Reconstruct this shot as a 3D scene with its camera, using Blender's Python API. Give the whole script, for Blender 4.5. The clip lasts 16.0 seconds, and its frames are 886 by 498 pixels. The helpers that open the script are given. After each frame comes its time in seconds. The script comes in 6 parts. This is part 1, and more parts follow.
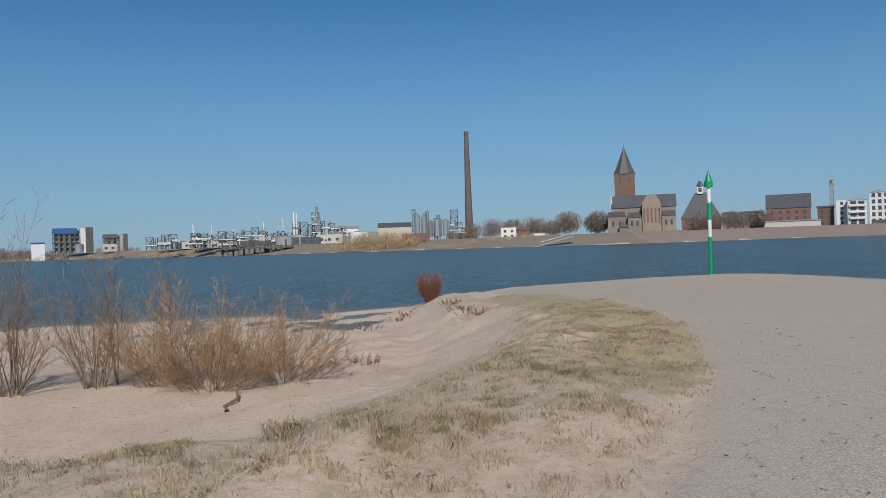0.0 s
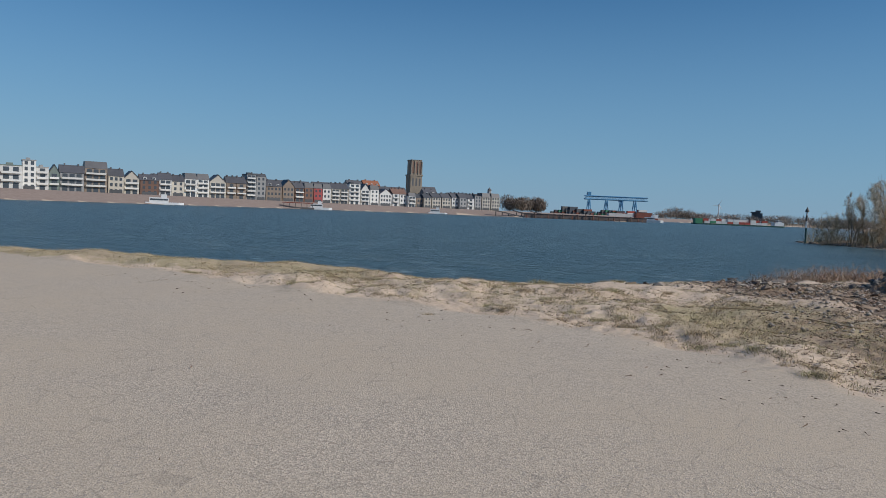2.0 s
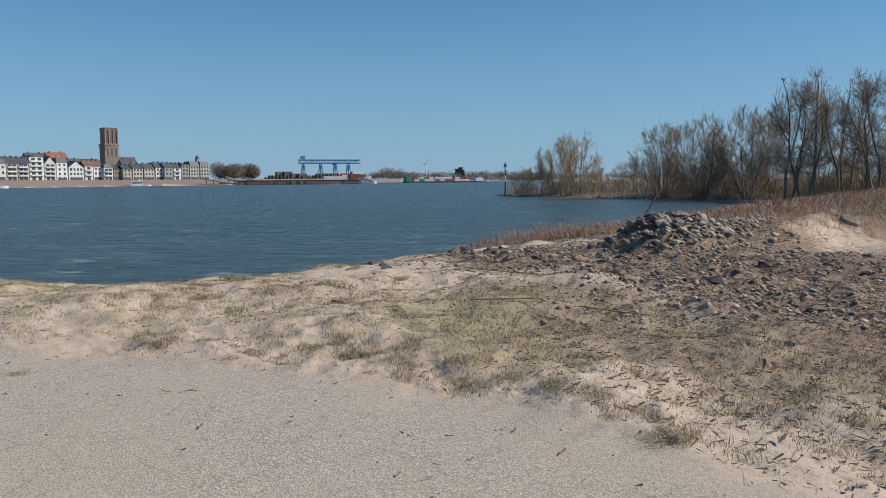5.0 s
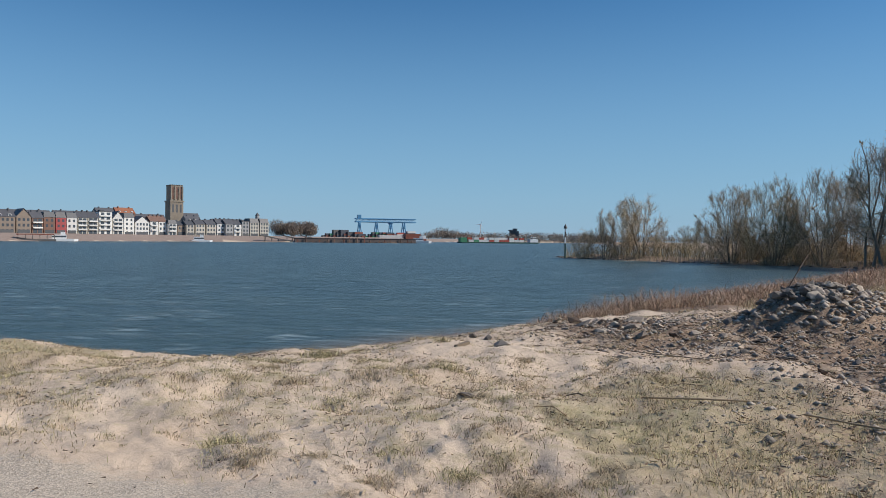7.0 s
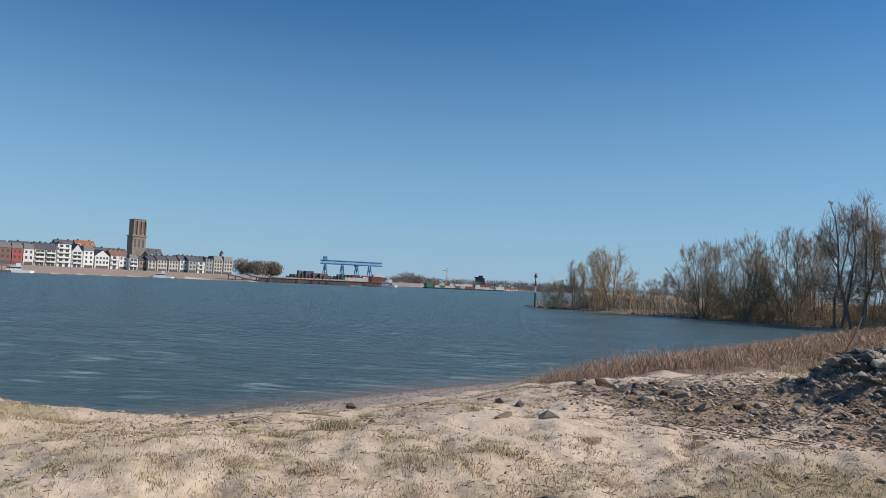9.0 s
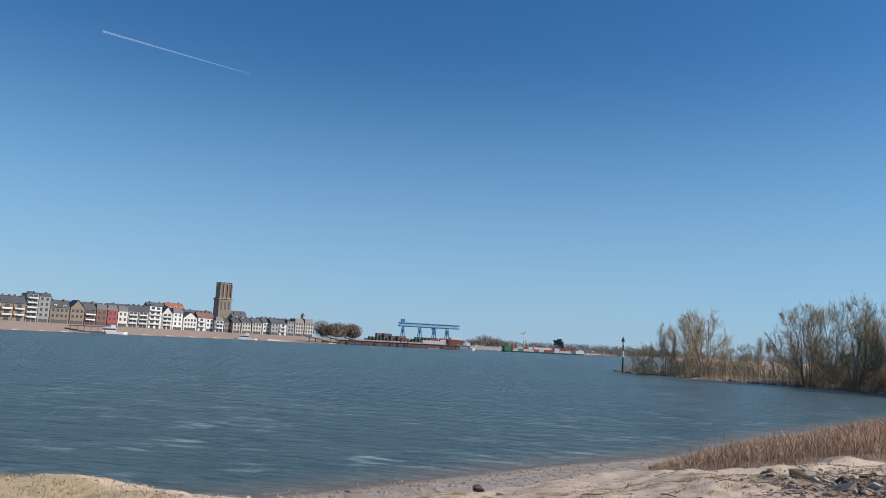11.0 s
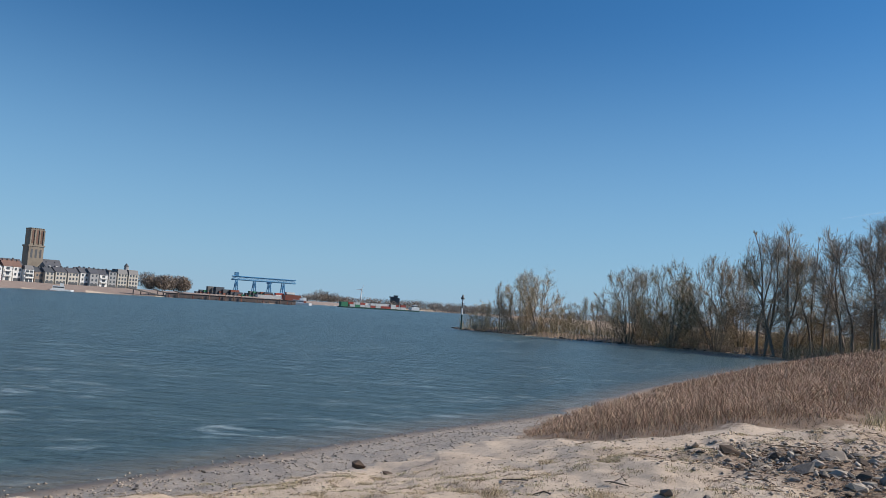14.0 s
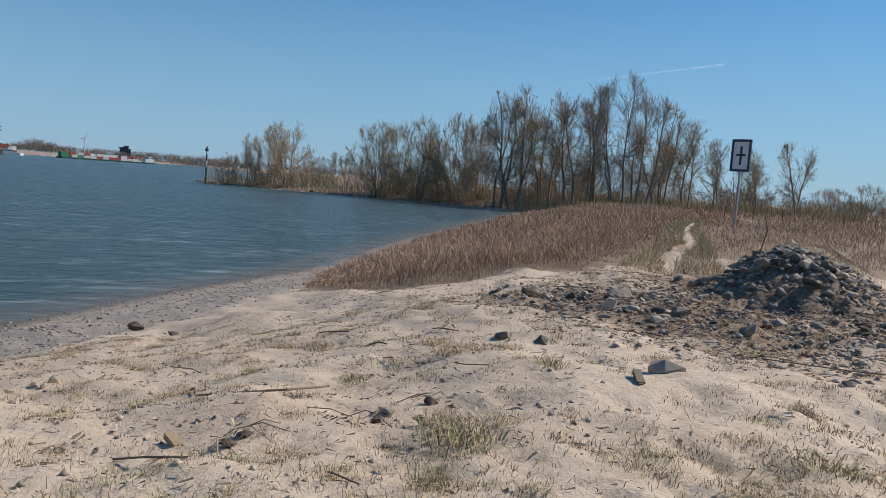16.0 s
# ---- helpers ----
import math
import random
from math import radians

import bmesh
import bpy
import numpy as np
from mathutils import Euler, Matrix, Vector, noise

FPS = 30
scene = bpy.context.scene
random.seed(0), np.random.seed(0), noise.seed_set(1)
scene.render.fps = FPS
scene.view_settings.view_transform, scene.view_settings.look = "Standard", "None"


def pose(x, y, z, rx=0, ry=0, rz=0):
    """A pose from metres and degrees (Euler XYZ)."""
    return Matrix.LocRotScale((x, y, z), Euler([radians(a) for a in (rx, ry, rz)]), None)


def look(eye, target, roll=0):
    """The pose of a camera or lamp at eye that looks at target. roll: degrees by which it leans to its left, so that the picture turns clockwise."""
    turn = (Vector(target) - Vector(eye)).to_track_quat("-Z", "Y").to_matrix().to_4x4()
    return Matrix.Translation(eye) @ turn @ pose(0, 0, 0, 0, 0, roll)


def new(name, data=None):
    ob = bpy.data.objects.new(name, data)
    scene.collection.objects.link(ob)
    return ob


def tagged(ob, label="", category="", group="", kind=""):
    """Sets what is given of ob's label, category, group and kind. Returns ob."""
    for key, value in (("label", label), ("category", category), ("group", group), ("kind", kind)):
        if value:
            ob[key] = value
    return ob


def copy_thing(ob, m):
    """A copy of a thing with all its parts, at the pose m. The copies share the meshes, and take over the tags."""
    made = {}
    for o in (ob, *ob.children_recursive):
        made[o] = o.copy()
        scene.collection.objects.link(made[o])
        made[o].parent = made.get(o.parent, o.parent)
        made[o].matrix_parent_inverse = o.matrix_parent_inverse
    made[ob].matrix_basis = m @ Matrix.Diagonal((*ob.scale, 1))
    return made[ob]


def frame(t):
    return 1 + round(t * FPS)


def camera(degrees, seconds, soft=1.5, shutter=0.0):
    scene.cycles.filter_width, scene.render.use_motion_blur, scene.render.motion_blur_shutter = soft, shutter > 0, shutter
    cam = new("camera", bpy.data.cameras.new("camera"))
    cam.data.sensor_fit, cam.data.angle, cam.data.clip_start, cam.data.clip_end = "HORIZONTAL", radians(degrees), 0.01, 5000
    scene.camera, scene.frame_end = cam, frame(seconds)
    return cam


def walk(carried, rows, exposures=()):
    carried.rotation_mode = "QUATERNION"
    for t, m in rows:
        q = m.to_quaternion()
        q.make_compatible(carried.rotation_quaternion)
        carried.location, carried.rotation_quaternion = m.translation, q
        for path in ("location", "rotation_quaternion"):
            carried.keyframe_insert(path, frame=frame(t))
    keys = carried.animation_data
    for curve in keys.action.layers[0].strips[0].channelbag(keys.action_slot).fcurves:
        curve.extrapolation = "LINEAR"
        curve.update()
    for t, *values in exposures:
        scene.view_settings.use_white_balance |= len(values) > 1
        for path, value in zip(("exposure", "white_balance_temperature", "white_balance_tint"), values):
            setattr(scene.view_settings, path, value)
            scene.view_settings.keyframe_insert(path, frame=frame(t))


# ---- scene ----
cam = camera(61.2, 16.0, soft=0.8)

# seconds, x, y, z, yaw, pitch, roll
PATH = [
    (0.0, 0.00, 0.00, 3.55, 0.00, -0.52, 2.02),
    (0.5, 0.25, 0.32, 3.50, -27.06, 0.20, 1.47),
    (1.0, 0.66, 0.65, 3.48, -44.64, -2.32, -3.86),
    (1.5, 1.08, 0.98, 3.50, -61.92, -2.66, -1.04),
    (2.0, 1.57, 1.27, 3.46, -66.73, -2.97, -2.44),
    (2.5, 2.13, 1.50, 3.47, -73.97, -3.44, -1.89),
    (3.0, 2.63, 1.68, 3.47, -78.75, -0.49, 1.38),
    (3.2, 2.89, 1.77, 3.48, -80.95, -0.27, -0.63),
    (5.3, 5.96, 2.01, 3.53, -88.57, -5.31, 0.49),
    (5.5, 6.21, 2.18, 3.51, -87.24, -4.14, -0.43),
    (6.0, 6.64, 2.47, 3.50, -82.47, -2.66, -5.36),
    (6.5, 7.12, 2.79, 3.53, -85.34, -4.48, -1.12),
    (7.0, 7.64, 3.06, 3.50, -84.10, -0.70, -0.61),
    (7.5, 8.16, 3.41, 3.50, -86.71, 0.33, -0.85),
    (8.0, 8.62, 3.69, 3.49, -87.40, 2.05, -1.80),
    (8.2, 8.79, 3.74, 3.49, -84.80, 2.83, -1.13),
    (10.3, 10.18, 4.96, 3.52, -92.23, 4.40, -4.84),
    (10.5, 10.32, 5.08, 3.53, -91.61, 6.76, -3.35),
    (11.0, 10.65, 5.47, 3.55, -80.92, 7.33, -2.90),
    (11.5, 10.97, 5.75, 3.54, -77.62, 6.67, -1.97),
    (12.0, 11.29, 5.89, 3.49, -76.33, 6.15, -0.70),
    (12.5, 11.66, 6.12, 3.49, -84.31, 4.33, -1.77),
    (13.0, 11.97, 6.35, 3.52, -84.11, 3.70, -0.49),
    (13.5, 12.29, 6.45, 3.56, -90.28, 5.49, 0.99),
    (14.0, 12.57, 6.65, 3.58, -93.37, 4.70, -3.66),
    (14.5, 12.82, 6.84, 3.53, -94.03, 2.75, -3.17),
    (15.0, 13.15, 7.02, 3.50, -99.17, 1.60, -0.17),
    (15.5, 13.37, 7.10, 3.42, -108.66, 0.82, -1.66),
    (16.0, 13.40, 7.42, 3.42, -112.61, -5.10, -4.12),
]
LIGHT_METER = [(0.0, -0.40, 6400, 10), (1.0, -0.42, 6350, 10), (2.5, -0.40, 6350, 10), (5.3, -0.14, 6500, 10), (8.0, -0.03, 6600, 11), (10.5, 0.08, 6750, 12), (12.5, 0.16, 6550, 15), (14.0, 0.02, 6550, 11), (16.0, -0.04, 6600, 10)]
walk(cam, [(t, pose(x, y, z, 90 + pitch, roll, yaw)) for t, x, y, z, yaw, pitch, roll in PATH], LIGHT_METER)

# ---------------------------------------------------------------- light
SUN_YAW, SUN_UP = 182.0, 38.0
world = bpy.data.worlds.new("world")
scene.world = world
world.use_nodes = True
wn = world.node_tree
sky = wn.nodes.new("ShaderNodeTexSky")
sky.sky_type, sky.sun_disc = "NISHITA", False
sky.sun_elevation, sky.sun_rotation = radians(SUN_UP), radians(-SUN_YAW)
sky.altitude, sky.air_density, sky.dust_density, sky.ozone_density = 0, 1.0, 0.0, 4.0
deep = wn.nodes.new("ShaderNodeHueSaturation")
deep.inputs["Saturation"].default_value = 1.28
wn.links.new(sky.outputs[0], deep.inputs["Color"])
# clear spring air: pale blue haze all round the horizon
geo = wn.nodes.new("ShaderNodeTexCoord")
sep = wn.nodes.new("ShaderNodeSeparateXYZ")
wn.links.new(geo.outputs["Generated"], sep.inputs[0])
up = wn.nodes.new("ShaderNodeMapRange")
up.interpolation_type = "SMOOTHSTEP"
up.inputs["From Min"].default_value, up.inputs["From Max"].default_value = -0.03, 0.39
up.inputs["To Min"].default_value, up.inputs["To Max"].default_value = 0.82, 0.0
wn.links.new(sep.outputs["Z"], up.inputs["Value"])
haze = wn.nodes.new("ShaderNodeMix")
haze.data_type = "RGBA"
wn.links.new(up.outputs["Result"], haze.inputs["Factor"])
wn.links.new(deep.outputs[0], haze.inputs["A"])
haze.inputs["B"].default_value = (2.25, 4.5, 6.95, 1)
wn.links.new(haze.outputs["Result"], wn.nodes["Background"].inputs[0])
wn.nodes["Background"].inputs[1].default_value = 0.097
sun = new("sun", bpy.data.lights.new("sun", "SUN"))
sun.data.energy, sun.data.angle, sun.data.color = 4.6, radians(0.53), (1.0, 0.935, 0.83)
sy, su = radians(SUN_YAW), radians(SUN_UP)
sun.matrix_world = look((0, 0, 60), (60 * math.sin(sy), -60 * math.cos(sy), 60 - 60 * math.tan(su)))


# ---------------------------------------------------------------- materials
def nodes_of(name):
    m = bpy.data.materials.new(name)
    m.use_nodes = True
    return m, m.node_tree.nodes, m.node_tree.links, m.node_tree.nodes["Principled BSDF"]


def noise_node(n, l, coord, scale, detail=4.0, rough=0.6):
    t = n.new("ShaderNodeTexNoise")
    t.inputs["Scale"].default_value, t.inputs["Detail"].default_value, t.inputs["Roughness"].default_value = scale, detail, rough
    l.new(coord, t.inputs["Vector"])
    return t.outputs["Fac"]


def noise_color(n, l, coord, scale):
    t = n.new("ShaderNodeTexNoise")
    t.inputs["Scale"].default_value = scale
    l.new(coord, t.inputs["Vector"])
    return t.outputs["Color"]


def mix_node(n, l, fac, a, b, mode="MIX"):
    m = n.new("ShaderNodeMix")
    m.data_type, m.blend_type = "RGBA", mode
    for sock, v in ((m.inputs["Factor"], fac), (m.inputs["A"], a), (m.inputs["B"], b)):
        if isinstance(v, (int, float)):
            sock.default_value = v
        elif isinstance(v, tuple):
            sock.default_value = (*v, 1.0)
        else:
            l.new(v, sock)
    return m.outputs["Result"]


def ramp(n, l, fac, lo, hi):
    r = n.new("ShaderNodeMapRange")
    r.inputs["From Min"].default_value, r.inputs["From Max"].default_value = lo, hi
    l.new(fac, r.inputs["Value"])
    return r.outputs["Result"]


def shade(col, k):
    return tuple(min(1.0, c * k) for c in col)


def paint(name, col, rough=0.7, var=0.25, scale=1.0, bump=0.2, metal=0.0, island=False, second=None):
    """A surface with grain, larger stains and fine relief. island: each loose piece varies by itself."""
    m, n, l, p = nodes_of(name)
    co = n.new("ShaderNodeTexCoord").outputs["Object"]
    big, fine = noise_node(n, l, co, 0.35 * scale, 3), noise_node(n, l, co, 6.0 * scale, 5, 0.7)
    c = mix_node(n, l, ramp(n, l, big, 0.3, 0.7), shade(col, 1 - var), second or shade(col, 1 + var * 0.6))
    c = mix_node(n, l, ramp(n, l, fine, 0.25, 0.75), shade(col, 1 - var), c)
    if island:
        rnd = n.new("ShaderNodeNewGeometry").outputs["Random Per Island"]
    else:
        rnd = n.new("ShaderNodeObjectInfo").outputs["Random"]
    hsv = n.new("ShaderNodeHueSaturation")
    r2 = n.new("ShaderNodeMapRange")
    r2.inputs["To Min"].default_value, r2.inputs["To Max"].default_value = (0.55, 1.45) if island else (0.88, 1.12)
    l.new(rnd, r2.inputs["Value"])
    l.new(r2.outputs["Result"], hsv.inputs["Value"])
    l.new(c, hsv.inputs["Color"])
    l.new(hsv.outputs["Color"], p.inputs["Base Color"])
    p.inputs["Roughness"].default_value, p.inputs["Metallic"].default_value = rough, metal
    if bump:
        b = n.new("ShaderNodeBump")
        b.inputs["Strength"].default_value, b.inputs["Distance"].default_value = bump, 0.03 / scale
        l.new(fine, b.inputs["Height"])
        l.new(b.outputs["Normal"], p.inputs["Normal"])
    return m


def ground_material():
    m, n, l, p = nodes_of("river bank soil")
    co = n.new("ShaderNodeTexCoord").outputs["Object"]

    def attr(name):
        a = n.new("ShaderNodeAttribute")
        a.attribute_name = name
        return a.outputs["Fac"]

    def math_node(op, a, b):
        k = n.new("ShaderNodeMath")
        k.operation = op
        for i, v in enumerate((a, b)):
            if isinstance(v, (int, float)):
                k.inputs[i].default_value = v
            else:
                l.new(v, k.inputs[i])
        return k.outputs[0]

    grain = noise_node(n, l, co, 38.0, 4, 0.8)
    mid = noise_node(n, l, co, 3.2, 6, 0.7)
    patch = noise_node(n, l, co, 0.45, 4, 0.6)
    tuft = noise_node(n, l, co, 11.0, 5, 0.75)
    sand = mix_node(n, l, ramp(n, l, patch, 0.3, 0.7), (0.57, 0.435, 0.32), (0.70, 0.56, 0.425))
    sand = mix_node(n, l, ramp(n, l, tuft, 0.30, 0.5), (0.43, 0.325, 0.235), sand)
    # compacted fine gravel
    stone = n.new("ShaderNodeTexVoronoi")
    stone.inputs["Scale"].default_value = 74.0
    l.new(co, stone.inputs["Vector"])
    sc = n.new("ShaderNodeSeparateColor")
    l.new(stone.outputs["Color"], sc.inputs[0])
    gravel = mix_node(n, l, sc.outputs[0], (0.34, 0.28, 0.218), (0.67, 0.56, 0.44))
    gravel = mix_node(n, l, ramp(n, l, patch, 0.35, 0.75), gravel, (0.535, 0.435, 0.325))
    gravel = mix_node(n, l, ramp(n, l, grain, 0.36, 0.44), (0.33, 0.285, 0.245), gravel)
    # fine cracks and pale worn spots
    cell = n.new("ShaderNodeTexVoronoi")
    cell.feature = "DISTANCE_TO_EDGE"
    cell.inputs["Scale"].default_value = 2.3
    warp = mix_node(n, l, 0.12, co, noise_color(n, l, co, 2.5))
    l.new(warp, cell.inputs["Vector"])
    crack = math_node("MULTIPLY", ramp(n, l, cell.outputs["Distance"], 0.018, 0.006), ramp(n, l, mid, 0.42, 0.52))
    gravel = mix_node(n, l, math_node("MULTIPLY", crack, 0.24), gravel, (0.13, 0.11, 0.09))
    # thin dry turf, with greener patches
    turf = mix_node(n, l, ramp(n, l, patch, 0.40, 0.62), (0.45, 0.35, 0.225), (0.35, 0.30, 0.165))
    turf = mix_node(n, l, ramp(n, l, tuft, 0.44, 0.72), turf, (0.54, 0.415, 0.295))
    # dug dark soil with litter
    dirt = mix_node(n, l, ramp(n, l, mid, 0.35, 0.65), (0.26, 0.175, 0.12), (0.46, 0.345, 0.24))
    dirt = mix_node(n, l, ramp(n, l, tuft, 0.4, 0.6), (0.215, 0.14, 0.095), dirt)
    shingle = mix_node(n, l, sc.outputs[1], (0.22, 0.185, 0.16), (0.46, 0.40, 0.34))

    def edge(name, k=1.2):
        a = math_node("ADD", attr(name), math_node("MULTIPLY", math_node("SUBTRACT", mid, 0.5), k))
        a = math_node("ADD", a, math_node("MULTIPLY", math_node("SUBTRACT", tuft, 0.5), 0.9))
        return ramp(n, l, a, 0.35, 0.65)

    c = mix_node(n, l, edge("shingle"), sand, shingle)
    c = mix_node(n, l, edge("gravel", 0.9), c, gravel)
    c = mix_node(n, l, edge("turf", 1.6), c, turf)
    c = mix_node(n, l, edge("dirt", 1.4), c, dirt)
    c = mix_node(n, l, edge("litter", 1.4), c, (0.27, 0.185, 0.125))
    c = mix_node(n, l, edge("slope", 0.4), c, mix_node(n, l, ramp(n, l, patch, 0.3, 0.7), (0.27, 0.20, 0.165), (0.34, 0.265, 0.22)))
    c = mix_node(n, l, edge("field", 0.6), c, mix_node(n, l, ramp(n, l, mid, 0.3, 0.7), (0.21, 0.175, 0.125), (0.31, 0.26, 0.20)))
    c = mix_node(n, l, attr("wet"), c, (0.12, 0.09, 0.065))
    l.new(c, p.inputs["Base Color"])
    r = n.new("ShaderNodeMapRange")
    r.inputs["To Min"].default_value, r.inputs["To Max"].default_value = 0.92, 0.35
    l.new(attr("wet"), r.inputs["Value"])
    l.new(r.outputs["Result"], p.inputs["Roughness"])
    loose = math_node("SUBTRACT", 0.8, math_node("MULTIPLY", edge("gravel", 0.5), 0.68))
    h = math_node("ADD", math_node("MULTIPLY", tuft, loose), math_node("MULTIPLY", grain, 0.28))
    h = math_node("ADD", h, math_node("MULTIPLY", math_node("MULTIPLY", stone.outputs["Distance"], edge("gravel", 0.9)), 0.12))
    b = n.new("ShaderNodeBump")
    b.inputs["Strength"].default_value, b.inputs["Distance"].default_value = 0.7, 0.038
    l.new(h, b.inputs["Height"])
    l.new(b.outputs["Normal"], p.inputs["Normal"])
    return m


def water_material():
    m, n, l, p = nodes_of("river water")
    co = n.new("ShaderNodeTexCoord").outputs["Object"]
    mp = n.new("ShaderNodeMapping")
    mp.inputs["Rotation"].default_value = (0, 0, radians(12))
    mp.inputs["Scale"].default_value = (1.5, 0.5, 1.0)
    l.new(co, mp.inputs["Vector"])
    v = mp.outputs[0]
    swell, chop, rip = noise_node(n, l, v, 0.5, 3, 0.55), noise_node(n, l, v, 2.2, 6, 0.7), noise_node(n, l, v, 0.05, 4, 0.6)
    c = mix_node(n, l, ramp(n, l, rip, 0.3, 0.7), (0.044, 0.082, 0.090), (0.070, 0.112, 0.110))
    # ripple shading put into the colour: troughs darker, crests lighter
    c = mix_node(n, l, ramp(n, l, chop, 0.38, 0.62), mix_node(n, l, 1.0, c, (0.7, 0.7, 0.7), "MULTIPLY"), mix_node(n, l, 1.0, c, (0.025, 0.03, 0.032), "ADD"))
    # small broken wave crests in gusty patches, with bright ripple glints painted in
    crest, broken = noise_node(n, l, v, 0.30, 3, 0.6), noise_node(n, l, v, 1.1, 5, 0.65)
    foam_glint = mix_node(n, l, 1.0, ramp(n, l, crest, 0.47, 0.66), ramp(n, l, broken, 0.50, 0.64), "MULTIPLY")
    c = mix_node(n, l, foam_glint, c, (0.31, 0.38, 0.395))
    # the sandy bed shows through at the edge
    shallow = n.new("ShaderNodeAttribute")
    shallow.attribute_name = "shallow"
    c = mix_node(n, l, shallow.outputs["Fac"], c, (0.215, 0.17, 0.12))
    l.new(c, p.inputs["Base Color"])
    p.inputs["Roughness"].default_value, p.inputs["IOR"].default_value = 0.30, 1.33
    b1, b2 = n.new("ShaderNodeBump"), n.new("ShaderNodeBump")
    b1.inputs["Strength"].default_value, b1.inputs["Distance"].default_value = 0.9, 0.55
    b2.inputs["Strength"].default_value, b2.inputs["Distance"].default_value = 1.0, 0.22
    l.new(swell, b1.inputs["Height"])
    l.new(chop, b2.inputs["Height"])
    l.new(b1.outputs[0], b2.inputs["Normal"])
    l.new(b2.outputs[0], p.inputs["Normal"])
    return m


M = {}
M["ground"] = ground_material()
M["water"] = water_material()
M["bark"] = paint("grey brown bark", (0.31, 0.25, 0.19), 0.9, 0.35, 2, 0.5)
M["twig"] = paint("bare twigs", (0.52, 0.40, 0.265), 0.9, 0.3, 1, 0, island=True)
M["twig_dark"] = paint("olive brown bare twigs", (0.42, 0.33, 0.195), 0.9, 0.3, 1, 0, island=True)
M["twig_grey"] = paint("grey brown bare twigs", (0.44, 0.36, 0.28), 0.9, 0.3, 1, 0, island=True)
M["twig_far"] = paint("far bare twigs", (0.30, 0.24, 0.195), 0.9, 0.3, 1, 0, island=True)
M["twig_ochre"] = paint("ochre willow twigs", (0.60, 0.445, 0.265), 0.9, 0.3, 1, 0, island=True)
M["willow"] = paint("ochre willow rods", (0.40, 0.255, 0.14), 0.75, 0.3, 3, 0, island=True)
M["willow_dark"] = paint("brown willow rods", (0.28, 0.19, 0.12), 0.8, 0.3, 3, 0, island=True)
M["red_twig"] = paint("red brown twigs", (0.30, 0.125, 0.075), 0.8, 0.3, 3, 0, island=True)
M["reed"] = paint("dry red brown stalks", (0.50, 0.325, 0.22), 0.85, 0.3, 2, 0, island=True)
M["dead"] = paint("dead brown plants", (0.26, 0.175, 0.12), 0.9, 0.3, 3, 0, island=True)
M["straw"] = paint("dry straw", (0.53, 0.415, 0.265), 0.9, 0.3, 3, 0, island=True)
M["grass"] = paint("thin olive grass", (0.47, 0.405, 0.215), 0.9, 0.3, 3, 0, island=True)
M["stone"] = paint("grey rubble stone", (0.35, 0.285, 0.225), 0.85, 0.4, 3, 0.7)
M["stone_dark"] = paint("dark basalt stone", (0.16, 0.138, 0.12), 0.8, 0.4, 3, 0.7)
M["stone_light"] = paint("pale sandstone", (0.52, 0.43, 0.335), 0.85, 0.3, 3, 0.6)
M["clod"] = paint("dark earth clod", (0.13, 0.09, 0.065), 0.95, 0.4, 5, 0.8)
M["litter_dark"] = paint("dark plant litter", (0.20, 0.135, 0.09), 0.95, 0.3, 3, 0, island=True)
M["bits"] = paint("broken stone bits", (0.42, 0.355, 0.295), 0.9, 0.3, 3, 0, island=True)
M["wood"] = paint("weathered driftwood", (0.25, 0.19, 0.13), 0.9, 0.35, 6, 0.5)
M["wood_pale"] = paint("pale split wood", (0.52, 0.37, 0.22), 0.85, 0.3, 6, 0.4)
M["white"] = paint("white plaster", (0.74, 0.73, 0.70), 0.8, 0.10, 0.3, 0.1)
M["cream"] = paint("cream plaster", (0.56, 0.52, 0.45), 0.8, 0.12, 0.3, 0.1)
M["grey"] = paint("grey plaster", (0.36, 0.36, 0.36), 0.8, 0.15, 0.3, 0.1)
M["dgrey"] = paint("dark grey cladding", (0.10, 0.105, 0.115), 0.6, 0.2, 0.3, 0.1)
M["brick"] = paint("brown red brickwork", (0.225, 0.135, 0.105), 0.9, 0.25, 0.6, 0.4)
M["brick_pale"] = paint("weathered pale brickwork", (0.33, 0.265, 0.215), 0.9, 0.3, 0.4, 0.4)
M["brick_dark"] = paint("sooty brickwork", (0.165, 0.13, 0.12), 0.9, 0.3, 0.4, 0.4)
M["tuff"] = paint("weathered tuff stone", (0.35, 0.295, 0.235), 0.9, 0.4, 0.25, 0.4)
M["redp"] = paint("red plaster", (0.45, 0.10, 0.10), 0.8, 0.15, 0.3, 0.1)
M["slate"] = paint("dark slate roofing", (0.115, 0.115, 0.125), 0.55, 0.25, 0.5, 0.3)
M["tile"] = paint("orange clay roof tiles", (0.40, 0.155, 0.085), 0.8, 0.25, 0.5, 0.3)
M["copper"] = paint("grey green sheet metal", (0.18, 0.22, 0.20), 0.5, 0.2, 0.5, 0.1)
M["steel"] = paint("galvanised steel", (0.40, 0.42, 0.43), 0.45, 0.2, 0.5, 0.1, metal=0.4)
M["steel_dark"] = paint("dark rusty steelwork", (0.13, 0.12, 0.115), 0.6, 0.3, 0.5, 0.2)
M["blue"] = paint("blue painted steel", (0.035, 0.14, 0.36), 0.5, 0.2, 0.3, 0.1)
M["blue_mid"] = paint("crane blue steel", (0.10, 0.30, 0.52), 0.5, 0.2, 0.3, 0.1)
M["green"] = paint("signal green paint", (0.0, 0.34, 0.13), 0.45, 0.12, 2, 0.1)
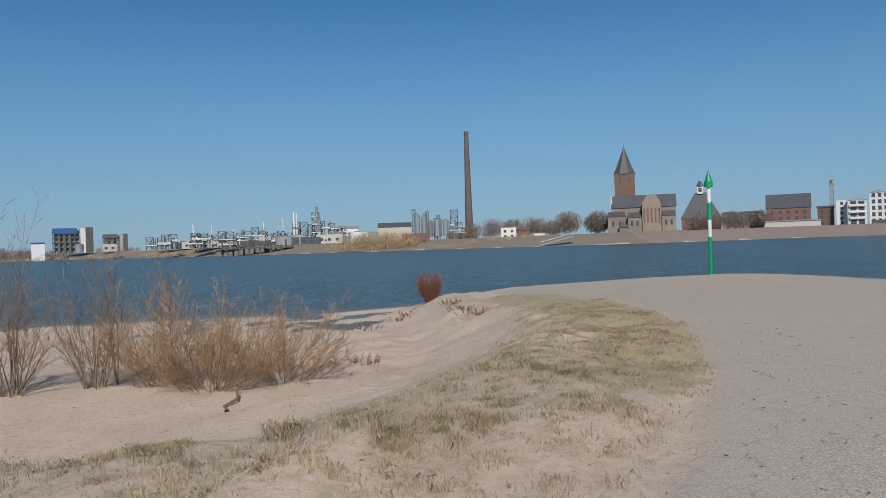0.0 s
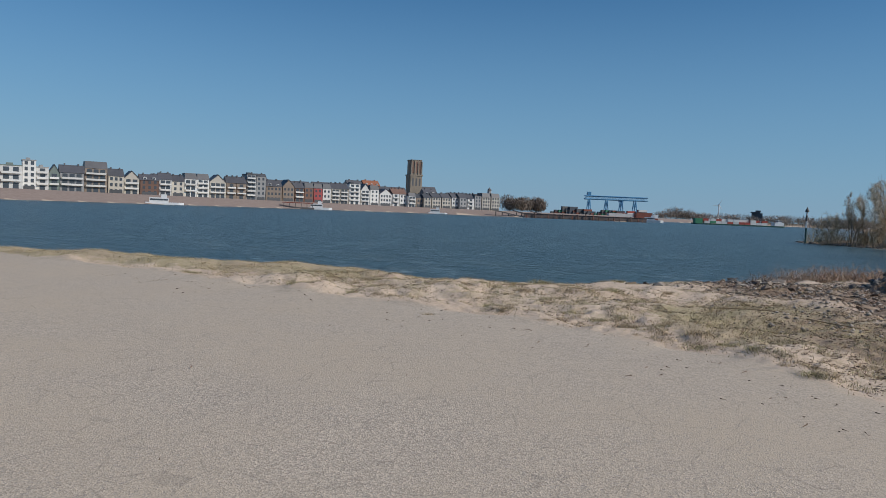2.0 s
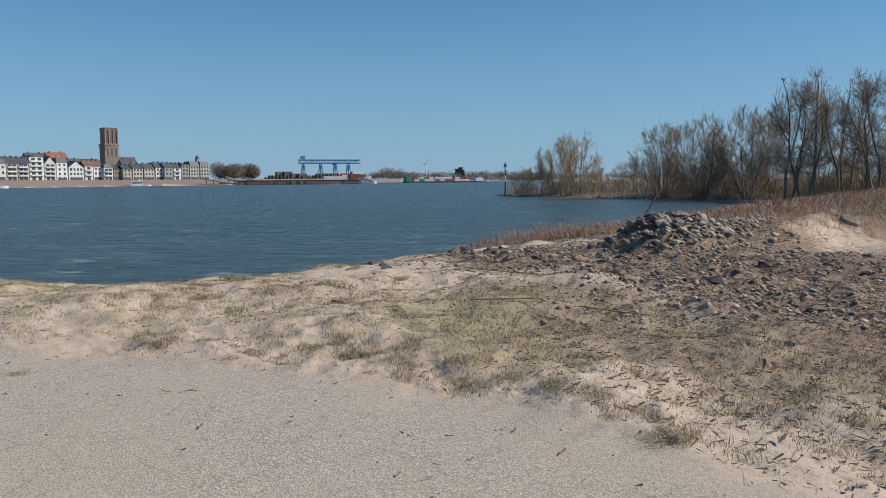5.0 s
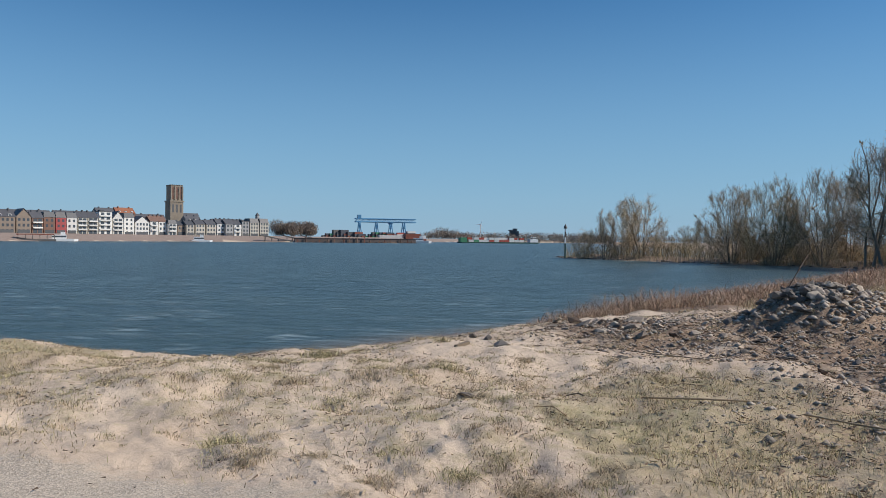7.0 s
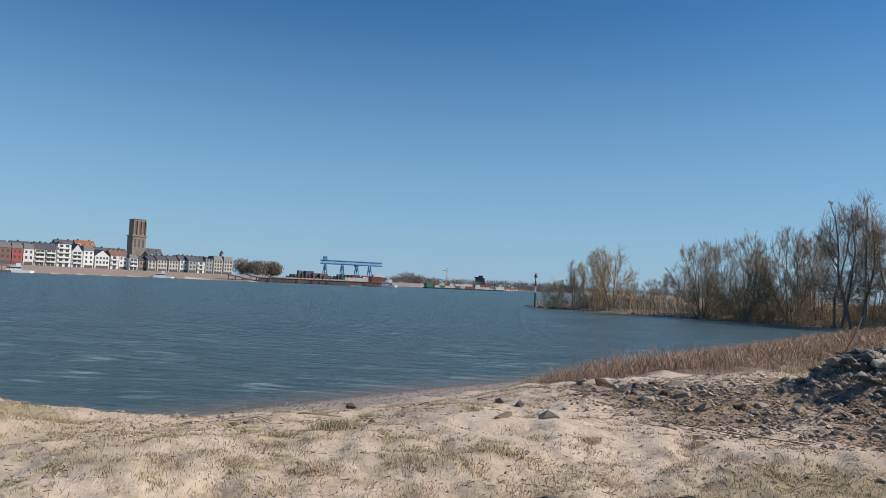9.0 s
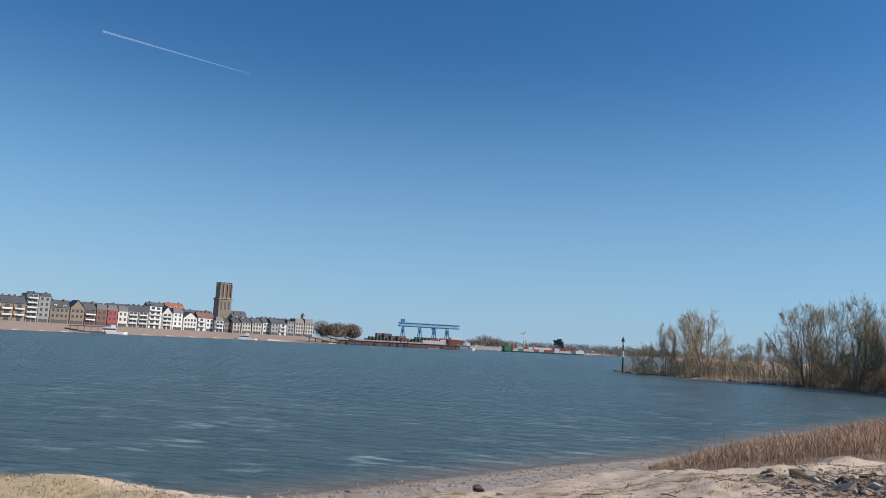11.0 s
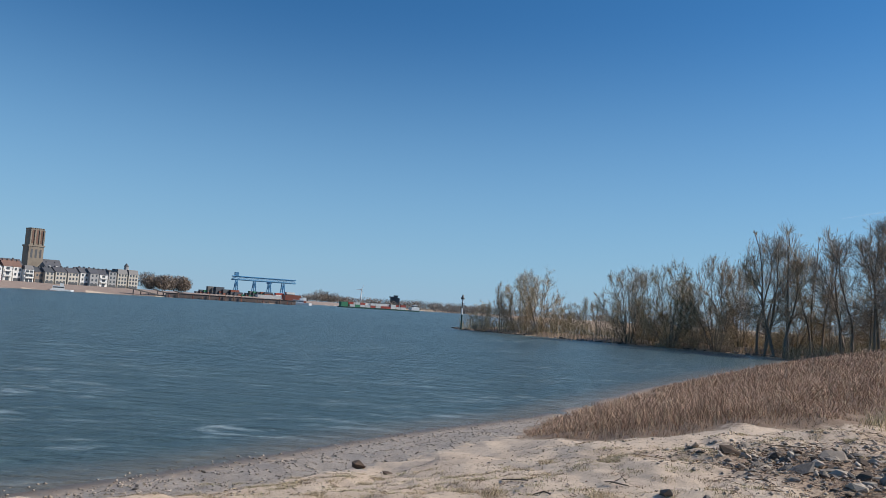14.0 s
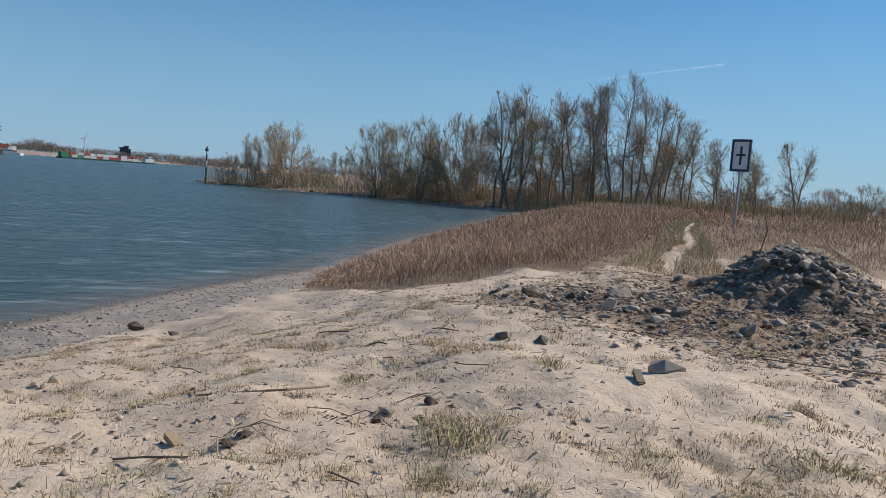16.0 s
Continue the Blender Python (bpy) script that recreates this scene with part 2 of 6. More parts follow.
M["signwhite"] = paint("white enamel", (0.80, 0.80, 0.80), 0.4, 0.08, 2, 0.05)
M["signblue"] = paint("dark blue enamel", (0.02, 0.035, 0.075), 0.4, 0.15, 2, 0.05)
M["hull"] = paint("dark green hull paint", (0.03, 0.085, 0.07), 0.5, 0.2, 0.3, 0.1)
M["rust"] = paint("red brown rusty paint", (0.27, 0.085, 0.055), 0.7, 0.3, 0.4, 0.2)
M["orange"] = paint("orange crane paint", (0.62, 0.27, 0.06), 0.5, 0.15, 0.5, 0.1)
M["cont_r"] = paint("container red", (0.42, 0.085, 0.06), 0.6, 0.2, 0.4, 0.1)
M["cont_w"] = paint("container white", (0.66, 0.66, 0.64), 0.6, 0.15, 0.4, 0.1)
M["cont_g"] = paint("container green", (0.05, 0.23, 0.12), 0.6, 0.2, 0.4, 0.1)
M["cont_b"] = paint("container dark", (0.07, 0.08, 0.10), 0.6, 0.2, 0.4, 0.1)
gm, gn, gl, gp = nodes_of("window glass")
gp.inputs["Base Color"].default_value, gp.inputs["Roughness"].default_value = (0.075, 0.088, 0.105, 1), 0.15
M["glass"] = gm


# ---------------------------------------------------------------- mesh helpers
def mesh_from(name, verts, faces, material):
    me = bpy.data.meshes.new(name)
    me.from_pydata(verts, [], faces)
    me.materials.append(material)
    return me


def np_mesh(name, verts, faces, material, smooth=False):
    """A mesh from arrays: verts n x 3, faces m x 3 or m x 4."""
    me = bpy.data.meshes.new(name)
    k = faces.shape[1]
    me.vertices.add(len(verts))
    me.vertices.foreach_set("co", np.ascontiguousarray(verts, dtype=np.float32).ravel())
    me.loops.add(faces.size)
    me.loops.foreach_set("vertex_index", np.ascontiguousarray(faces, dtype=np.int32).ravel())
    me.polygons.add(len(faces))
    me.polygons.foreach_set("loop_start", np.arange(0, faces.size, k, dtype=np.int32))
    me.polygons.foreach_set("loop_total", np.full(len(faces), k, dtype=np.int32))
    me.update(calc_edges=True)
    if smooth:
        me.polygons.foreach_set("use_smooth", np.ones(len(faces), dtype=bool))
    me.materials.append(material)
    return me


def thing(name, m, label, category, group="", kind=""):
    ob = new(name)
    ob.matrix_basis = m
    return tagged(ob, label, category, group, kind)


def put(name, me, parent=None, m=None, label=""):
    ob = new(name, me)
    ob.parent = parent
    if m is not None:
        ob.matrix_basis = m
    if label:
        ob["label"] = label
    return ob


BOX_F = [(0, 3, 2, 1), (4, 5, 6, 7), (0, 1, 5, 4), (1, 2, 6, 5), (2, 3, 7, 6), (3, 0, 4, 7)]


class Solid:
    """Collects boxes, prisms and tubes into one mesh of a part."""

    def __init__(self):
        self.v, self.f = [], []

    def raw(self, v, f):
        k = len(self.v)
        self.v += [tuple(p) for p in v]
        self.f += [tuple(i + k for i in q) for q in f]
        return self

    def box(self, x0, y0, z0, x1, y1, z1):
        return self.raw([(x0, y0, z0), (x1, y0, z0), (x1, y1, z0), (x0, y1, z0), (x0, y0, z1), (x1, y0, z1), (x1, y1, z1), (x0, y1, z1)], BOX_F)

    def gable(self, x0, y0, x1, y1, z0, z1, along="x", over=0.4):
        """A pitched roof with its ridge along x or y."""
        x0, x1, y0, y1 = x0 - over, x1 + over, y0 - over, y1 + over
        if along == "x":
            ym = (y0 + y1) / 2
            v = [(x0, y0, z0), (x1, y0, z0), (x1, y1, z0), (x0, y1, z0), (x0, ym, z1), (x1, ym, z1)]
        else:
            xm = (x0 + x1) / 2
            v = [(x1, y0, z0), (x1, y1, z0), (x0, y1, z0), (x0, y0, z0), (xm, y0, z1), (xm, y1, z1)]
        return self.raw(v, [(0, 3, 2, 1), (0, 1, 5, 4), (2, 3, 4, 5), (0, 4, 3), (1, 2, 5)])

    def hip(self, x0, y0, x1, y1, z0, z1, inset, over=0.4):
        x0, x1, y0, y1 = x0 - over, x1 + over, y0 - over, y1 + over
        ym = (y0 + y1) / 2
        v = [(x0, y0, z0), (x1, y0, z0), (x1, y1, z0), (x0, y1, z0), (x0 + inset, ym, z1), (x1 - inset, ym, z1)]
        return self.raw(v, [(0, 3, 2, 1), (0, 1, 5, 4), (2, 3, 4, 5), (0, 4, 3), (1, 2, 5)])

    def tube(self, a, b, r0, r1, n=6):
        a, b = Vector(a), Vector(b)
        d = (b - a).normalized()
        s = d.cross(Vector((0, 0, 1)) if abs(d.z) < 0.9 else Vector((1, 0, 0))).normalized()
        t = d.cross(s)
        v = []
        for p, r in ((a, r0), (b, r1)):
            v += [p + (s * math.cos(6.2832 * i / n) + t * math.sin(6.2832 * i / n)) * r for i in range(n)]
        f = [((i + 1) % n, i, n + i, n + (i + 1) % n) for i in range(n)] + [tuple(range(n)), tuple(range(2 * n - 1, n - 1, -1))]
        return self.raw(v, f)

    def mesh(self, name, mat):
        return mesh_from(name, self.v, self.f, M[mat])

    def part(self, name, mat, parent, label="", m=None):
        return put(name, self.mesh(name, mat), parent, m, label)


def polar(yaw, r, z=0.0):
    return (-r * math.sin(radians(yaw)), r * math.cos(radians(yaw)), z)


def el_z(el, r):
    """The height at which a thing r metres away shows el degrees above the level of the eye."""
    return 3.5 + r * math.tan(radians(el))


def facing(yaw, r, z=0.0, turn=0.0):
    """A pose at that bearing whose -y side faces the start of the walk."""
    x, y, _ = polar(yaw, r)
    return pose(x, y, z, 0, 0, yaw + turn)


# ---------------------------------------------------------------- the lie of the land
NEAR_SHORE = [(-6000, 400), (-900, 90), (-120, 30), (-60, 34), (-20, 38.1), (-6.5, 39.8), (-3, 42), (2, 44.5), (9, 48), (17, 49.5), (24, 45.5),
              (26.5, 37), (26, 28), (24.6, 20), (24.6, 15.5), (26, 13.1), (28, 11.3), (30.6, 9.3), (34.4, 6.4), (39.5, 1.7), (52, -6),
              (70, -18), (92, -34), (108, -44), (118, -47.5), (127, -38.5), (138, -26.5), (148, -18.5), (158, -11), (165, -6), (173, -5),
              (176, -9), (171, -20), (158, -29), (152, -37), (168, -46), (210, -46), (300, -66), (600, -92), (1000, -100), (1480, -115)]
NEAR_REST = [(6000, -500), (6000, -6000), (-6000, -6000)]
FAR_SHORE = [(-6000, 2600), (-1500, 1100), (-400, 690), (-235, 540), (-100, 420), (-55, 395), (0, 372), (55, 335), (95, 318), (160, 325), (225, 306),
             (320, 308), (445, 302), (570, 275), (640, 200), (690, 100), (720, 105), (760, 118), (900, 128), (1150, 130), (1450, 60), (1480, -115)]
FAR_REST = [(6000, -450), (6000, 6000), (-6000, 6000)]


def dist_to(x, y, pts):
    best = np.full(x.shape, 1e9)
    for (ax, ay), (bx, by) in zip(pts[:-1], pts[1:]):
        dx, dy = bx - ax, by - ay
        k = np.clip(((x - ax) * dx + (y - ay) * dy) / (dx * dx + dy * dy), 0, 1)
        best = np.minimum(best, np.hypot(x - ax - k * dx, y - ay - k * dy))
    return best


def inside(x, y, poly):
    r = np.zeros(x.shape, dtype=bool)
    for (ax, ay), (bx, by) in zip(poly, poly[1:] + poly[:1]):
        if ay == by:
            continue
        r ^= ((ay > y) != (by > y)) & (x < (bx - ax) * (y - ay) / (by - ay) + ax)
    return r


def smooth(a):
    a = np.clip(a, 0, 1)
    return a * a * (3 - 2 * a)


def hash2(i, j):
    h = np.sin(i * 127.1 + j * 311.7) * 43758.5453
    return h - np.floor(h)


def vnoise(x, y):
    i, j = np.floor(x), np.floor(y)
    u, v = smooth(x - i), smooth(y - j)
    a, b, c, d = hash2(i, j), hash2(i + 1, j), hash2(i, j + 1), hash2(i + 1, j + 1)
    return a + (b - a) * u + (c - a) * v + (a - b - c + d) * u * v - 0.5


def fbm(x, y, octaves=4):
    s, k = 0, 1.0
    for o in range(octaves):
        s = s + k * vnoise(x + 17.3 * o, y - 9.1 * o)
        x, y, k = x * 2.03, y * 2.03, k * 0.5
    return s


def shore_dist(x, y):
    d = dist_to(x, y, NEAR_SHORE)
    return np.where(inside(x, y, NEAR_SHORE + NEAR_REST), d, -d)


def far_dist(x, y):
    d = dist_to(x, y, FAR_SHORE)
    return np.where(inside(x, y, FAR_SHORE + FAR_REST), d, -d)


BERM = [(-60, 4.6), (-12, 5.2), (-3.4, 5.7), (-1.1, 6.4), (-0.3, 7.75), (0.7, 10.1), (2.7, 15.6), (3.0, 22), (1.0, 32), (-2, 41)]
BERM_AREA = BERM + [(-60, 42)]
PAVED = [(0.6, -30), (0.9, 4.0), (1.9, 5.9), (2.6, 7.6), (3.3, 9.7), (4.3, 13.6), (4.7, 19.5), (3.4, 25), (2.0, 33), (6, 41), (14, 47), (22, 43), (22.5, 36), (19, 28), (16, 22),
         (14.4, 17), (13.9, 12.6), (13.0, 9.2), (12.6, 6.5), (12.3, 4.8), (11.6, 2.9), (10.9, 1.5), (9.6, 0.4), (8.0, -1.5), (5, -8), (3, -30)]
REEDS = [(30.4, 3.7), (28.4, 3.2), (27.0, 2.4), (26.8, 1.0), (26.4, -1.0), (26.8, -2.6), (30, -6), (34, -10.2), (40, -15), (46, -20), (53, -28), (60, -40), (112, -75), (113, -48), (92, -34.5), (70, -18.6), (52, -6.6), (39.5, 1.0), (35, 2.6)]
SCRUB = [(29.3, -6.2), (31.6, -8.8), (36, -12.7), (40.5, -16.2), (46.5, -21.3), (53.5, -29.3), (61, -41.5), (113, -77), (100, -90), (60, -100), (30, -40), (26, -24), (26, -16), (27, -12.6), (29.5, -10.6), (28.9, -8.2)]


def near_signed(x, y, poly):
    d = dist_to(x, y, poly + poly[:1])
    return np.where(inside(x, y, poly), d, -d)


def mound(x, y):
    """The ridge of dug earth under the rubble."""
    ax, ay, bx, by = 22.1, -2.5, 28.5, -10.0
    k = np.clip(((x - ax) * (bx - ax) + (y - ay) * (by - ay)) / ((bx - ax) ** 2 + (by - ay) ** 2), 0, 1)
    d = np.hypot(x - ax - k * (bx - ax), y - ay - k * (by - ay))
    return (0.66 - 0.1 * k) * smooth(1 - d / 1.9)


def land_z(x, y):
    """The height of the ground, without its small unevenness."""
    d = shore_dist(x, y)
    left = smooth((-near_signed(x, y, BERM_AREA) * -1 + 0.4) / 4.5)
    left = np.where((x < 8) & (y < 50), left, 0)
    east = smooth((12.5 - y) / 6) * smooth((x - 8) / 8)
    span = 8.5 + 4.0 * east + 17.0 * left
    top = 1.9 - 0.62 * smooth((y - 15) / 22) * (x < 40) * (y > 15)
    top = top - 0.13 * smooth((4.5 - x) / 4) * smooth((y - 18) / 10) * (y < 50)
    z = top * smooth(d / span) * (1 - 0.66 * left)
    z = np.where((x > 100) & (y < -5), np.minimum(z, 0.75 * smooth(d / 5) + 0.01 * np.maximum(d, 0)), z)
    z = z + mound(x, y)
    f = far_dist(x, y)
    zf = 5.2 * smooth(f / 34) + 0.8 * smooth((f - 40) / 200)
    under = -1.6 * smooth(-np.maximum(d, f) / 9)
    return np.where(d > 0, z, np.where(f > 0, zf, under))


def rough_z(x, y):
    """Tufts, footprints and ripples, damped on the paved part and under water."""
    r = np.hypot(x - 12, y - 5)
    paved = smooth(near_signed(x, y, PAVED) / 0.8 + 0.5)
    dirt = smooth(1 - np.hypot((x - 19.5) / 7.5, (y + 2.8) / 4.5))
    near = smooth(1.3 - r / 90)
    berm = smooth(1 - dist_to(x, y, BERM) / 1.6) * (y < 20)
    amp = (0.17 + 0.12 * dirt) * (1 - 0.93 * paved) * near
    up = smooth(shore_dist(x, y) / 2)
    return up * (amp * fbm(x * 0.9, y * 0.9, 5) + 0.085 * (1 - paved) * near * fbm(x * 4, y * 4, 3) * (0.6 + dirt) + 0.20 * fbm(x * 0.12, y * 0.12, 2) * (1 - paved)
                 + 0.10 * berm * (fbm(x * 2.2, y * 2.2, 3) + 0.3))


def height(x, y):
    x, y = np.atleast_1d(np.asarray(x, float)), np.atleast_1d(np.asarray(y, float))
    return land_z(x, y) + rough_z(x, y)


RASTER = (-24.0, -34.0, 64.0, 54.0, 0.125)


def make_raster():
    x0, y0, x1, y1, s = RASTER
    gx, gy = np.meshgrid(np.arange(x0, x1 + s, s), np.arange(y0, y1 + s, s), indexing="ij")
    return height(gx.ravel(), gy.ravel()).reshape(gx.shape)


LAND = make_raster()


def sample(grid, x, y):
    """Values between the points of a raster."""
    x0, y0, x1, y1, s = RASTER
    u, v = np.clip((x - x0) / s, 0, grid.shape[0] - 1.01), np.clip((y - y0) / s, 0, grid.shape[1] - 1.01)
    i, j = u.astype(int), v.astype(int)
    u, v = u - i, v - j
    return (grid[i, j] * (1 - u) + grid[i + 1, j] * u) * (1 - v) + (grid[i, j + 1] * (1 - u) + grid[i + 1, j + 1] * u) * v


def quick_z(x, y):
    near = (x > RASTER[0]) & (x < RASTER[2]) & (y > RASTER[1]) & (y < RASTER[3])
    z = sample(LAND, x, y)
    if not near.all():
        z[~near] = height(x[~near], y[~near])
    return z


def gz(x, y):
    return float(quick_z(np.array([float(x)]), np.array([float(y)]))[0])


def masks(x, y):
    d, f = shore_dist(x, y), far_dist(x, y)
    paved = near_signed(x, y, PAVED)
    left = inside(x, y, BERM_AREA)
    out = {}
    out["gravel"] = smooth(paved / 1.0 + 0.5)
    turf = 0.40 * smooth(1.25 - np.abs(paved + 2.4) / 2.8) * (d > 1.5)
    turf = np.maximum(turf, 1.1 * smooth(1.5 - np.hypot((x - 14.0) / 2.3, (y - 1.2) / 1.6)))
    turf = np.maximum(turf, 1.05 * smooth(1.6 - np.abs(x - 17.0 - 0.05 * (y - 14)) / (1.7 + 0.06 * np.maximum(y - 10, 0))) * smooth((y - 7.6) / 2.5) * smooth((44 - y) / 6))
    turf = np.maximum(turf, 0.9 * smooth(1.5 - dist_to(x, y, [(2.6, 8.8), (3.4, 12), (3.6, 18), (2.6, 27)]) / 1.1))
    turf = np.maximum(turf, 0.42 * smooth(1.4 - dist_to(x, y, BERM[:7]) / 1.0))
    turf = np.maximum(turf, 0.95 * smooth(1.5 - np.hypot((x - 12.2) / 1.5, (y + 0.9) / 1.1)))
    turf = np.where(left & (dist_to(x, y, BERM) > 1.2), 0.12, turf)
    out["turf"] = turf * (out["gravel"] < 0.6)
    out["dirt"] = 0.95 * smooth(1.35 - np.hypot((x - 19.0) / 8.5, (y + 3.7) / 4.3)) * (out["gravel"] < 0.5)
    out["dirt"] = np.maximum(out["dirt"], 0.9 * smooth(1.45 - np.hypot((x - 15.0) / 5.0, (y + 2.9) / 2.6)) * (out["gravel"] < 0.5))
    out["dirt"] = np.maximum(out["dirt"], 0.52 * smooth(1.5 - np.hypot((x - 10.6) / 3.4, (y + 3.6) / 2.9)) * (out["gravel"] < 0.4))
    out["dirt"] = np.maximum(out["dirt"], 0.5 * smooth(1.5 - np.hypot((x - 13.6) / 3.0, (y + 0.6) / 1.9)) * (out["gravel"] < 0.4))
    out["dirt"] = np.maximum(out["dirt"], 0.8 * smooth(1.45 - np.hypot((x - 21.4) / 3.1, (y - 0.9) / 1.7)))
    out["litter"] = np.maximum(0.9 * smooth(near_signed(x, y, REEDS) / 1.5 + 0.5), 0.85 * smooth(near_signed(x, y, SCRUB) / 1.5 + 0.5))
    out["litter"] = np.maximum(out["litter"], 0.75 * smooth(1.4 - np.hypot((x - 29) / 5.5, (y + 10.5) / 4.5)))
    out["litter"] = np.maximum(out["litter"], 0.9 * ((x > 100) & (d > 0.2) & (d < 400)))
    out["shingle"] = 0.8 * smooth(1.3 - np.abs(d - 2.0) / 2.2) * (x > 18) * (y < 18)
    out["wet"] = smooth(1 - d / 0.9) * (d > -1)
    out["slope"] = ((f > 0) & (f < 44) & (x > 90) & (x < 1500)) * 1.0
    out["field"] = np.maximum((f > 0) & ~((f < 44) & (x > 90) & (x < 1500)), (d > 0) & (np.hypot(x, y) > 150) & (x < 100)) * 1.0
    return out


def build_ground():
    """One sheet: fine rings round the walk, coarse ones out to the horizon."""
    cx, cy = 9.0, 3.0
    fine = np.radians(np.arange(-152, 42, 0.32) + 90)
    coarse = np.radians(np.arange(42, 208, 4.0) + 90)
    ang = np.concatenate([fine, coarse])
    rad = np.concatenate([0.25 * 1.2 ** np.arange(0, 12), 2.3 * 1.0135 ** np.arange(0, 250), 66.0 * 1.032 ** np.arange(0, 136)])
    rad = np.sort(rad[rad < 4700])
    a, r = np.meshgrid(ang, rad)
    x, y = (cx + r * np.cos(a)).ravel(), (cy + r * np.sin(a)).ravel()
    z = height(x, y)
    v = np.concatenate([np.stack([x, y, z], -1), [[cx, cy, gz(cx, cy)]]])
    n, k = len(ang), len(rad)
    i, j = np.meshgrid(np.arange(k - 1), np.arange(n), indexing="ij")
    j2 = (j + 1) % n
    f = np.stack([i * n + j, (i + 1) * n + j, (i + 1) * n + j2, i * n + j2], -1).reshape(-1, 4)
    cap = np.full((n // 2, 4), len(v) - 1)
    for q in range(n // 2):
        cap[q, :3] = (2 * q, 2 * q + 1, (2 * q + 2) % n)
    f = np.concatenate([f, cap])
    me = np_mesh("ground", v, f, M["ground"], True)
    for name, val in masks(v[:, 0], v[:, 1]).items():
        at = me.attributes.new(name, "FLOAT", "POINT")
        at.data.foreach_set("value", val.astype(np.float32))
    ob = new("ground", me)
    tagged(ob, "sandy river bank with gravel track, thin turf and dug soil", "ground", kind="structure")


def build_water():
    """Low wind waves near the bank, that flatten into plain relief further out."""
    cx, cy = 9.0, 3.0
    ang = np.radians(np.concatenate([np.arange(-152, 42, 0.4), np.arange(42, 208, 6.0)]) + 90)
    rad = np.concatenate([[3.0], 14.0 * 1.016 ** np.arange(0, 190), 300.0 * 1.12 ** np.arange(0, 25)])
    rad = np.sort(rad[rad < 4600])
    a, r = np.meshgrid(ang, rad)
    x, y = (cx + r * np.cos(a)).ravel(), (cy + r * np.sin(a)).ravel()
    rr = r.ravel()
    u, w = -0.2 * x + 0.98 * y, 0.98 * x + 0.2 * y
    z = 0.055 * fbm(u * 0.22, w * 0.60, 2) * smooth((150 - rr) / 90) + 0.040 * fbm(u * 0.7, w * 1.9, 2) * smooth((70 - rr) / 45)
    z = z * smooth((rr - 12) / 6) * smooth(-shore_dist(x, y) / 3 + 0.1)
    v = np.stack([x, y, z], -1)
    n, k = len(ang), len(rad)
    i, j = np.meshgrid(np.arange(k - 1), np.arange(n), indexing="ij")
    j2 = (j + 1) % n
    f = np.stack([i * n + j, (i + 1) * n + j, (i + 1) * n + j2, i * n + j2], -1).reshape(-1, 4)
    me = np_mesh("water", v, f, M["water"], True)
    at = me.attributes.new("shallow", "FLOAT", "POINT")
    at.data.foreach_set("value", (0.6 * smooth(1 + shore_dist(x, y) / 2.4)).astype(np.float32))
    tagged(new("water", me), "blue green river water with small wind ripples", "water", kind="structure")


build_ground()
build_water()


# ---------------------------------------------------------------- plants
def sweep(segments, sides):
    """Tapered tubes: segments n x 8 of two ends and two radii, joined into arrays of points and faces."""
    s = np.asarray(segments, float)
    a, b = s[:, 0:3], s[:, 3:6]
    d = b - a
    d /= np.maximum(np.linalg.norm(d, axis=1, keepdims=True), 1e-6)
    up = np.where(np.abs(d[:, 2:3]) < 0.9, [[0.0, 0, 1]], [[1.0, 0, 0]])
    u = np.cross(d, up)
    u /= np.maximum(np.linalg.norm(u, axis=1, keepdims=True), 1e-6)
    w = np.cross(d, u)
    rings = []
    for p, r in ((a, s[:, 6:7]), (b, s[:, 7:8])):
        for k in range(sides):
            t = 2 * math.pi * k / sides
            rings.append(p + r * (u * math.cos(t) + w * math.sin(t)))
    v = np.stack(rings, 1).reshape(-1, 3)
    base = np.arange(len(s))[:, None] * 2 * sides
    f = np.stack([np.concatenate([base + k, base + (k + 1) % sides, base + sides + (k + 1) % sides, base + sides + k], 1) for k in range(sides)], 1).reshape(-1, 4)
    return v, f


def ribbons(segments):
    """Thin twigs as flat strips, turned every way."""
    s = np.asarray(segments, float)
    a, b = s[:, 0:3], s[:, 3:6]
    d = b - a
    g = np.random.default_rng(len(s))
    u = np.cross(d, g.normal(size=d.shape))
    u /= np.maximum(np.linalg.norm(u, axis=1, keepdims=True), 1e-6)
    v = np.stack([a - u * s[:, 6:7], a + u * s[:, 6:7], b + u * s[:, 7:8], b - u * s[:, 7:8]], 1).reshape(-1, 3)
    return v, np.arange(len(v)).reshape(-1, 4)


def grow(rng, segs, p, d, length, radius, level, spec):
    """One branch with its side branches. spec: per level (pieces, children, spread, length ratio, lift)."""
    pieces, children, spread, ratio, lift = spec[level]
    step = length / pieces
    for i in range(pieces):
        r0, r1 = radius * (1 - 0.75 * i / pieces), radius * (1 - 0.75 * (i + 1) / pieces)
        d = (d + Vector((rng.uniform(-1, 1), rng.uniform(-1, 1), rng.uniform(-1, 1) + lift)) * (0.085 if level else 0.06)).normalized()
        q = p + d * step
        segs[level].append((*p, *q, max(r0, spec[-1]), max(r1, spec[-1])))
        p = q
        if level < len(spec) - 2 and i >= (1 if level == 0 and pieces > 6 else 0):
            for _ in range(children):
                side = Vector((rng.gauss(0, 1), rng.gauss(0, 1), rng.gauss(0, 0.5))).normalized()
                e = (d + side * spread).normalized()
                grow(rng, segs, p.copy(), e, length * ratio * rng.uniform(0.65, 1.15) * (1 - 0.35 * i / pieces), r1 * 0.62, level + 1, spec)


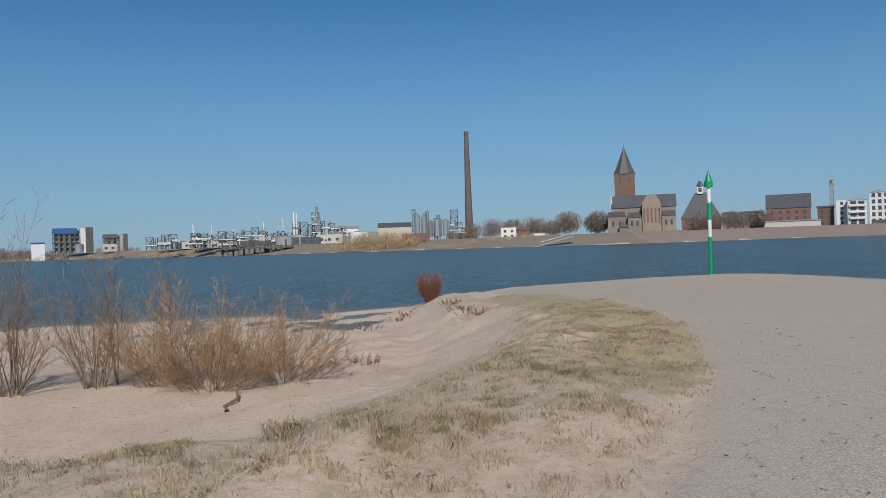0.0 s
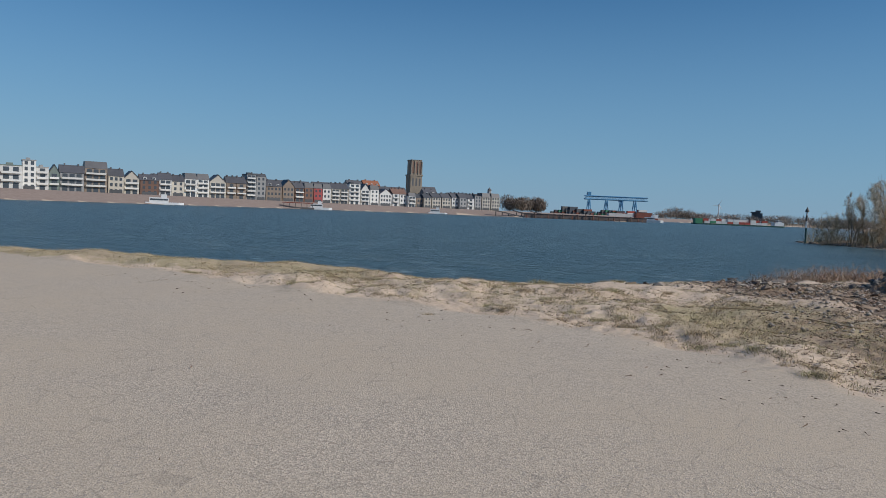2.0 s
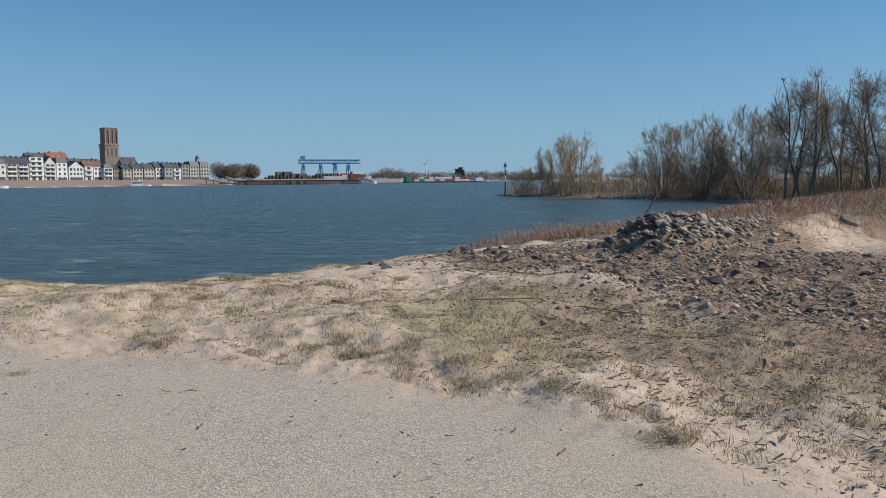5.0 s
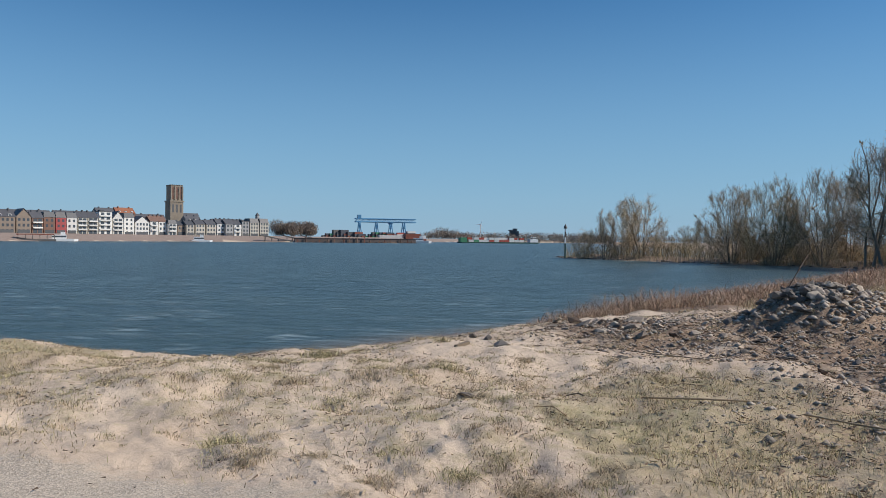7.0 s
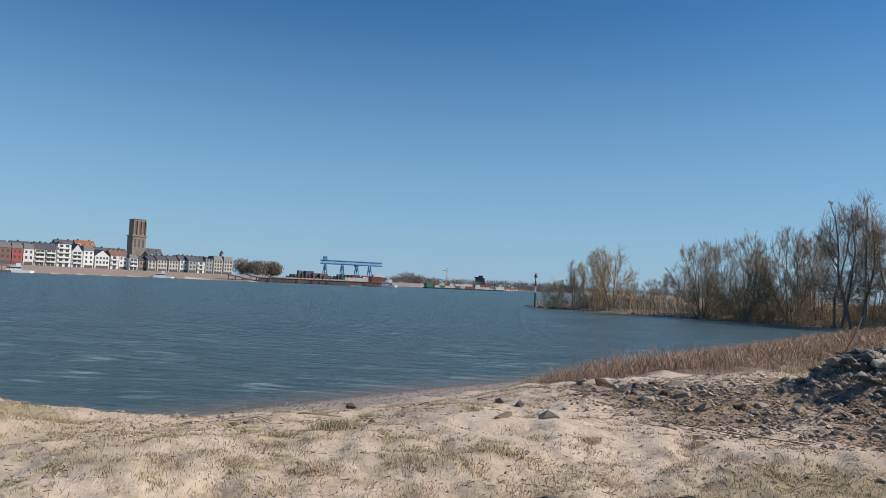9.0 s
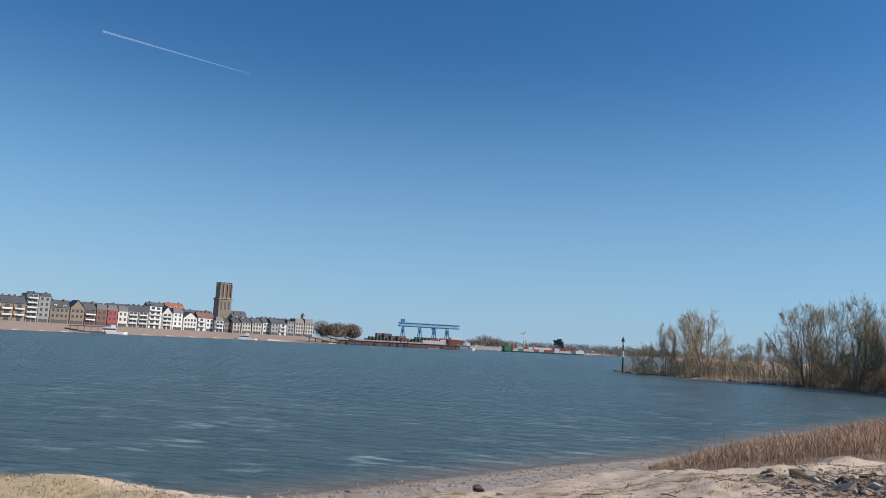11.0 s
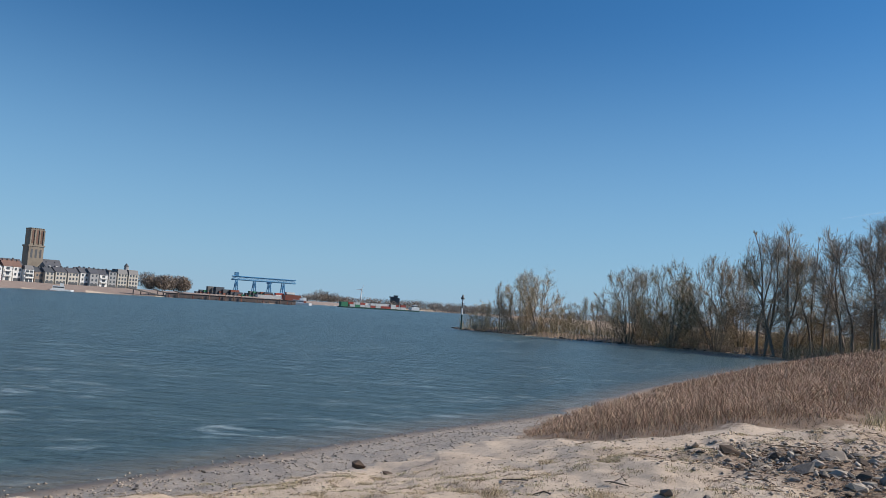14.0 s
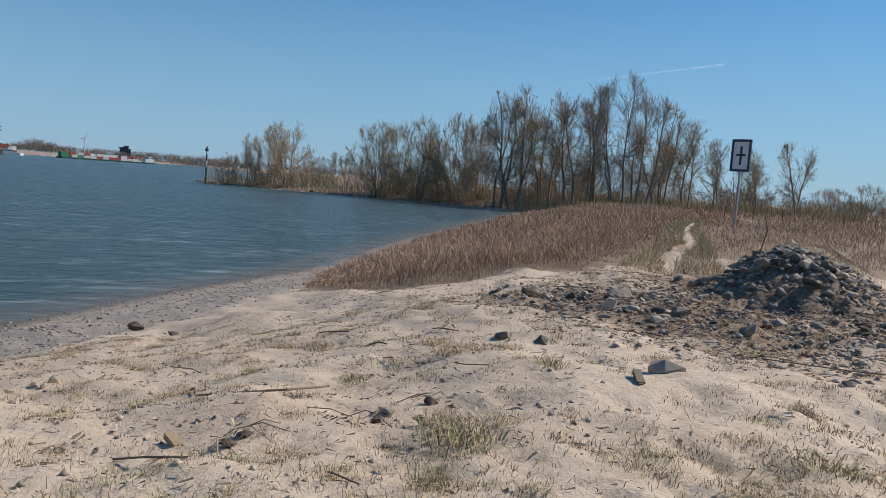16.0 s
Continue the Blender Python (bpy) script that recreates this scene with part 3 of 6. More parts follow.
def shoot(g, p, d, length, pieces, lift, wander, env):
    """Branches from points p along d, bending up by lift, kept within a crown env (centre, radii, raggedness). Returns n x (pieces + 1) x 3 points."""
    n = len(p)
    centre, radii, ragged = env
    limit = 1 + ragged * g.normal(size=n)
    jitter = g.normal(size=(pieces, n, 3)) * wander

    def trace(length):
        pts, q, e = [p], p, d / np.linalg.norm(d, axis=1, keepdims=True)
        for k in range(pieces):
            e = e + jitter[k] + [0, 0, lift / pieces]
            e /= np.linalg.norm(e, axis=1, keepdims=True)
            q = q + e * (length / pieces)[:, None]
            pts.append(q)
        return np.stack(pts, 1)
    for _ in range(5):
        pts = trace(length)
        out = np.linalg.norm((pts[:, -1] - centre) / radii, axis=1) > limit
        length = np.where(out, length * 0.72, length)
    return trace(length), length


def segments_of(pts, radius, tip):
    """Rows of two ends and two radii for sweep() and ribbons()."""
    n, k = pts.shape[0], pts.shape[1] - 1
    r = radius[:, None] * (1 - (1 - tip) * np.arange(k + 1) / k)
    return np.concatenate([pts[:, :-1], pts[:, 1:], r[:, :-1, None], r[:, 1:, None]], 2).reshape(-1, 8)


def offspring(g, pts, count, t0, t1, spread, outward, centre):
    """Starting points and directions of side branches along their parents."""
    n, k = pts.shape[0], pts.shape[1] - 1
    who = np.repeat(np.arange(n), count)
    t = g.uniform(t0, t1, len(who)) * k
    i = np.minimum(t.astype(int), k - 1)
    u = (t - i)[:, None]
    a, b = pts[who, i], pts[who, i + 1]
    p = a + (b - a) * u
    d = (b - a) / np.linalg.norm(b - a, axis=1, keepdims=True)
    o = p - centre
    o /= np.maximum(np.linalg.norm(o, axis=1, keepdims=True), 1e-6)
    return p, d + outward * o + spread * g.normal(size=d.shape), who, t / k


# stems, foot spread, lean, stem length, stem radius, limbs a stem, first limb at, limb length, side branches, twigs, crown centre, crown radii, raggedness
TREES = {"willow": (11, 0.4, 0.85, 8.6, 0.075, 8, 0.10, 4.6, 9, 12, (0, 0, 4.7), (4.6, 4.6, 5.3), 0.06),
         "poplar": (3, 0.5, 0.20, 9.8, 0.12, 15, 0.26, 3.0, 7, 13, (0, 0, 6.1), (2.9, 2.9, 4.1), 0.06),
         "oak": (2, 0.25, 0.25, 8.8, 0.15, 15, 0.20, 3.8, 7, 13, (0, 0, 5.4), (4.1, 4.1, 4.7), 0.07)}


def tree_meshes(seed, kind):
    """Two meshes of a bare tree of about ten metres: its stems with main limbs, and its crown of twigs."""
    g = np.random.default_rng(seed)
    stems, foot, lean, tall, thick, limbs, first, reach, sides, twigs, centre, radii, ragged = TREES[kind]
    env = (np.array(centre, float), np.array(radii, float), ragged)
    low = np.array([0, 0, centre[2] * 0.75])
    a = np.arange(stems) * 2.4 + g.uniform(-0.4, 0.4, stems)
    k = lean * (np.arange(stems) + 0.3) / stems * g.uniform(0.75, 1.3, stems)
    p = np.stack([foot * np.cos(a), foot * np.sin(a), np.full(stems, -0.3)], 1)
    d = np.stack([k * np.cos(a), k * np.sin(a), np.ones(stems)], 1)
    stem, _ = shoot(g, p, d, tall * g.uniform(0.86, 1.0, stems), 8, 0.35, 0.085, env)
    r0 = thick * g.uniform(0.75, 1.15, stems)
    p, d, who, t = offspring(g, stem, limbs, first, 1.0, 0.60, 0.8, low)
    limb, _ = shoot(g, p, d, reach * (1.15 - 0.6 * t) * g.uniform(0.5, 1.2, len(p)), 5, 0.35, 0.13, env)
    r1 = r0[who] * (1 - 0.75 * t) * 0.34 + 0.010
    p, d, who2, t = offspring(g, limb, sides, 0.1, 1.0, 0.85, 0.4, low)
    side, _ = shoot(g, p, d, g.uniform(0.6, 1.8, len(p)), 3, 0.25, 0.18, env)
    r2 = np.full(len(p), 0.012)
    p, d, who3, t = offspring(g, side, twigs, 0.1, 1.0, 0.9, 0.45, low)
    twig, _ = shoot(g, p, d, g.uniform(0.4, 1.1, len(p)), 1, 0.25, 0.12, env)
    v0, f0 = sweep(np.concatenate([segments_of(stem, r0, 0.22), segments_of(limb, r1, 0.35)]), 6)
    v1, f1 = sweep(segments_of(side, r2, 0.6), 3)
    v2, f2 = ribbons(segments_of(twig, np.full(len(p), 0.0085), 0.6))
    v1, f1 = np.concatenate([v1, v2]), np.concatenate([f1, f2 + len(v1)])
    return v0, f0, v1, f1


def make_tree(name, seed, kind, twig, label):
    v0, f0, v1, f1 = tree_meshes(seed, kind)
    top = max(v0[:, 2].max(), v1[:, 2].max())
    ob = thing(name, Matrix.Identity(4), label, "tree", "bare trees along the river")
    tagged(put("trunk", np_mesh("trunk", v0 * 10.7 / top, f0, M["bark"], True), ob, None, "grey brown trunk with its main limbs"), kind="stuff" if kind != "oak" else "")
    tagged(put("crown", np_mesh("crown", v1 * 10.7 / top, f1, M[twig]), ob, None, "leafless crown of fine twigs"), kind="stuff")
    return ob


def stand(x, y, h, turn, wide=1.0, sink=0.0):
    k = h / 10
    return Matrix.LocRotScale((x, y, gz(x, y) - sink), Euler((0, 0, radians(turn))), (k * wide, k * wide, k))


EYE_END = (13.4, 7.42, 3.42)


def from_end(yaw, r):
    return EYE_END[0] - r * math.sin(radians(yaw)), EYE_END[1] + r * math.cos(radians(yaw))


rng = random.Random(5)
WILLOWS = [make_tree("willow_tree", 11 + i, "willow", t, l) for i, (t, l) in enumerate((("twig_ochre", "bare ochre willow with a dense rounded crown"),
           ("twig", "bare grey brown willow with many stems"), ("twig_dark", "bare dark willow with tangled twigs")))]
POPLARS = [make_tree("poplar_tree", 31 + i, "poplar", t, "tall bare poplar with upright branches") for i, t in enumerate(("twig_grey", "twig", "twig_grey"))]
OAKS = [make_tree("bare_tree", 51 + i, "oak", "twig_dark", "bare spreading tree with a dark crown") for i in range(2)]
used = set()


def plant(src, m):
    """The first planting moves the tree itself, the later ones take copies."""
    if src not in used:
        used.add(src)
        src.matrix_basis = m
        return src
    return copy_thing(src, m @ Matrix.Diagonal((1 / src.scale.x, 1 / src.scale.y, 1 / src.scale.z, 1)))


# kind, yaw from the end of the walk, distance, elevation of its top, width
GROVE = [("w0", -96.7, 146, 1.1, 0.9), ("p1", -98.2, 147, 2.5, 0.7), ("w0", -99.3, 149, 2.7, 0.85), ("w0", -101.0, 145, 3.75, 0.95), ("w2", -102.6, 143, 1.0, 0.9),
         ("w1", -107.7, 129, 4.15, 0.95), ("w2", -109.3, 133, 4.2, 0.8), ("w2", -110.7, 125, 4.85, 0.85), ("w0", -112.4, 128, 3.9, 0.9), ("w1", -113.9, 123, 5.2, 0.72), ("w1", -115.4, 127, 4.7, 0.8),
         ("p0", -117.0, 119, 6.8, 1.0), ("p1", -118.3, 116, 7.5, 1.05), ("p1", -120.3, 121, 7.2, 0.75), ("w2", -118.9, 124, 3.2, 1.1), ("p0", -122.0, 118, 6.9, 1.1), ("p2", -123.7, 117, 7.6, 1.0),
         ("p2", -125.7, 116, 8.6, 0.8), ("p0", -127.2, 119, 7.5, 0.95), ("w2", -124.0, 134, 3.6, 1.1), ("w1", -128.6, 136, 4.2, 1.1), ("p1", -128.7, 121, 6.6, 0.9), ("o0", -130.6, 120, 5.5, 1.0), ("w1", -121.4, 131, 3.3, 1.2),
         ("o0", -132.6, 130, 4.3, 1.0), ("w2", -134.4, 135, 3.2, 1.1), ("o1", -135.4, 132, 3.7, 0.9), ("o1", -138.0, 140, 4.3, 0.8), ("w1", -140.0, 150, 1.5, 1.5), ("w2", -142.2, 150, 1.9, 1.3),
         ("w2", -144.2, 155, 1.4, 1.5), ("o0", -104.3, 230, 1.7, 0.8), ("p1", -105.3, 235, 1.9, 0.9), ("w2", -103.5, 240, 1.3, 1.2), ("o1", -106.3, 228, 1.6, 0.8)]
KINDS = {"w": WILLOWS, "p": POPLARS, "o": OAKS}
for kind, yaw, r, el, wide in GROVE:
    x, y = from_end(yaw, r)
    top = EYE_END[2] + r * math.tan(radians(el))
    plant(KINDS[kind[0]][int(kind[1])], stand(x, y, max(2.0, top - gz(x, y)), rng.uniform(0, 360), wide, 0.1))


def blades(rng, x, y, z, h, width, lean, bend=0.5):
    """Bent stalks of two pieces each; all arguments are arrays of one length."""
    n = len(x)
    a = rng.uniform(0, 2 * np.pi, n)
    t = rng.uniform(0, 2 * np.pi, n)
    lx, ly = np.cos(a) * lean, np.sin(a) * lean
    wx, wy = np.cos(t) * width, np.sin(t) * width
    p0 = np.stack([x, y, z - 0.03], -1)
    p1 = np.stack([x + lx * h * 0.4, y + ly * h * 0.4, z + h * 0.6], -1)
    p2 = np.stack([x + lx * h * (0.8 + bend), y + ly * h * (0.8 + bend), z + h * (1.0 - 0.25 * lean)], -1)
    w = np.stack([wx, wy, 0 * wx], -1)
    v = np.stack([p0 - w, p0 + w, p1 + 0.8 * w, p1 - 0.8 * w, p2 + 0.35 * w, p2 - 0.35 * w], 1).reshape(-1, 3)
    b = np.arange(n)[:, None] * 6
    f = np.concatenate([b + [[0, 1, 2, 3]], b + [[3, 2, 4, 5]]], 1).reshape(-1, 4)
    return v, f


def scatter(rng, poly, n, weight=None):
    px, py = np.array([p[0] for p in poly]), np.array([p[1] for p in poly])
    x, y = rng.uniform(px.min(), px.max(), n), rng.uniform(py.min(), py.max(), n)
    ok = inside(x, y, poly)
    x, y = x[ok], y[ok]
    if weight is not None:
        ok = rng.random(len(x)) < weight(x, y)
        x, y = x[ok], y[ok]
    return x, y


def stuff(name, v, f, mat, label, category):
    tagged(new(name, np_mesh(name, v, f, M[mat])), label, category, kind="stuff")


nr = np.random.default_rng(3)


def thin_out(x, y):
    return np.minimum(1, (20.0 / np.maximum(8, np.hypot(x - 13, y - 7))) ** 1.5)


def reed_bed(poly, n, mat, name, label, hmin, hmax):
    x, y = scatter(nr, poly, n, thin_out)
    ok = near_signed(x, y, poly) > 1.1 * np.clip(vnoise(x * 1.1, y * 1.1) + 0.35 + 0.5 * vnoise(x * 4, y * 4), 0, 2)
    x, y = x[ok], y[ok]
    r = np.hypot(x - 13, y - 7)
    edge = smooth(near_signed(x, y, poly) / 2.6 + 0.05)
    h = nr.uniform(hmin, hmax, len(x)) * (0.3 + 0.7 * edge) * (0.8 + 0.7 * vnoise(x * 0.5, y * 0.5))
    width = 0.0042 * np.maximum(1, r / 15)
    k = nr.random(len(x)) < 0.85
    lift = np.where(k, nr.uniform(0.0, 0.75, len(x)) * h, 0)
    v, f = blades(nr, x, y, quick_z(x, y) + lift, np.where(k, 0.45, 1.0) * h, width, np.where(k, nr.uniform(0.3, 2.2, len(x)), nr.uniform(0.2, 1.3, len(x))), 0.4)
    stuff(name, v, f, mat, label, "weeds")


reed_bed(REEDS, 1300000, "reed", "reeds", "dense bed of dry red brown weeds at the water", 0.3, 0.8)
reed_bed(REEDS, 380000, "straw", "straw_stalks", "pale dry stalks among the red brown weeds", 0.25, 0.7)
reed_bed(SCRUB, 420000, "reed", "scrub", "dry brown weeds behind the rubble", 0.3, 0.9)
reed_bed(SCRUB, 130000, "straw", "dry_grass", "pale dry grass behind the rubble", 0.3, 0.75)


TRACK = [(26.6, -3.6), (29.4, -6.0), (32.8, -9.6), (38.0, -14.0), (43.5, -18.6), (50, -25)]
TRACK_SIDE = [(26.6, -2.2), (30.2, -5.6), (34, -9.8), (40, -14.6), (46, -19.6), (53, -27.5), (52.8, -29.5), (46.2, -21.6), (40.2, -16.6), (35.6, -12.9), (31.2, -9.0), (28.2, -6.4), (25.6, -4.4)]
for mat, n, name, label in (("grass", 90000, "track_grass", "olive grass beside the trodden track"), ("straw", 90000, "track_straw", "dry straw beside the trodden track")):
    x, y = scatter(nr, TRACK_SIDE, n)
    ok = dist_to(x, y, TRACK) > 0.1 + 0.4 * (vnoise(x * 0.9, y * 0.9) + 0.35)
    x, y = x[ok], y[ok]
    r = np.hypot(x - 13, y - 7)
    v, f = blades(nr, x, y, quick_z(x, y), nr.uniform(0.08, 0.36, len(x)), 0.004 * np.maximum(1, r / 16), nr.uniform(0.2, 1.3, len(x)), 0.4)
    stuff(name, v, f, mat, label, "grass")


def turf_weight(x, y):
    m = masks(x, y)
    r = np.hypot(x - 11, y - 4)
    return np.clip(m["turf"] * 1.1 + (0.012 + 0.11 * np.clip(vnoise(x * 2.6 + 7, y * 2.6) * 3 - 0.35, 0, 1)) * (m["gravel"] < 0.3) + 0.14 * m["dirt"], 0, 1) * np.clip((vnoise(x * 1.7, y * 1.7) + 0.5) ** 2 * 2.4, 0, 1) * np.minimum(1, (10 / np.maximum(r, 3)) ** 1.2) * (shore_dist(x, y) > 1.5)


GX, GY = np.meshgrid(np.arange(RASTER[0], RASTER[2] + 0.125, 0.125), np.arange(RASTER[1], RASTER[3] + 0.125, 0.125), indexing="ij")
TURF = turf_weight(GX.ravel(), GY.ravel()).reshape(GX.shape)
FIELD = [(-9, 3), (4, 3), (10, -9), (26, -9), (27, 4), (22, 14), (21, 30), (12, 30), (4, 32), (-4, 20)]
for mat, n, hmax, name, label in (("straw", 620000, 0.075, "turf_straw", "short pale dry grass on the sand"), ("grass", 520000, 0.065, "turf_grass", "thin olive green grass on the sand")):
    x, y = scatter(nr, FIELD, n, lambda a, b: sample(TURF, a, b))
    v, f = blades(nr, x, y, quick_z(x, y), nr.uniform(0.02, hmax, len(x)), np.full(len(x), 0.0027), nr.uniform(0.5, 2.2, len(x)), 0.6)
    stuff(name, v, f, mat, label, "grass")



def clumps(name, mat, n, box, weight, size, height, count, label):
    """Small clumps of spreading blades, scattered unevenly."""
    cx, cy = nr.uniform(box[0], box[2], n), nr.uniform(box[1], box[3], n)
    ok = nr.random(n) < weight(cx, cy)
    cx, cy = cx[ok], cy[ok]
    big = nr.uniform(0.35, 1.0, len(cx)) ** 1.5
    who = np.repeat(np.arange(len(cx)), np.maximum(6, (count * big).astype(int)))
    k = len(who)
    x = cx[who] + nr.normal(size=k) * size * big[who]
    y = cy[who] + nr.normal(size=k) * size * big[who]
    v, f = blades(nr, x, y, quick_z(x, y), height * big[who] * nr.uniform(0.3, 1.0, k), np.full(k, 0.0023), nr.uniform(0.5, 2.4, k), 0.8)
    stuff(name, v, f, mat, label, "grass")


def bank_weight(x, y):
    m = masks(x, y)
    lush = np.clip(0.45 + 1.6 * vnoise(x * 0.55, y * 0.55) + 0.8 * m["turf"], 0.04, 1)
    return lush * (m["gravel"] < 0.25) * (shore_dist(x, y) > 2.2) * (near_signed(x, y, REEDS) < -0.3) * (1 - 0.5 * np.clip(m["dirt"], 0, 1))


def berm_weight(x, y):
    return np.clip(1.3 - dist_to(x - 0.5, y + 1.0, BERM[:8]) / 1.7, 0, 1) * (near_signed(x, y, PAVED) < -0.2) * np.clip(0.75 + vnoise(x * 0.9, y * 0.9), 0, 1)


BANK = (7.5, -8.0, 26.0, 10.0)
clumps("straw_clumps", "straw", 2600, BANK, bank_weight, 0.085, 0.075, 80, "low clumps of bleached grass on the sand")
clumps("olive_clumps", "grass", 2000, BANK, bank_weight, 0.095, 0.07, 80, "low clumps of olive grass on the sand")
clumps("dead_clumps", "dead", 2600, BANK, bank_weight, 0.085, 0.05, 44, "dead brown plant remains on the sand")
clumps("berm_straw", "straw", 4200, (-6, 3.2, 4.5, 20), berm_weight, 0.085, 0.10, 46, "bleached grass clumps on the sand bank")
clumps("berm_grass", "grass", 3000, (-6, 3.2, 4.5, 20), berm_weight, 0.08, 0.09, 46, "olive grass clumps on the sand bank")
clumps("ridge_weeds", "straw", 700, (21.5, -12, 31, -1.5), lambda a, b: np.clip(mound(a, b) * 2.2, 0, 1) * (a > 22.9), 0.16, 0.42, 40, "dry weeds on the earth ridge")
clumps("ridge_weeds", "reed", 700, (21.5, -12, 31, -1.5), lambda a, b: np.clip(mound(a, b) * 2.2, 0, 1) * (a > 22.9), 0.16, 0.42, 40, "dry red brown weeds on the earth ridge")

# single tufts, each a fan of blades
def tuft_mesh(seed, n, h, mat):
    r = np.random.default_rng(seed)
    a, d = r.uniform(0, 6.283, n), r.random(n) ** 0.7 * 0.2
    v, f = blades(r, d * np.cos(a), d * np.sin(a), 0 * a, r.uniform(0.4, 1.0, n) * h, np.full(n, 0.0035), r.uniform(0.5, 2.0, n), 0.8)
    return np_mesh("tuft", v, f, M[mat])


TUFTS = [tuft_mesh(i, 150, 0.11, "grass" if i == 2 else "straw") for i in range(4)]
spots = [(17.55, 5.53), (17.65, 5.48), (16.2, 3.9), (17.2, 3.0), (19.5, 4.6), (18.9, 1.6), (17.0, 1.0), (16.0, 5.9), (20.4, 4.4), (17.5, 6.6), (20.3, 6.3), (21.5, 5.4), (15.3, 5.4), (14.84, 3.4),
         (13.2, 5.3), (12.7, 2.4), (11.7, 5.8), (-0.5, 7.5), (-0.9, 6.8), (0.5, 9.6), (0.9, 10.4), (-1.4, 6.4), (-2.2, 6.1), (-3.0, 5.9), (1.9, 9.9), (1.5, 8.4), (-0.1, 6.3)]
for _ in range(40):
    spots.append((rng.uniform(13.0, 25.0), rng.uniform(-5.5, 8.5)))
for _ in range(50):
    k, j = rng.random(), rng.randrange(2, 6)
    (ax, ay), (bx, by) = BERM[j], BERM[j + 1]
    spots.append((ax + k * (bx - ax) + rng.uniform(-0.3, 1.6), ay + k * (by - ay) + rng.uniform(-1.0, 0.2)))
for i in range(30):
    k, j = rng.random(), rng.randrange(16, 22)
    (ax, ay), (bx, by) = PAVED[j], PAVED[j + 1]
    spots.append((ax + k * (bx - ax) + rng.uniform(0.05, 0.8), ay + k * (by - ay) + rng.uniform(-0.2, 0.3)))
LEAFY = [(17.15, 5.62, 2.0), (16.55, 6.05, 1.1), (18.6, 4.2, 1.2), (19.4, 5.6, 1.1)]
for x, y, k in LEAFY:
    ob = new("grass_tuft", TUFTS[2])
    ob.matrix_basis = Matrix.LocRotScale((x, y, gz(x, y) - 0.01), Euler((0, 0, x)), (k * 0.62, k * 0.62, k * 0.85))
    tagged(ob, "upright olive grass tuft on the sand", "grass tuft", "grass tufts on the sand")
for i, (x, y) in enumerate(spots):
    ob = new("grass_tuft", TUFTS[i % 4])
    s = rng.uniform(0.3, 0.85) * (1.4 if i < 26 else 1.0)
    ob.matrix_basis = Matrix.LocRotScale((x, y, gz(x, y) - 0.01), Euler((0, 0, rng.uniform(0, 6.28))), (s, s, s * rng.uniform(0.7, 1.2)))
    tagged(ob, "small dry grass tuft on the sand", "grass tuft", "grass tufts on the sand")


def shrub(name, x, y, h, spread, stems, mat, seed, label, thick=0.010):
    r = random.Random(seed)
    spec = [(7, 2, 0.65, 0.34, 0.5), (4, 1, 0.7, 0.5, 0.4), (2, 0, 0, 0, 0.2), 0.0033]
    segs = [[] for _ in range(4)]
    for _ in range(stems):
        a, k = r.uniform(0, 6.283), r.random() ** 0.6
        d = Vector((math.cos(a) * k * spread, math.sin(a) * k * spread, 1)).normalized()
        grow(r, segs, Vector((math.cos(a) * 0.4 * spread * r.random(), math.sin(a) * 0.4 * spread * r.random(), -0.1)), d, h * r.uniform(0.55, 1.0) * (1 - 0.22 * k), thick * r.uniform(0.6, 1.2), 0, spec)
    ob = thing(name, pose(x, y, gz(x, y)), label, "shrub")
    tagged(put("main_growth", np_mesh("main_growth", *sweep(segs[0], 4), M[mat]), ob), kind="stuff")
    tagged(put("fine_growth", np_mesh("fine_growth", *ribbons(segs[1] + segs[2]), M[mat]), ob), kind="stuff")
    return ob


shrub("willow_bush", -5.0, 16.0, 2.4, 2.1, 84, "willow", 1, "bare ochre willow bush growing in the sand", 0.011)
shrub("willow_bush", -3.7, 16.9, 2.2, 1.9, 60, "willow", 2, "bare ochre willow bush growing in the sand", 0.011)
shrub("willow_bush", -6.3, 16.3, 2.2, 1.7, 46, "willow", 8, "bare ochre willow bush growing in the sand", 0.011)
shrub("willow_bush", -7.5, 15.9, 2.6, 0.85, 24, "willow_dark", 3, "tall thin brown willow bush growing in the sand", 0.012)
shrub("willow_bush", -8.9, 15.2, 3.0, 0.85, 24, "willow_dark", 4, "tall thin brown willow bush growing in the sand", 0.014)
shrub("willow_bush", -10.4, 14.6, 3.0, 0.9, 24, "willow_dark", 9, "tall thin brown willow bush growing in the sand", 0.014)
shrub("willow_sapling", -7.3, 16.6, 3.9, 0.10, 4, "willow_dark", 5, "single tall bare willow shoot", 0.016)
shrub("willow_sapling", -6.2, 16.9, 3.7, 0.10, 4, "willow_dark", 6, "single tall bare willow shoot", 0.016)
shrub("willow_sapling", -9.0, 15.6, 4.1, 0.12, 5, "willow_dark", 10, "single tall bare willow shoot", 0.016)
shrub("dogwood_bush", -0.7, 35.6, 1.5, 0.6, 110, "red_twig", 7, "small bare red brown bush above the water", 0.012)
for i, (x, y) in enumerate(((-3.2, 18.6), (-2.3, 19.4), (-3.4, 31), (-1.8, 33), (0.6, 30), (1.2, 24), (-1.6, 35), (0.8, 27))):
    shrub("dry_weed", x, y, 0.32, 1.9, 34, "red_twig", 60 + i, "low dead red brown weed on the sand", 0.006)


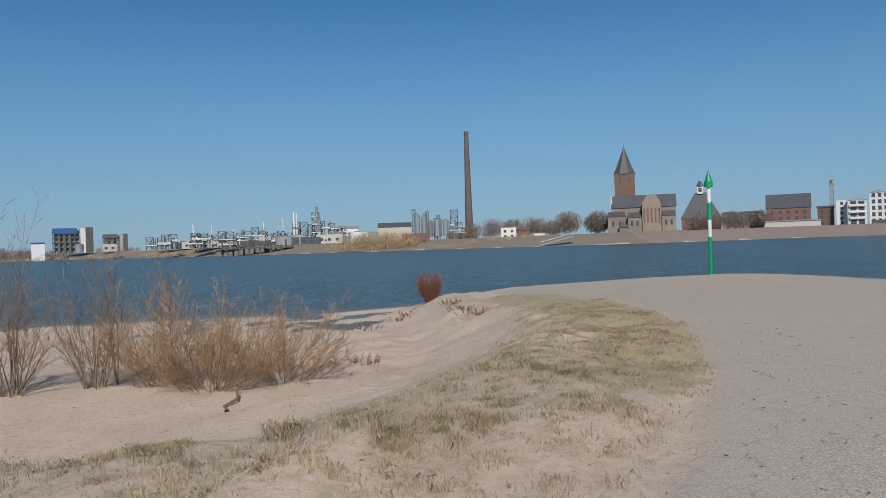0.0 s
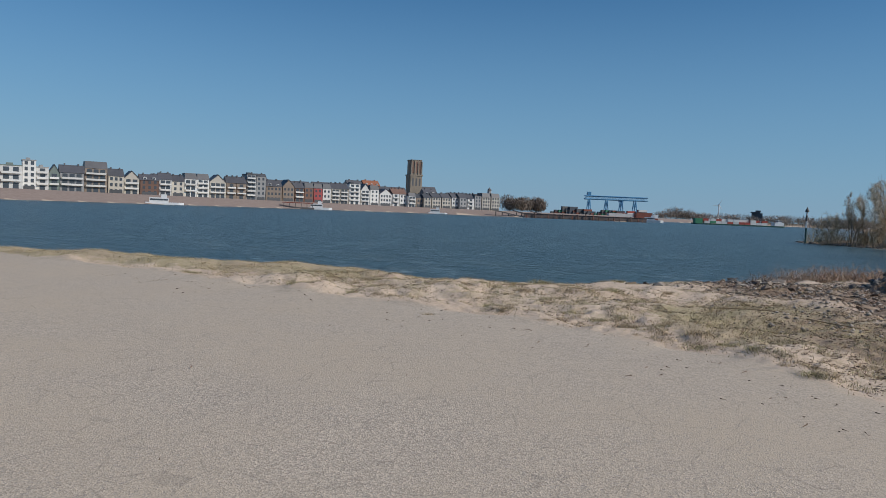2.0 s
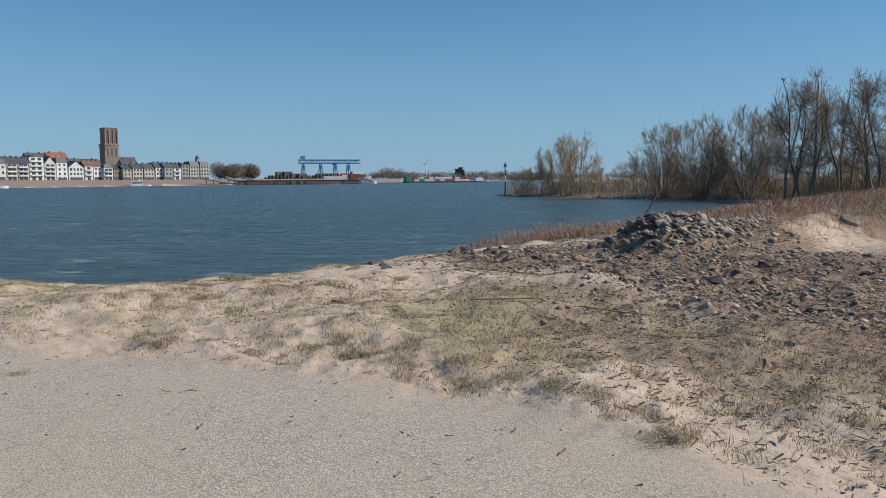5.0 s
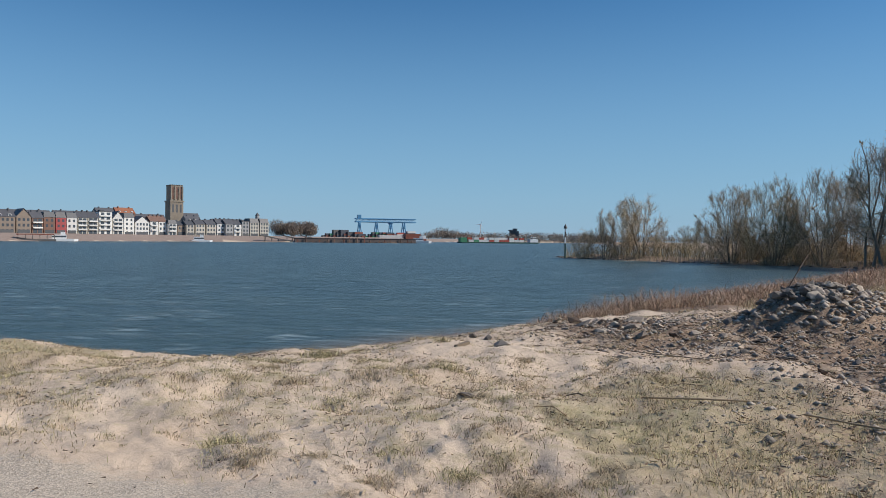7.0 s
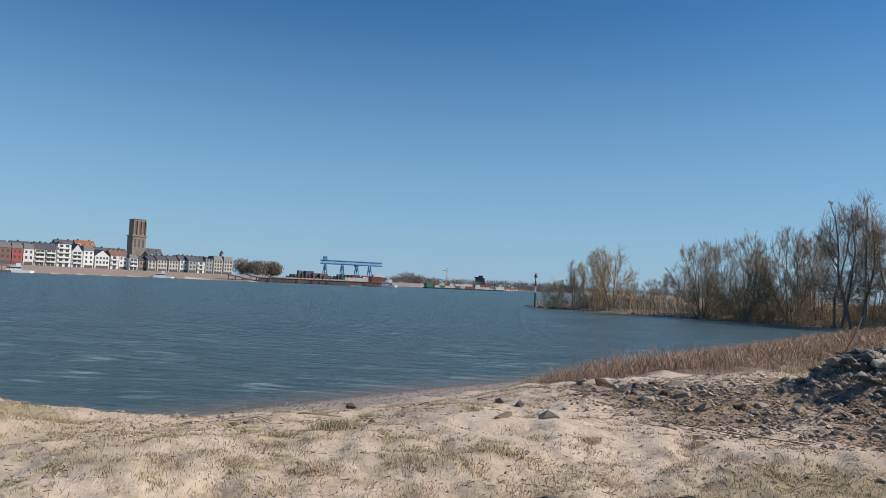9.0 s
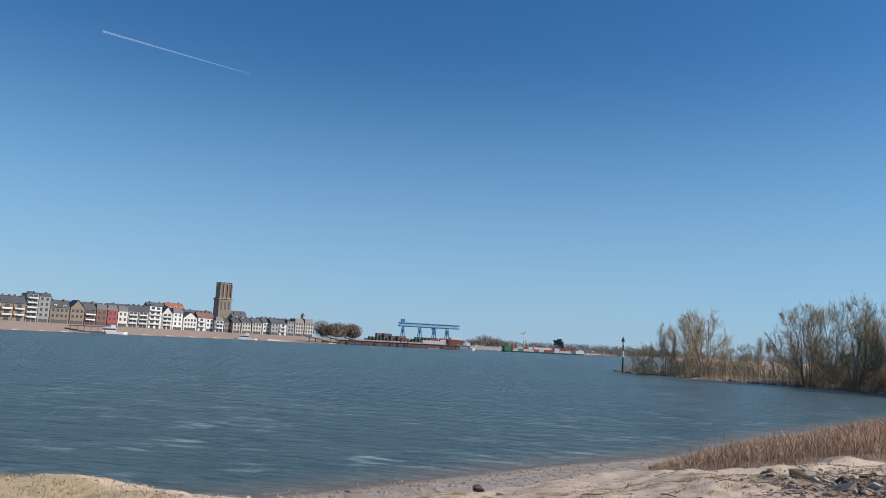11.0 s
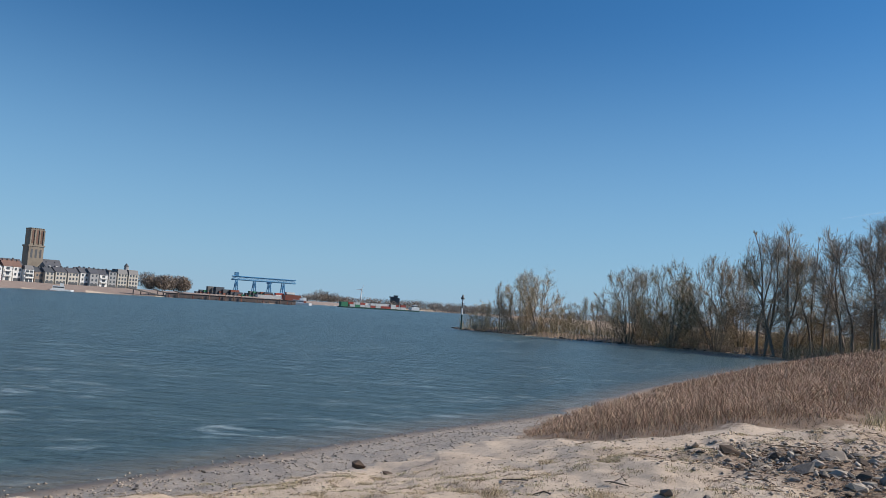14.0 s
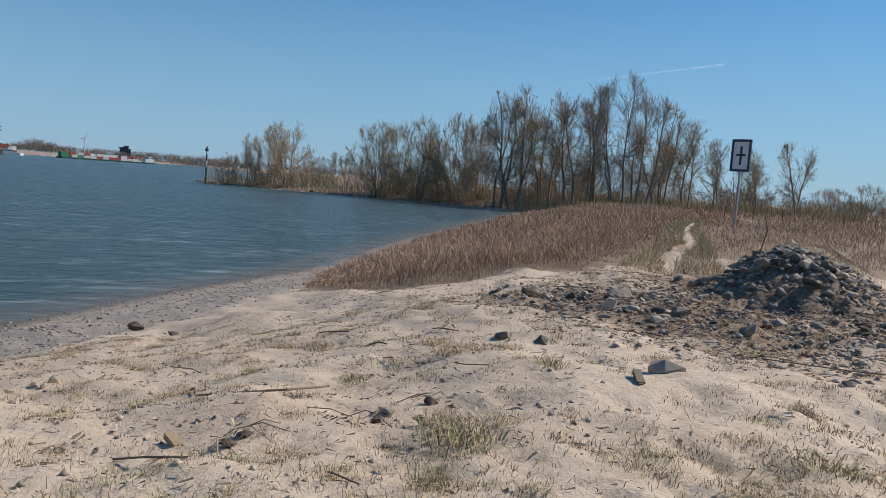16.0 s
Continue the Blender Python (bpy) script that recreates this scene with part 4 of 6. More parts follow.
# ---------------------------------------------------------------- stones and litter on the bank
def rock_mesh(seed, mat):
    r = random.Random(seed)
    bm = bmesh.new()
    bmesh.ops.create_icosphere(bm, subdivisions=1, radius=0.5)
    sx, sy, sz = r.uniform(0.8, 1.35), r.uniform(0.6, 1.0), r.uniform(0.38, 0.7)
    cuts = [(Vector((r.gauss(0, 1), r.gauss(0, 1), r.gauss(0, 1))).normalized(), r.uniform(0.24, 0.4)) for _ in range(7)]
    for v in bm.verts:
        for n, d in cuts:
            over = v.co.dot(n) - d
            if over > 0:
                v.co -= n * over * 0.92
        v.co = Vector((v.co.x * sx, v.co.y * sy, v.co.z * sz)) * r.uniform(0.82, 1.13)
    me = bpy.data.meshes.new("stone")
    bm.to_mesh(me)
    bm.free()
    me.materials.append(M[mat])
    return me


ROCKS = {mat: [rock_mesh(100 * k + i, mat) for i in range(7)] for k, mat in enumerate(("stone", "stone_dark", "stone_light", "clod"))}


def rock(x, y, size, mat, name="stone", parent=None, lift=0.0, label="", group=""):
    ob = new(name, rng.choice(ROCKS[mat]))
    ob.matrix_basis = Matrix.LocRotScale((x, y, gz(x, y) + size * (0.14 if size < 0.2 else 0.04) + lift), Euler((rng.uniform(-0.5, 0.5), rng.uniform(-0.5, 0.5), rng.uniform(0, 6.28))),
                                         (size * rng.uniform(0.85, 1.2), size * rng.uniform(0.85, 1.2), size * rng.uniform(0.7, 1.1)))
    ob.parent = parent
    if parent is None:
        tagged(ob, label or "rough broken stone lying on the sand", "stone", group or "loose stones on the bank")
    return ob


heap = thing("rubble_heap", Matrix.Identity(4), "heap of broken stones and rubble on dug earth", "rubble heap")
for i in range(290):
    k = rng.random()
    a, d = rng.uniform(0, 6.283), abs(rng.gauss(0, 0.6))
    x, y = 22.2 + 0.5 * k + d * math.cos(a), -1.7 - 1.3 * k + d * math.sin(a)
    rock(x, y, 0.10 + 0.27 * rng.random() ** 1.8, rng.choice(("stone", "stone_dark", "stone_dark", "stone", "stone_light")), "stone", heap, rng.uniform(0, 0.10))
for x, y, s, mat, label in ((18.25, 3.3, 0.5, "stone_light", "large grey slab of stone half sunk in sand"), (20.17, 3.83, 0.26, "stone_dark", "dark block of stone on the sand"),
                            (19.83, 3.57, 0.22, "stone_dark", ""), (22.88, 1.94, 0.5, "clod", "dark clod of earth at the edge of the weeds"), (22.03, 1.93, 0.3, "stone", ""),
                            (22.9, 0.31, 0.32, "stone", ""), (14.84, 3.55, 0.2, "stone_dark", "small dark stone in the turf"), (18.6, -2.21, 0.4, "stone_light", "pale stone on dug soil"),
                            (14.04, -0.79, 0.24, "stone_light", "pale stone on dug soil"), (12.3, -0.98, 0.12, "stone_light", ""), (17.73, -0.36, 0.3, "clod", "dark clod of earth on dug soil"),
                            (17.0, -1.9, 0.42, "stone_dark", "flat dark slab on dug soil"), (21.0, 2.0, 0.42, "stone_dark", "rounded dark stone among rubble"), (20.6, 1.2, 0.34, "stone", ""),
                            (22.2, 0.9, 0.4, "stone", ""), (17.65, 5.62, 0.2, "stone_dark", "dark stone beside a grass tuft"), (18.23, 5.71, 0.16, "stone", ""), (17.82, 1.70, 0.2, "stone_dark", ""),
                            (27.4, -8.2, 0.6, "stone_light", "large pale boulder beside the weeds"), (28.2, -8.9, 0.7, "stone_light", "large pale boulder beside the weeds"),
                            (26.3, -8.6, 0.7, "stone", "large grey boulder beside the weeds"), (26.0, -6.4, 0.5, "stone", "grey boulder on the earth ridge"), (25.2, -5.6, 0.5, "stone", "grey boulder on the earth ridge"),
                            (26.4, -6.2, 0.5, "stone_light", ""), (27.8, -6.9, 0.4, "stone_light", "pale upright stone in the weeds")):
    rock(x, y, s, mat, label=label)
for i in range(130):
    a, d = rng.uniform(0, 6.283), rng.random() ** 0.7
    x, y = 22.0 + 2.6 * d * math.cos(a), 1.1 + 1.5 * d * math.sin(a)
    rock(x, y, 0.07 + 0.25 * rng.random() ** 2, rng.choice(("stone", "stone_light", "stone_light", "stone_dark", "clod")), label="small broken stone among rubble", group="rubble stones on the sand")
for i in range(170):
    a, d = rng.uniform(0, 6.283), rng.random() ** 0.6
    x, y = 19.0 + 5.4 * d * math.cos(a), -3.2 + 3.3 * d * math.sin(a)
    rock(x, y, rng.uniform(0.06, 0.24), rng.choice(("clod", "clod", "clod", "stone", "stone_dark")), "clod", label="dark clod of earth on dug soil", group="clods on the dug soil")
for i in range(70):
    k, j = rng.random(), rng.randrange(14, 18)
    (ax, ay), (bx, by) = NEAR_SHORE[j], NEAR_SHORE[j + 1]
    o = abs(rng.gauss(0, 1.5)) + 0.1
    rock(ax + k * (bx - ax) - 0.6 * o, ay + k * (by - ay) - 0.8 * o, rng.uniform(0.04, 0.12), rng.choice(("stone", "stone_dark", "stone_light")), label="pebble on the wet beach", group="pebbles on the beach")
for i in range(40):
    x, y = rng.uniform(18.6, 20.6), rng.uniform(7.5, 13)
    rock(x + 0.8, y, rng.uniform(0.06, 0.20), rng.choice(("stone", "stone_light")), label="broken stone at the edge of the bank", group="stones at the bank's edge")


def chips(name, n, x0, y0, x1, y1, size, mat, weight, label):
    """Bits of litter lying flat on the ground, joined."""
    x, y = nr.uniform(x0, x1, n), nr.uniform(y0, y1, n)
    ok = nr.random(n) < weight(x, y)
    x, y = x[ok], y[ok]
    k = len(x)
    a, ln, wd = nr.uniform(0, 6.283, k), nr.uniform(0.3, 1.0, k) ** 2 * size, nr.uniform(0.04, 0.16, k) * size
    c, s2 = np.cos(a), np.sin(a)
    z = quick_z(x, y) + 0.012
    tilt = nr.uniform(-0.3, 0.5, k) * ln
    v = np.stack([np.stack([x - c * ln - s2 * wd, y - s2 * ln + c * wd, z], -1), np.stack([x - c * ln + s2 * wd, y - s2 * ln - c * wd, z], -1),
                  np.stack([x + c * ln + s2 * wd, y + s2 * ln - c * wd, z + np.abs(tilt)], -1), np.stack([x + c * ln - s2 * wd, y + s2 * ln + c * wd, z + np.abs(tilt) + 0.01], -1)], 1).reshape(-1, 3)
    stuff(name, v, np.arange(len(v)).reshape(-1, 4), mat, label, "litter")


def rubble_weight(x, y):
    return np.clip(1.5 * smooth(1.3 - np.hypot((x - 21.2) / 3.4, (y - 0.6) / 2.2)) + 1.0 * smooth(1.3 - np.hypot((x - 19.5) / 6.5, (y + 3.2) / 3.6)) + 0.45 * smooth(1.5 - np.hypot((x - 12.8) / 3.6, (y + 1.4) / 2.6)) * (near_signed(x, y, PAVED) < 0), 0, 1)


def sand_weight(x, y):
    return np.clip(0.35 + vnoise(x * 0.8, y * 0.8), 0, 1) * (shore_dist(x, y) > 1.0) * (near_signed(x, y, PAVED) < -0.1)


chips("soil_litter", 70000, 9, -8, 27, 4, 0.055, "litter_dark", rubble_weight, "dark scraps of bark and roots on dug soil")
chips("plant_litter", 24000, 8, -8, 29, 12, 0.035, "litter_dark", sand_weight, "small dark plant scraps on the sand")
chips("straw_litter", 26000, 8, -8, 27, 12, 0.04, "straw", sand_weight, "bleached straw scraps on the sand")
chips("track_litter", 4000, 2, -6, 15, 14, 0.04, "litter_dark", lambda a, b: np.clip(1.2 - np.abs(near_signed(a, b, PAVED) - 0.5) / 1.6, 0.03, 1) * 0.5, "dark twig scraps at the edge of the track")
chips("beach_litter", 9000, -12, 3, 4, 40, 0.06, "litter_dark", lambda a, b: 0.6 * np.clip(0.3 + vnoise(a * 0.6, b * 0.6), 0, 1) * (near_signed(a, b, PAVED) < -0.2), "small dark plant scraps on the beach")


def gravel_bits(name, n, weight, box, smin, smax, mat, label):
    """Small broken stones joined into one mesh."""
    x, y = nr.uniform(box[0], box[2], n), nr.uniform(box[1], box[3], n)
    ok = nr.random(n) < weight(x, y)
    x, y = x[ok], y[ok]
    k = len(x)
    s2 = nr.uniform(0.2, 1.0, k) ** 2 * (smax - smin) + smin
    o = np.array([[1, 0, 0], [0, 1, 0], [-1, 0, 0], [0, -1, 0], [0, 0, 1], [0, 0, -0.6]], float)
    v = o[None] * nr.uniform(0.6, 1.2, (k, 6, 1)) + nr.uniform(-0.25, 0.25, (k, 6, 3))
    v[:, :, 2] *= 0.7
    v = v * s2[:, None, None] + np.stack([x, y, quick_z(x, y) + 0.2 * s2], -1)[:, None]
    t = np.array([[0, 1, 4], [1, 2, 4], [2, 3, 4], [3, 0, 4], [1, 0, 5], [2, 1, 5], [3, 2, 5], [0, 3, 5]])
    stuff(name, v.reshape(-1, 3), (t[None] + 6 * np.arange(k)[:, None, None]).reshape(-1, 3), mat, label, "stones")


def heap_weight(x, y):
    return np.clip(mound(x, y) * 1.6, 0, 1) * smooth((25.2 - x) / 1.0)


gravel_bits("heap_gravel", 2600, heap_weight, (20.5, -6, 27, 0.2), 0.03, 0.13, "bits", "small broken stones covering the rubble heap")
gravel_bits("rubble_gravel", 13000, rubble_weight, (13, -8, 27, 4), 0.012, 0.06, "bits", "small stones scattered on the dug soil")
gravel_bits("beach_shingle", 16000, lambda a, b: smooth(1.4 - np.abs(shore_dist(a, b) - 1.8) / 1.9), (22, -2, 40, 17), 0.01, 0.045, "bits", "pebbles along the wet beach")
gravel_bits("beach_shingle", 4000, sand_weight, (14, -3, 28, 10), 0.008, 0.035, "bits", "pebbles strewn on the sand")


def stick(name, pts, r, mat, label, category="driftwood"):
    s = []
    for a, b in zip(pts[:-1], pts[1:]):
        s.append((a[0], a[1], gz(a[0], a[1]) + a[2], b[0], b[1], gz(b[0], b[1]) + b[2], r, r * 0.8))
    tagged(new(name, np_mesh(name, *sweep(s, 6), M[mat])), label, category)


for x, y, k in ((17.85, 6.72, 0.22), (17.7, 6.85, 0.15), (18.25, 5.38, 0.15), (17.9, 5.9, 0.12)):
    rock(x, y, k, "clod", "clod", label="dark clod of earth and roots on the sand", group="clods on the sand")
    for j in range(4):
        a = rng.uniform(0, 6.28)
        stick("root", [(x, y, 0.06), (x + 0.1 * math.cos(a), y + 0.1 * math.sin(a), 0.07), (x + 0.24 * math.cos(a + 0.4), y + 0.24 * math.sin(a + 0.4), 0.01)], 0.004, "wood" if j else "wood_pale", "thin dead root lying beside a clod", "root")
rock(27.55, 7.24, 0.42, "clod", "root_stump", lift=0.06, label="short dark root stump stuck in the beach", group="root stumps")
rock(26.45, 6.64, 0.30, "clod", "root_stump", lift=0.03, label="short dark root stump stuck in the beach", group="root stumps")
stick("branch", [(14.4, 0.6, 0.03), (14.1, 0.3, 0.05), (13.9, -0.1, 0.03)], 0.010, "wood_pale", "pale bare branch lying on the turf")
stick("branch", [(14.9, 1.9, 0.03), (14.7, 1.4, 0.04), (14.6, 0.9, 0.03)], 0.010, "wood_pale", "pale bare branch lying on the turf")
stick("branch", [(19.2, 6.9, 0.03), (18.8, 6.3, 0.06), (19.1, 5.9, 0.06)], 0.010, "wood", "dark crooked branch on the sand")
stick("branch", [(17.65, 7.45, 0.02), (17.47, 7.3, 0.05), (17.3, 7.1, 0.02)], 0.007, "wood", "small forked twig on the sand")
stick("branch", [(18.9, 1.9, 0.04), (18.1, 1.3, 0.06), (17.6, 0.6, 0.03)], 0.007, "wood", "thin dark stick on the sand")
stick("branch", [(-4.15, 14.7, 0.2), (-4.05, 14.35, 0.08), (-4.2, 14.0, 0.04), (-4.05, 13.7, 0.03), (-4.0, 13.4, 0.02)], 0.028, "wood", "dark root hanging over the sand")
stick("stalk", [(22.5, -1.9, 0.0), (22.7, -2.3, 0.5), (23.1, -2.6, 0.95)], 0.012, "clod", "upright dead stalk beside the rubble", "stalk")
for i in range(46):
    x, y, a, k = rng.uniform(14, 26), rng.uniform(-6, 7), rng.uniform(0, 6.28), rng.uniform(0.15, 0.6)
    if shore_dist(np.array([x]), np.array([y]))[0] > 1.5:
        stick("twig", [(x, y, 0.02), (x + 0.5 * k * math.cos(a), y + 0.5 * k * math.sin(a), 0.04), (x + k * math.cos(a + 0.3), y + k * math.sin(a + 0.3), 0.02)], rng.uniform(0.004, 0.009), rng.choice(("wood", "clod", "wood_pale")), "thin dry twig lying on the ground", "twig")
for x, y, t, l, mat in ((18.05, 7.12, 15, 0.2, "wood_pale"), (17.9, 3.84, -30, 0.3, "wood")):
    b = Solid().box(-l / 2, -0.03, -0.02, l / 2, 0.03, 0.02).box(-l / 2 - 0.02, -0.012, -0.015, -l / 2, 0.02, 0.012)
    ob = new("wood_block", b.mesh("wood_block", mat))
    ob.matrix_basis = pose(x, y, gz(x, y) + 0.02, 4, -5, t)
    tagged(ob, "piece of sawn wood lying on the sand", "wood")


# ---------------------------------------------------------------- river marks and signs
def marker(x, y, z, h, r, bands, top, label):
    ob = thing("river_beacon", pose(x, y, z), label, "beacon")
    for z0, z1, mat in bands:
        Solid().tube((0, 0, z0 * h), (0, 0, z1 * h), r, r, 12).part("pole_band", mat, ob)
    s = Solid().tube((0, 0, h * 0.865), (0, 0, h * 0.91), r * 2.3, r * 2.2, 14).tube((0, 0, h * 0.91), (0, 0, h), r * 2.0, r * 0.25, 14)
    s.part("topmark", top, ob, "conical topmark")
    return ob


marker(16.4, 46.0, gz(16.4, 46.0) - 0.3, 7.35 - gz(16.4, 46.0) + 0.3, 0.115, ((0.0, 0.44, "green"), (0.44, 0.585, "signwhite"), (0.585, 0.73, "green"), (0.73, 0.87, "signwhite")), "green",
       "green and white striped river beacon with conical top")
marker(164.9, -6.2, -0.3, 7.4, 0.16, ((0.0, 0.45, "hull"), (0.45, 0.62, "signwhite"), (0.62, 0.78, "steel_dark"), (0.78, 0.87, "signwhite")), "steel_dark", "slim dark and white river beacon at the island's tip")

sx, sy2 = from_end(-134.0, 42.0)
sign = thing("river_sign", pose(sx, sy2, gz(sx, sy2), 0, 0, -134 - 22), "white waterway sign with dark frame and cross on a post", "sign")
Solid().tube((0, 0.06, -0.2), (0, 0.06, 4.9), 0.06, 0.06, 10).part("post", "steel", sign)
Solid().box(-0.44, -0.03, 3.25, 0.44, 0.0, 4.82).part("panel", "signwhite", sign)
f = Solid()
f.box(-0.5, -0.09, 3.2, -0.4, 0.03, 4.86).box(0.4, -0.09, 3.2, 0.5, 0.03, 4.86).box(-0.4, -0.09, 4.74, 0.4, 0.03, 4.86).box(-0.4, -0.09, 3.2, 0.4, 0.03, 3.32)
f.part("frame", "signblue", sign)
Solid().box(-0.055, -0.05, 3.55, 0.055, -0.034, 4.5).part("cross_upright", "signblue", sign)
Solid().box(-0.24, -0.055, 4.0, 0.24, -0.036, 4.11).part("cross_bar", "signblue", sign)
for i in range(9):
    x, y = from_end(-129.5 - 1.9 * i, 78 - 1.2 * i)
    ob = thing("fence_post", pose(x, y, gz(x, y), rng.uniform(-4, 4), rng.uniform(-4, 4), rng.uniform(0, 90)), "weathered wooden fence post in the weeds", "fence post", "fence posts in the weeds")
    Solid().tube((0, 0, -0.3), (0, 0, 1.15), 0.07, 0.06, 8).part("post", "wood", ob)


# ---------------------------------------------------------------- the far bank
def quay_r(yaw, off):
    """How far away, on that bearing, the far bank lies off metres behind its waterline."""
    r = np.arange(250.0, 1600.0, 4.0)
    d = far_dist(-r * math.sin(radians(yaw)), r * math.cos(radians(yaw)))
    return float(r[np.argmax(d > off)])


PANES = {}


def pane_mesh(w, h, mat="glass"):
    key = (round(w, 1), round(h, 1), mat)
    if key not in PANES:
        PANES[key] = Solid().box(-w / 2, -0.08, 0, w / 2, 0.05, h).mesh("window", mat)
    return PANES[key]


def windows(parent, x0, x1, y, zs, step, w, h, name="window"):
    n = max(1, int((x1 - x0) / step))
    for z in zs:
        for i in range(n):
            put(name, pane_mesh(w, h), parent, pose(x0 + (i + 0.5) * (x1 - x0) / n, y, z))


def house(yaw0, yaw1, el, wall, roof, style, off=46, pitch="gable", depth=13, name="town_house", label="", accent="white", z0=None, r=None):
    """A building between two bearings whose top shows at that elevation. style: balcony, window or strip."""
    mid = (yaw0 + yaw1) / 2
    r = r or quay_r(mid, off)
    w = 2 * r * math.tan(radians(abs(yaw0 - yaw1) / 2)) * 0.985
    x, y, _ = polar(mid, r)
    base = (gz(x, y) if z0 is None else z0) - 0.4
    top = el_z(el, r) - base
    turn = min(28.0, max(0.0, (-mid - 35) * 0.9))
    ob = thing(name, facing(mid, r, base, turn), label or f"{M[wall].name} house with {M[roof].name} on the quay", "house", "houses along the quay")
    rh = {"gable": min(0.3 * top, 5.0), "flat": 0.5, "front": min(0.32 * top, 5.5), "mansard": min(0.25 * top, 4.0)}[pitch]
    zt = top - rh
    wl = Solid().box(-w / 2, 0, 0, w / 2, depth, zt)
    if pitch == "front":
        wl.raw([(-w / 2, 0, zt), (w / 2, 0, zt), (0, 0, top - 0.4), (-w / 2, depth, zt), (w / 2, depth, zt), (0, depth, top - 0.4)], [(0, 1, 2), (5, 4, 3), (0, 2, 5, 3), (1, 4, 5, 2)])
    wl.part("wall", wall, ob)
    if pitch == "flat":
        s = Solid().box(-w / 2 - 0.2, -0.2, zt, w / 2 + 0.2, depth + 0.2, top)
        s.box(-w * 0.2, depth * 0.4, top, w * 0.1, depth * 0.8, top + 1.2)
    elif pitch == "gable":
        s = Solid().gable(-w / 2, 0, w / 2, depth, zt, top, "x", 0.35)
        for k in (-0.28, 0.3):
            s.box(k * w - 0.4, depth * 0.42, top - 1.2, k * w + 0.4, depth * 0.55, top + 0.8)
    elif pitch == "front":
        s = Solid()
        for sg in (-1, 1):
            s.raw([(sg * (w / 2 + 0.3), -0.3, zt - 0.2), (sg * (w / 2 + 0.3), depth + 0.3, zt - 0.2), (0, depth + 0.3, top), (0, -0.3, top),
                   (sg * (w / 2 + 0.3), -0.3, zt + 0.1), (sg * (w / 2 + 0.3), depth + 0.3, zt + 0.1), (0, depth + 0.3, top + 0.3), (0, -0.3, top + 0.3)], BOX_F)
    else:
        i = 1.8
        s = Solid().raw([(-w / 2 - 0.2, -0.2, zt), (w / 2 + 0.2, -0.2, zt), (w / 2 + 0.2, depth, zt), (-w / 2 - 0.2, depth, zt), (-w / 2 + 0.3, i, top), (w / 2 - 0.3, i, top), (w / 2 - 0.3, depth - i, top), (-w / 2 + 0.3, depth - i, top)], BOX_F)
    s.part("roof", roof, ob)
    floors = max(2, int(zt / 3.0))
    fh = zt / floors
    zs = [k * fh + 0.9 for k in range(floors)]
    if style == "balcony":
        a, b = -w * 0.44, w * 0.44
        slab = Solid().box(a, -1.3, 0, b, 0.0, 0.18).box(a, -1.3, 0.18, b, -1.2, 1.05).box(a, -1.2, 0.18, a + 0.1, 0, 1.05).box(b - 0.1, -1.2, 0.18, b, 0, 1.05).mesh("balcony", accent)
        for k in range(1, floors):
            put("balcony", slab, ob, pose(0, 0, k * fh))
        windows(ob, a, b, 0, [k * fh + 0.25 for k in range(floors)], 3.0, 2.55, fh * 0.78)
    elif style == "strip":
        for z in zs:
            put("window", pane_mesh(w * 0.86, fh * 0.45), ob, pose(0, 0, z))
    else:
        windows(ob, -w * 0.46, w * 0.46, 0, zs, 2.5, 1.45, min(1.9, fh * 0.62))
        put("shop_front", pane_mesh(w * 0.84, fh * 0.62, "dgrey"), ob, pose(0, -0.06, 0.25))
        if pitch in ("gable", "mansard") and w > 9:
            dm = Solid().box(-0.9, 0.3, 0, 0.9, 3.0, 1.6).mesh("dormer", accent)
            n = int(w / 4.5)
            for i in range(n):
                d = put("dormer", dm, ob, pose((i + 0.5) / n * w - w / 2, 0.5, zt + 0.35))
                put("window", pane_mesh(1.1, 1.0), d, pose(0, 0.24, 0.3))
    return ob


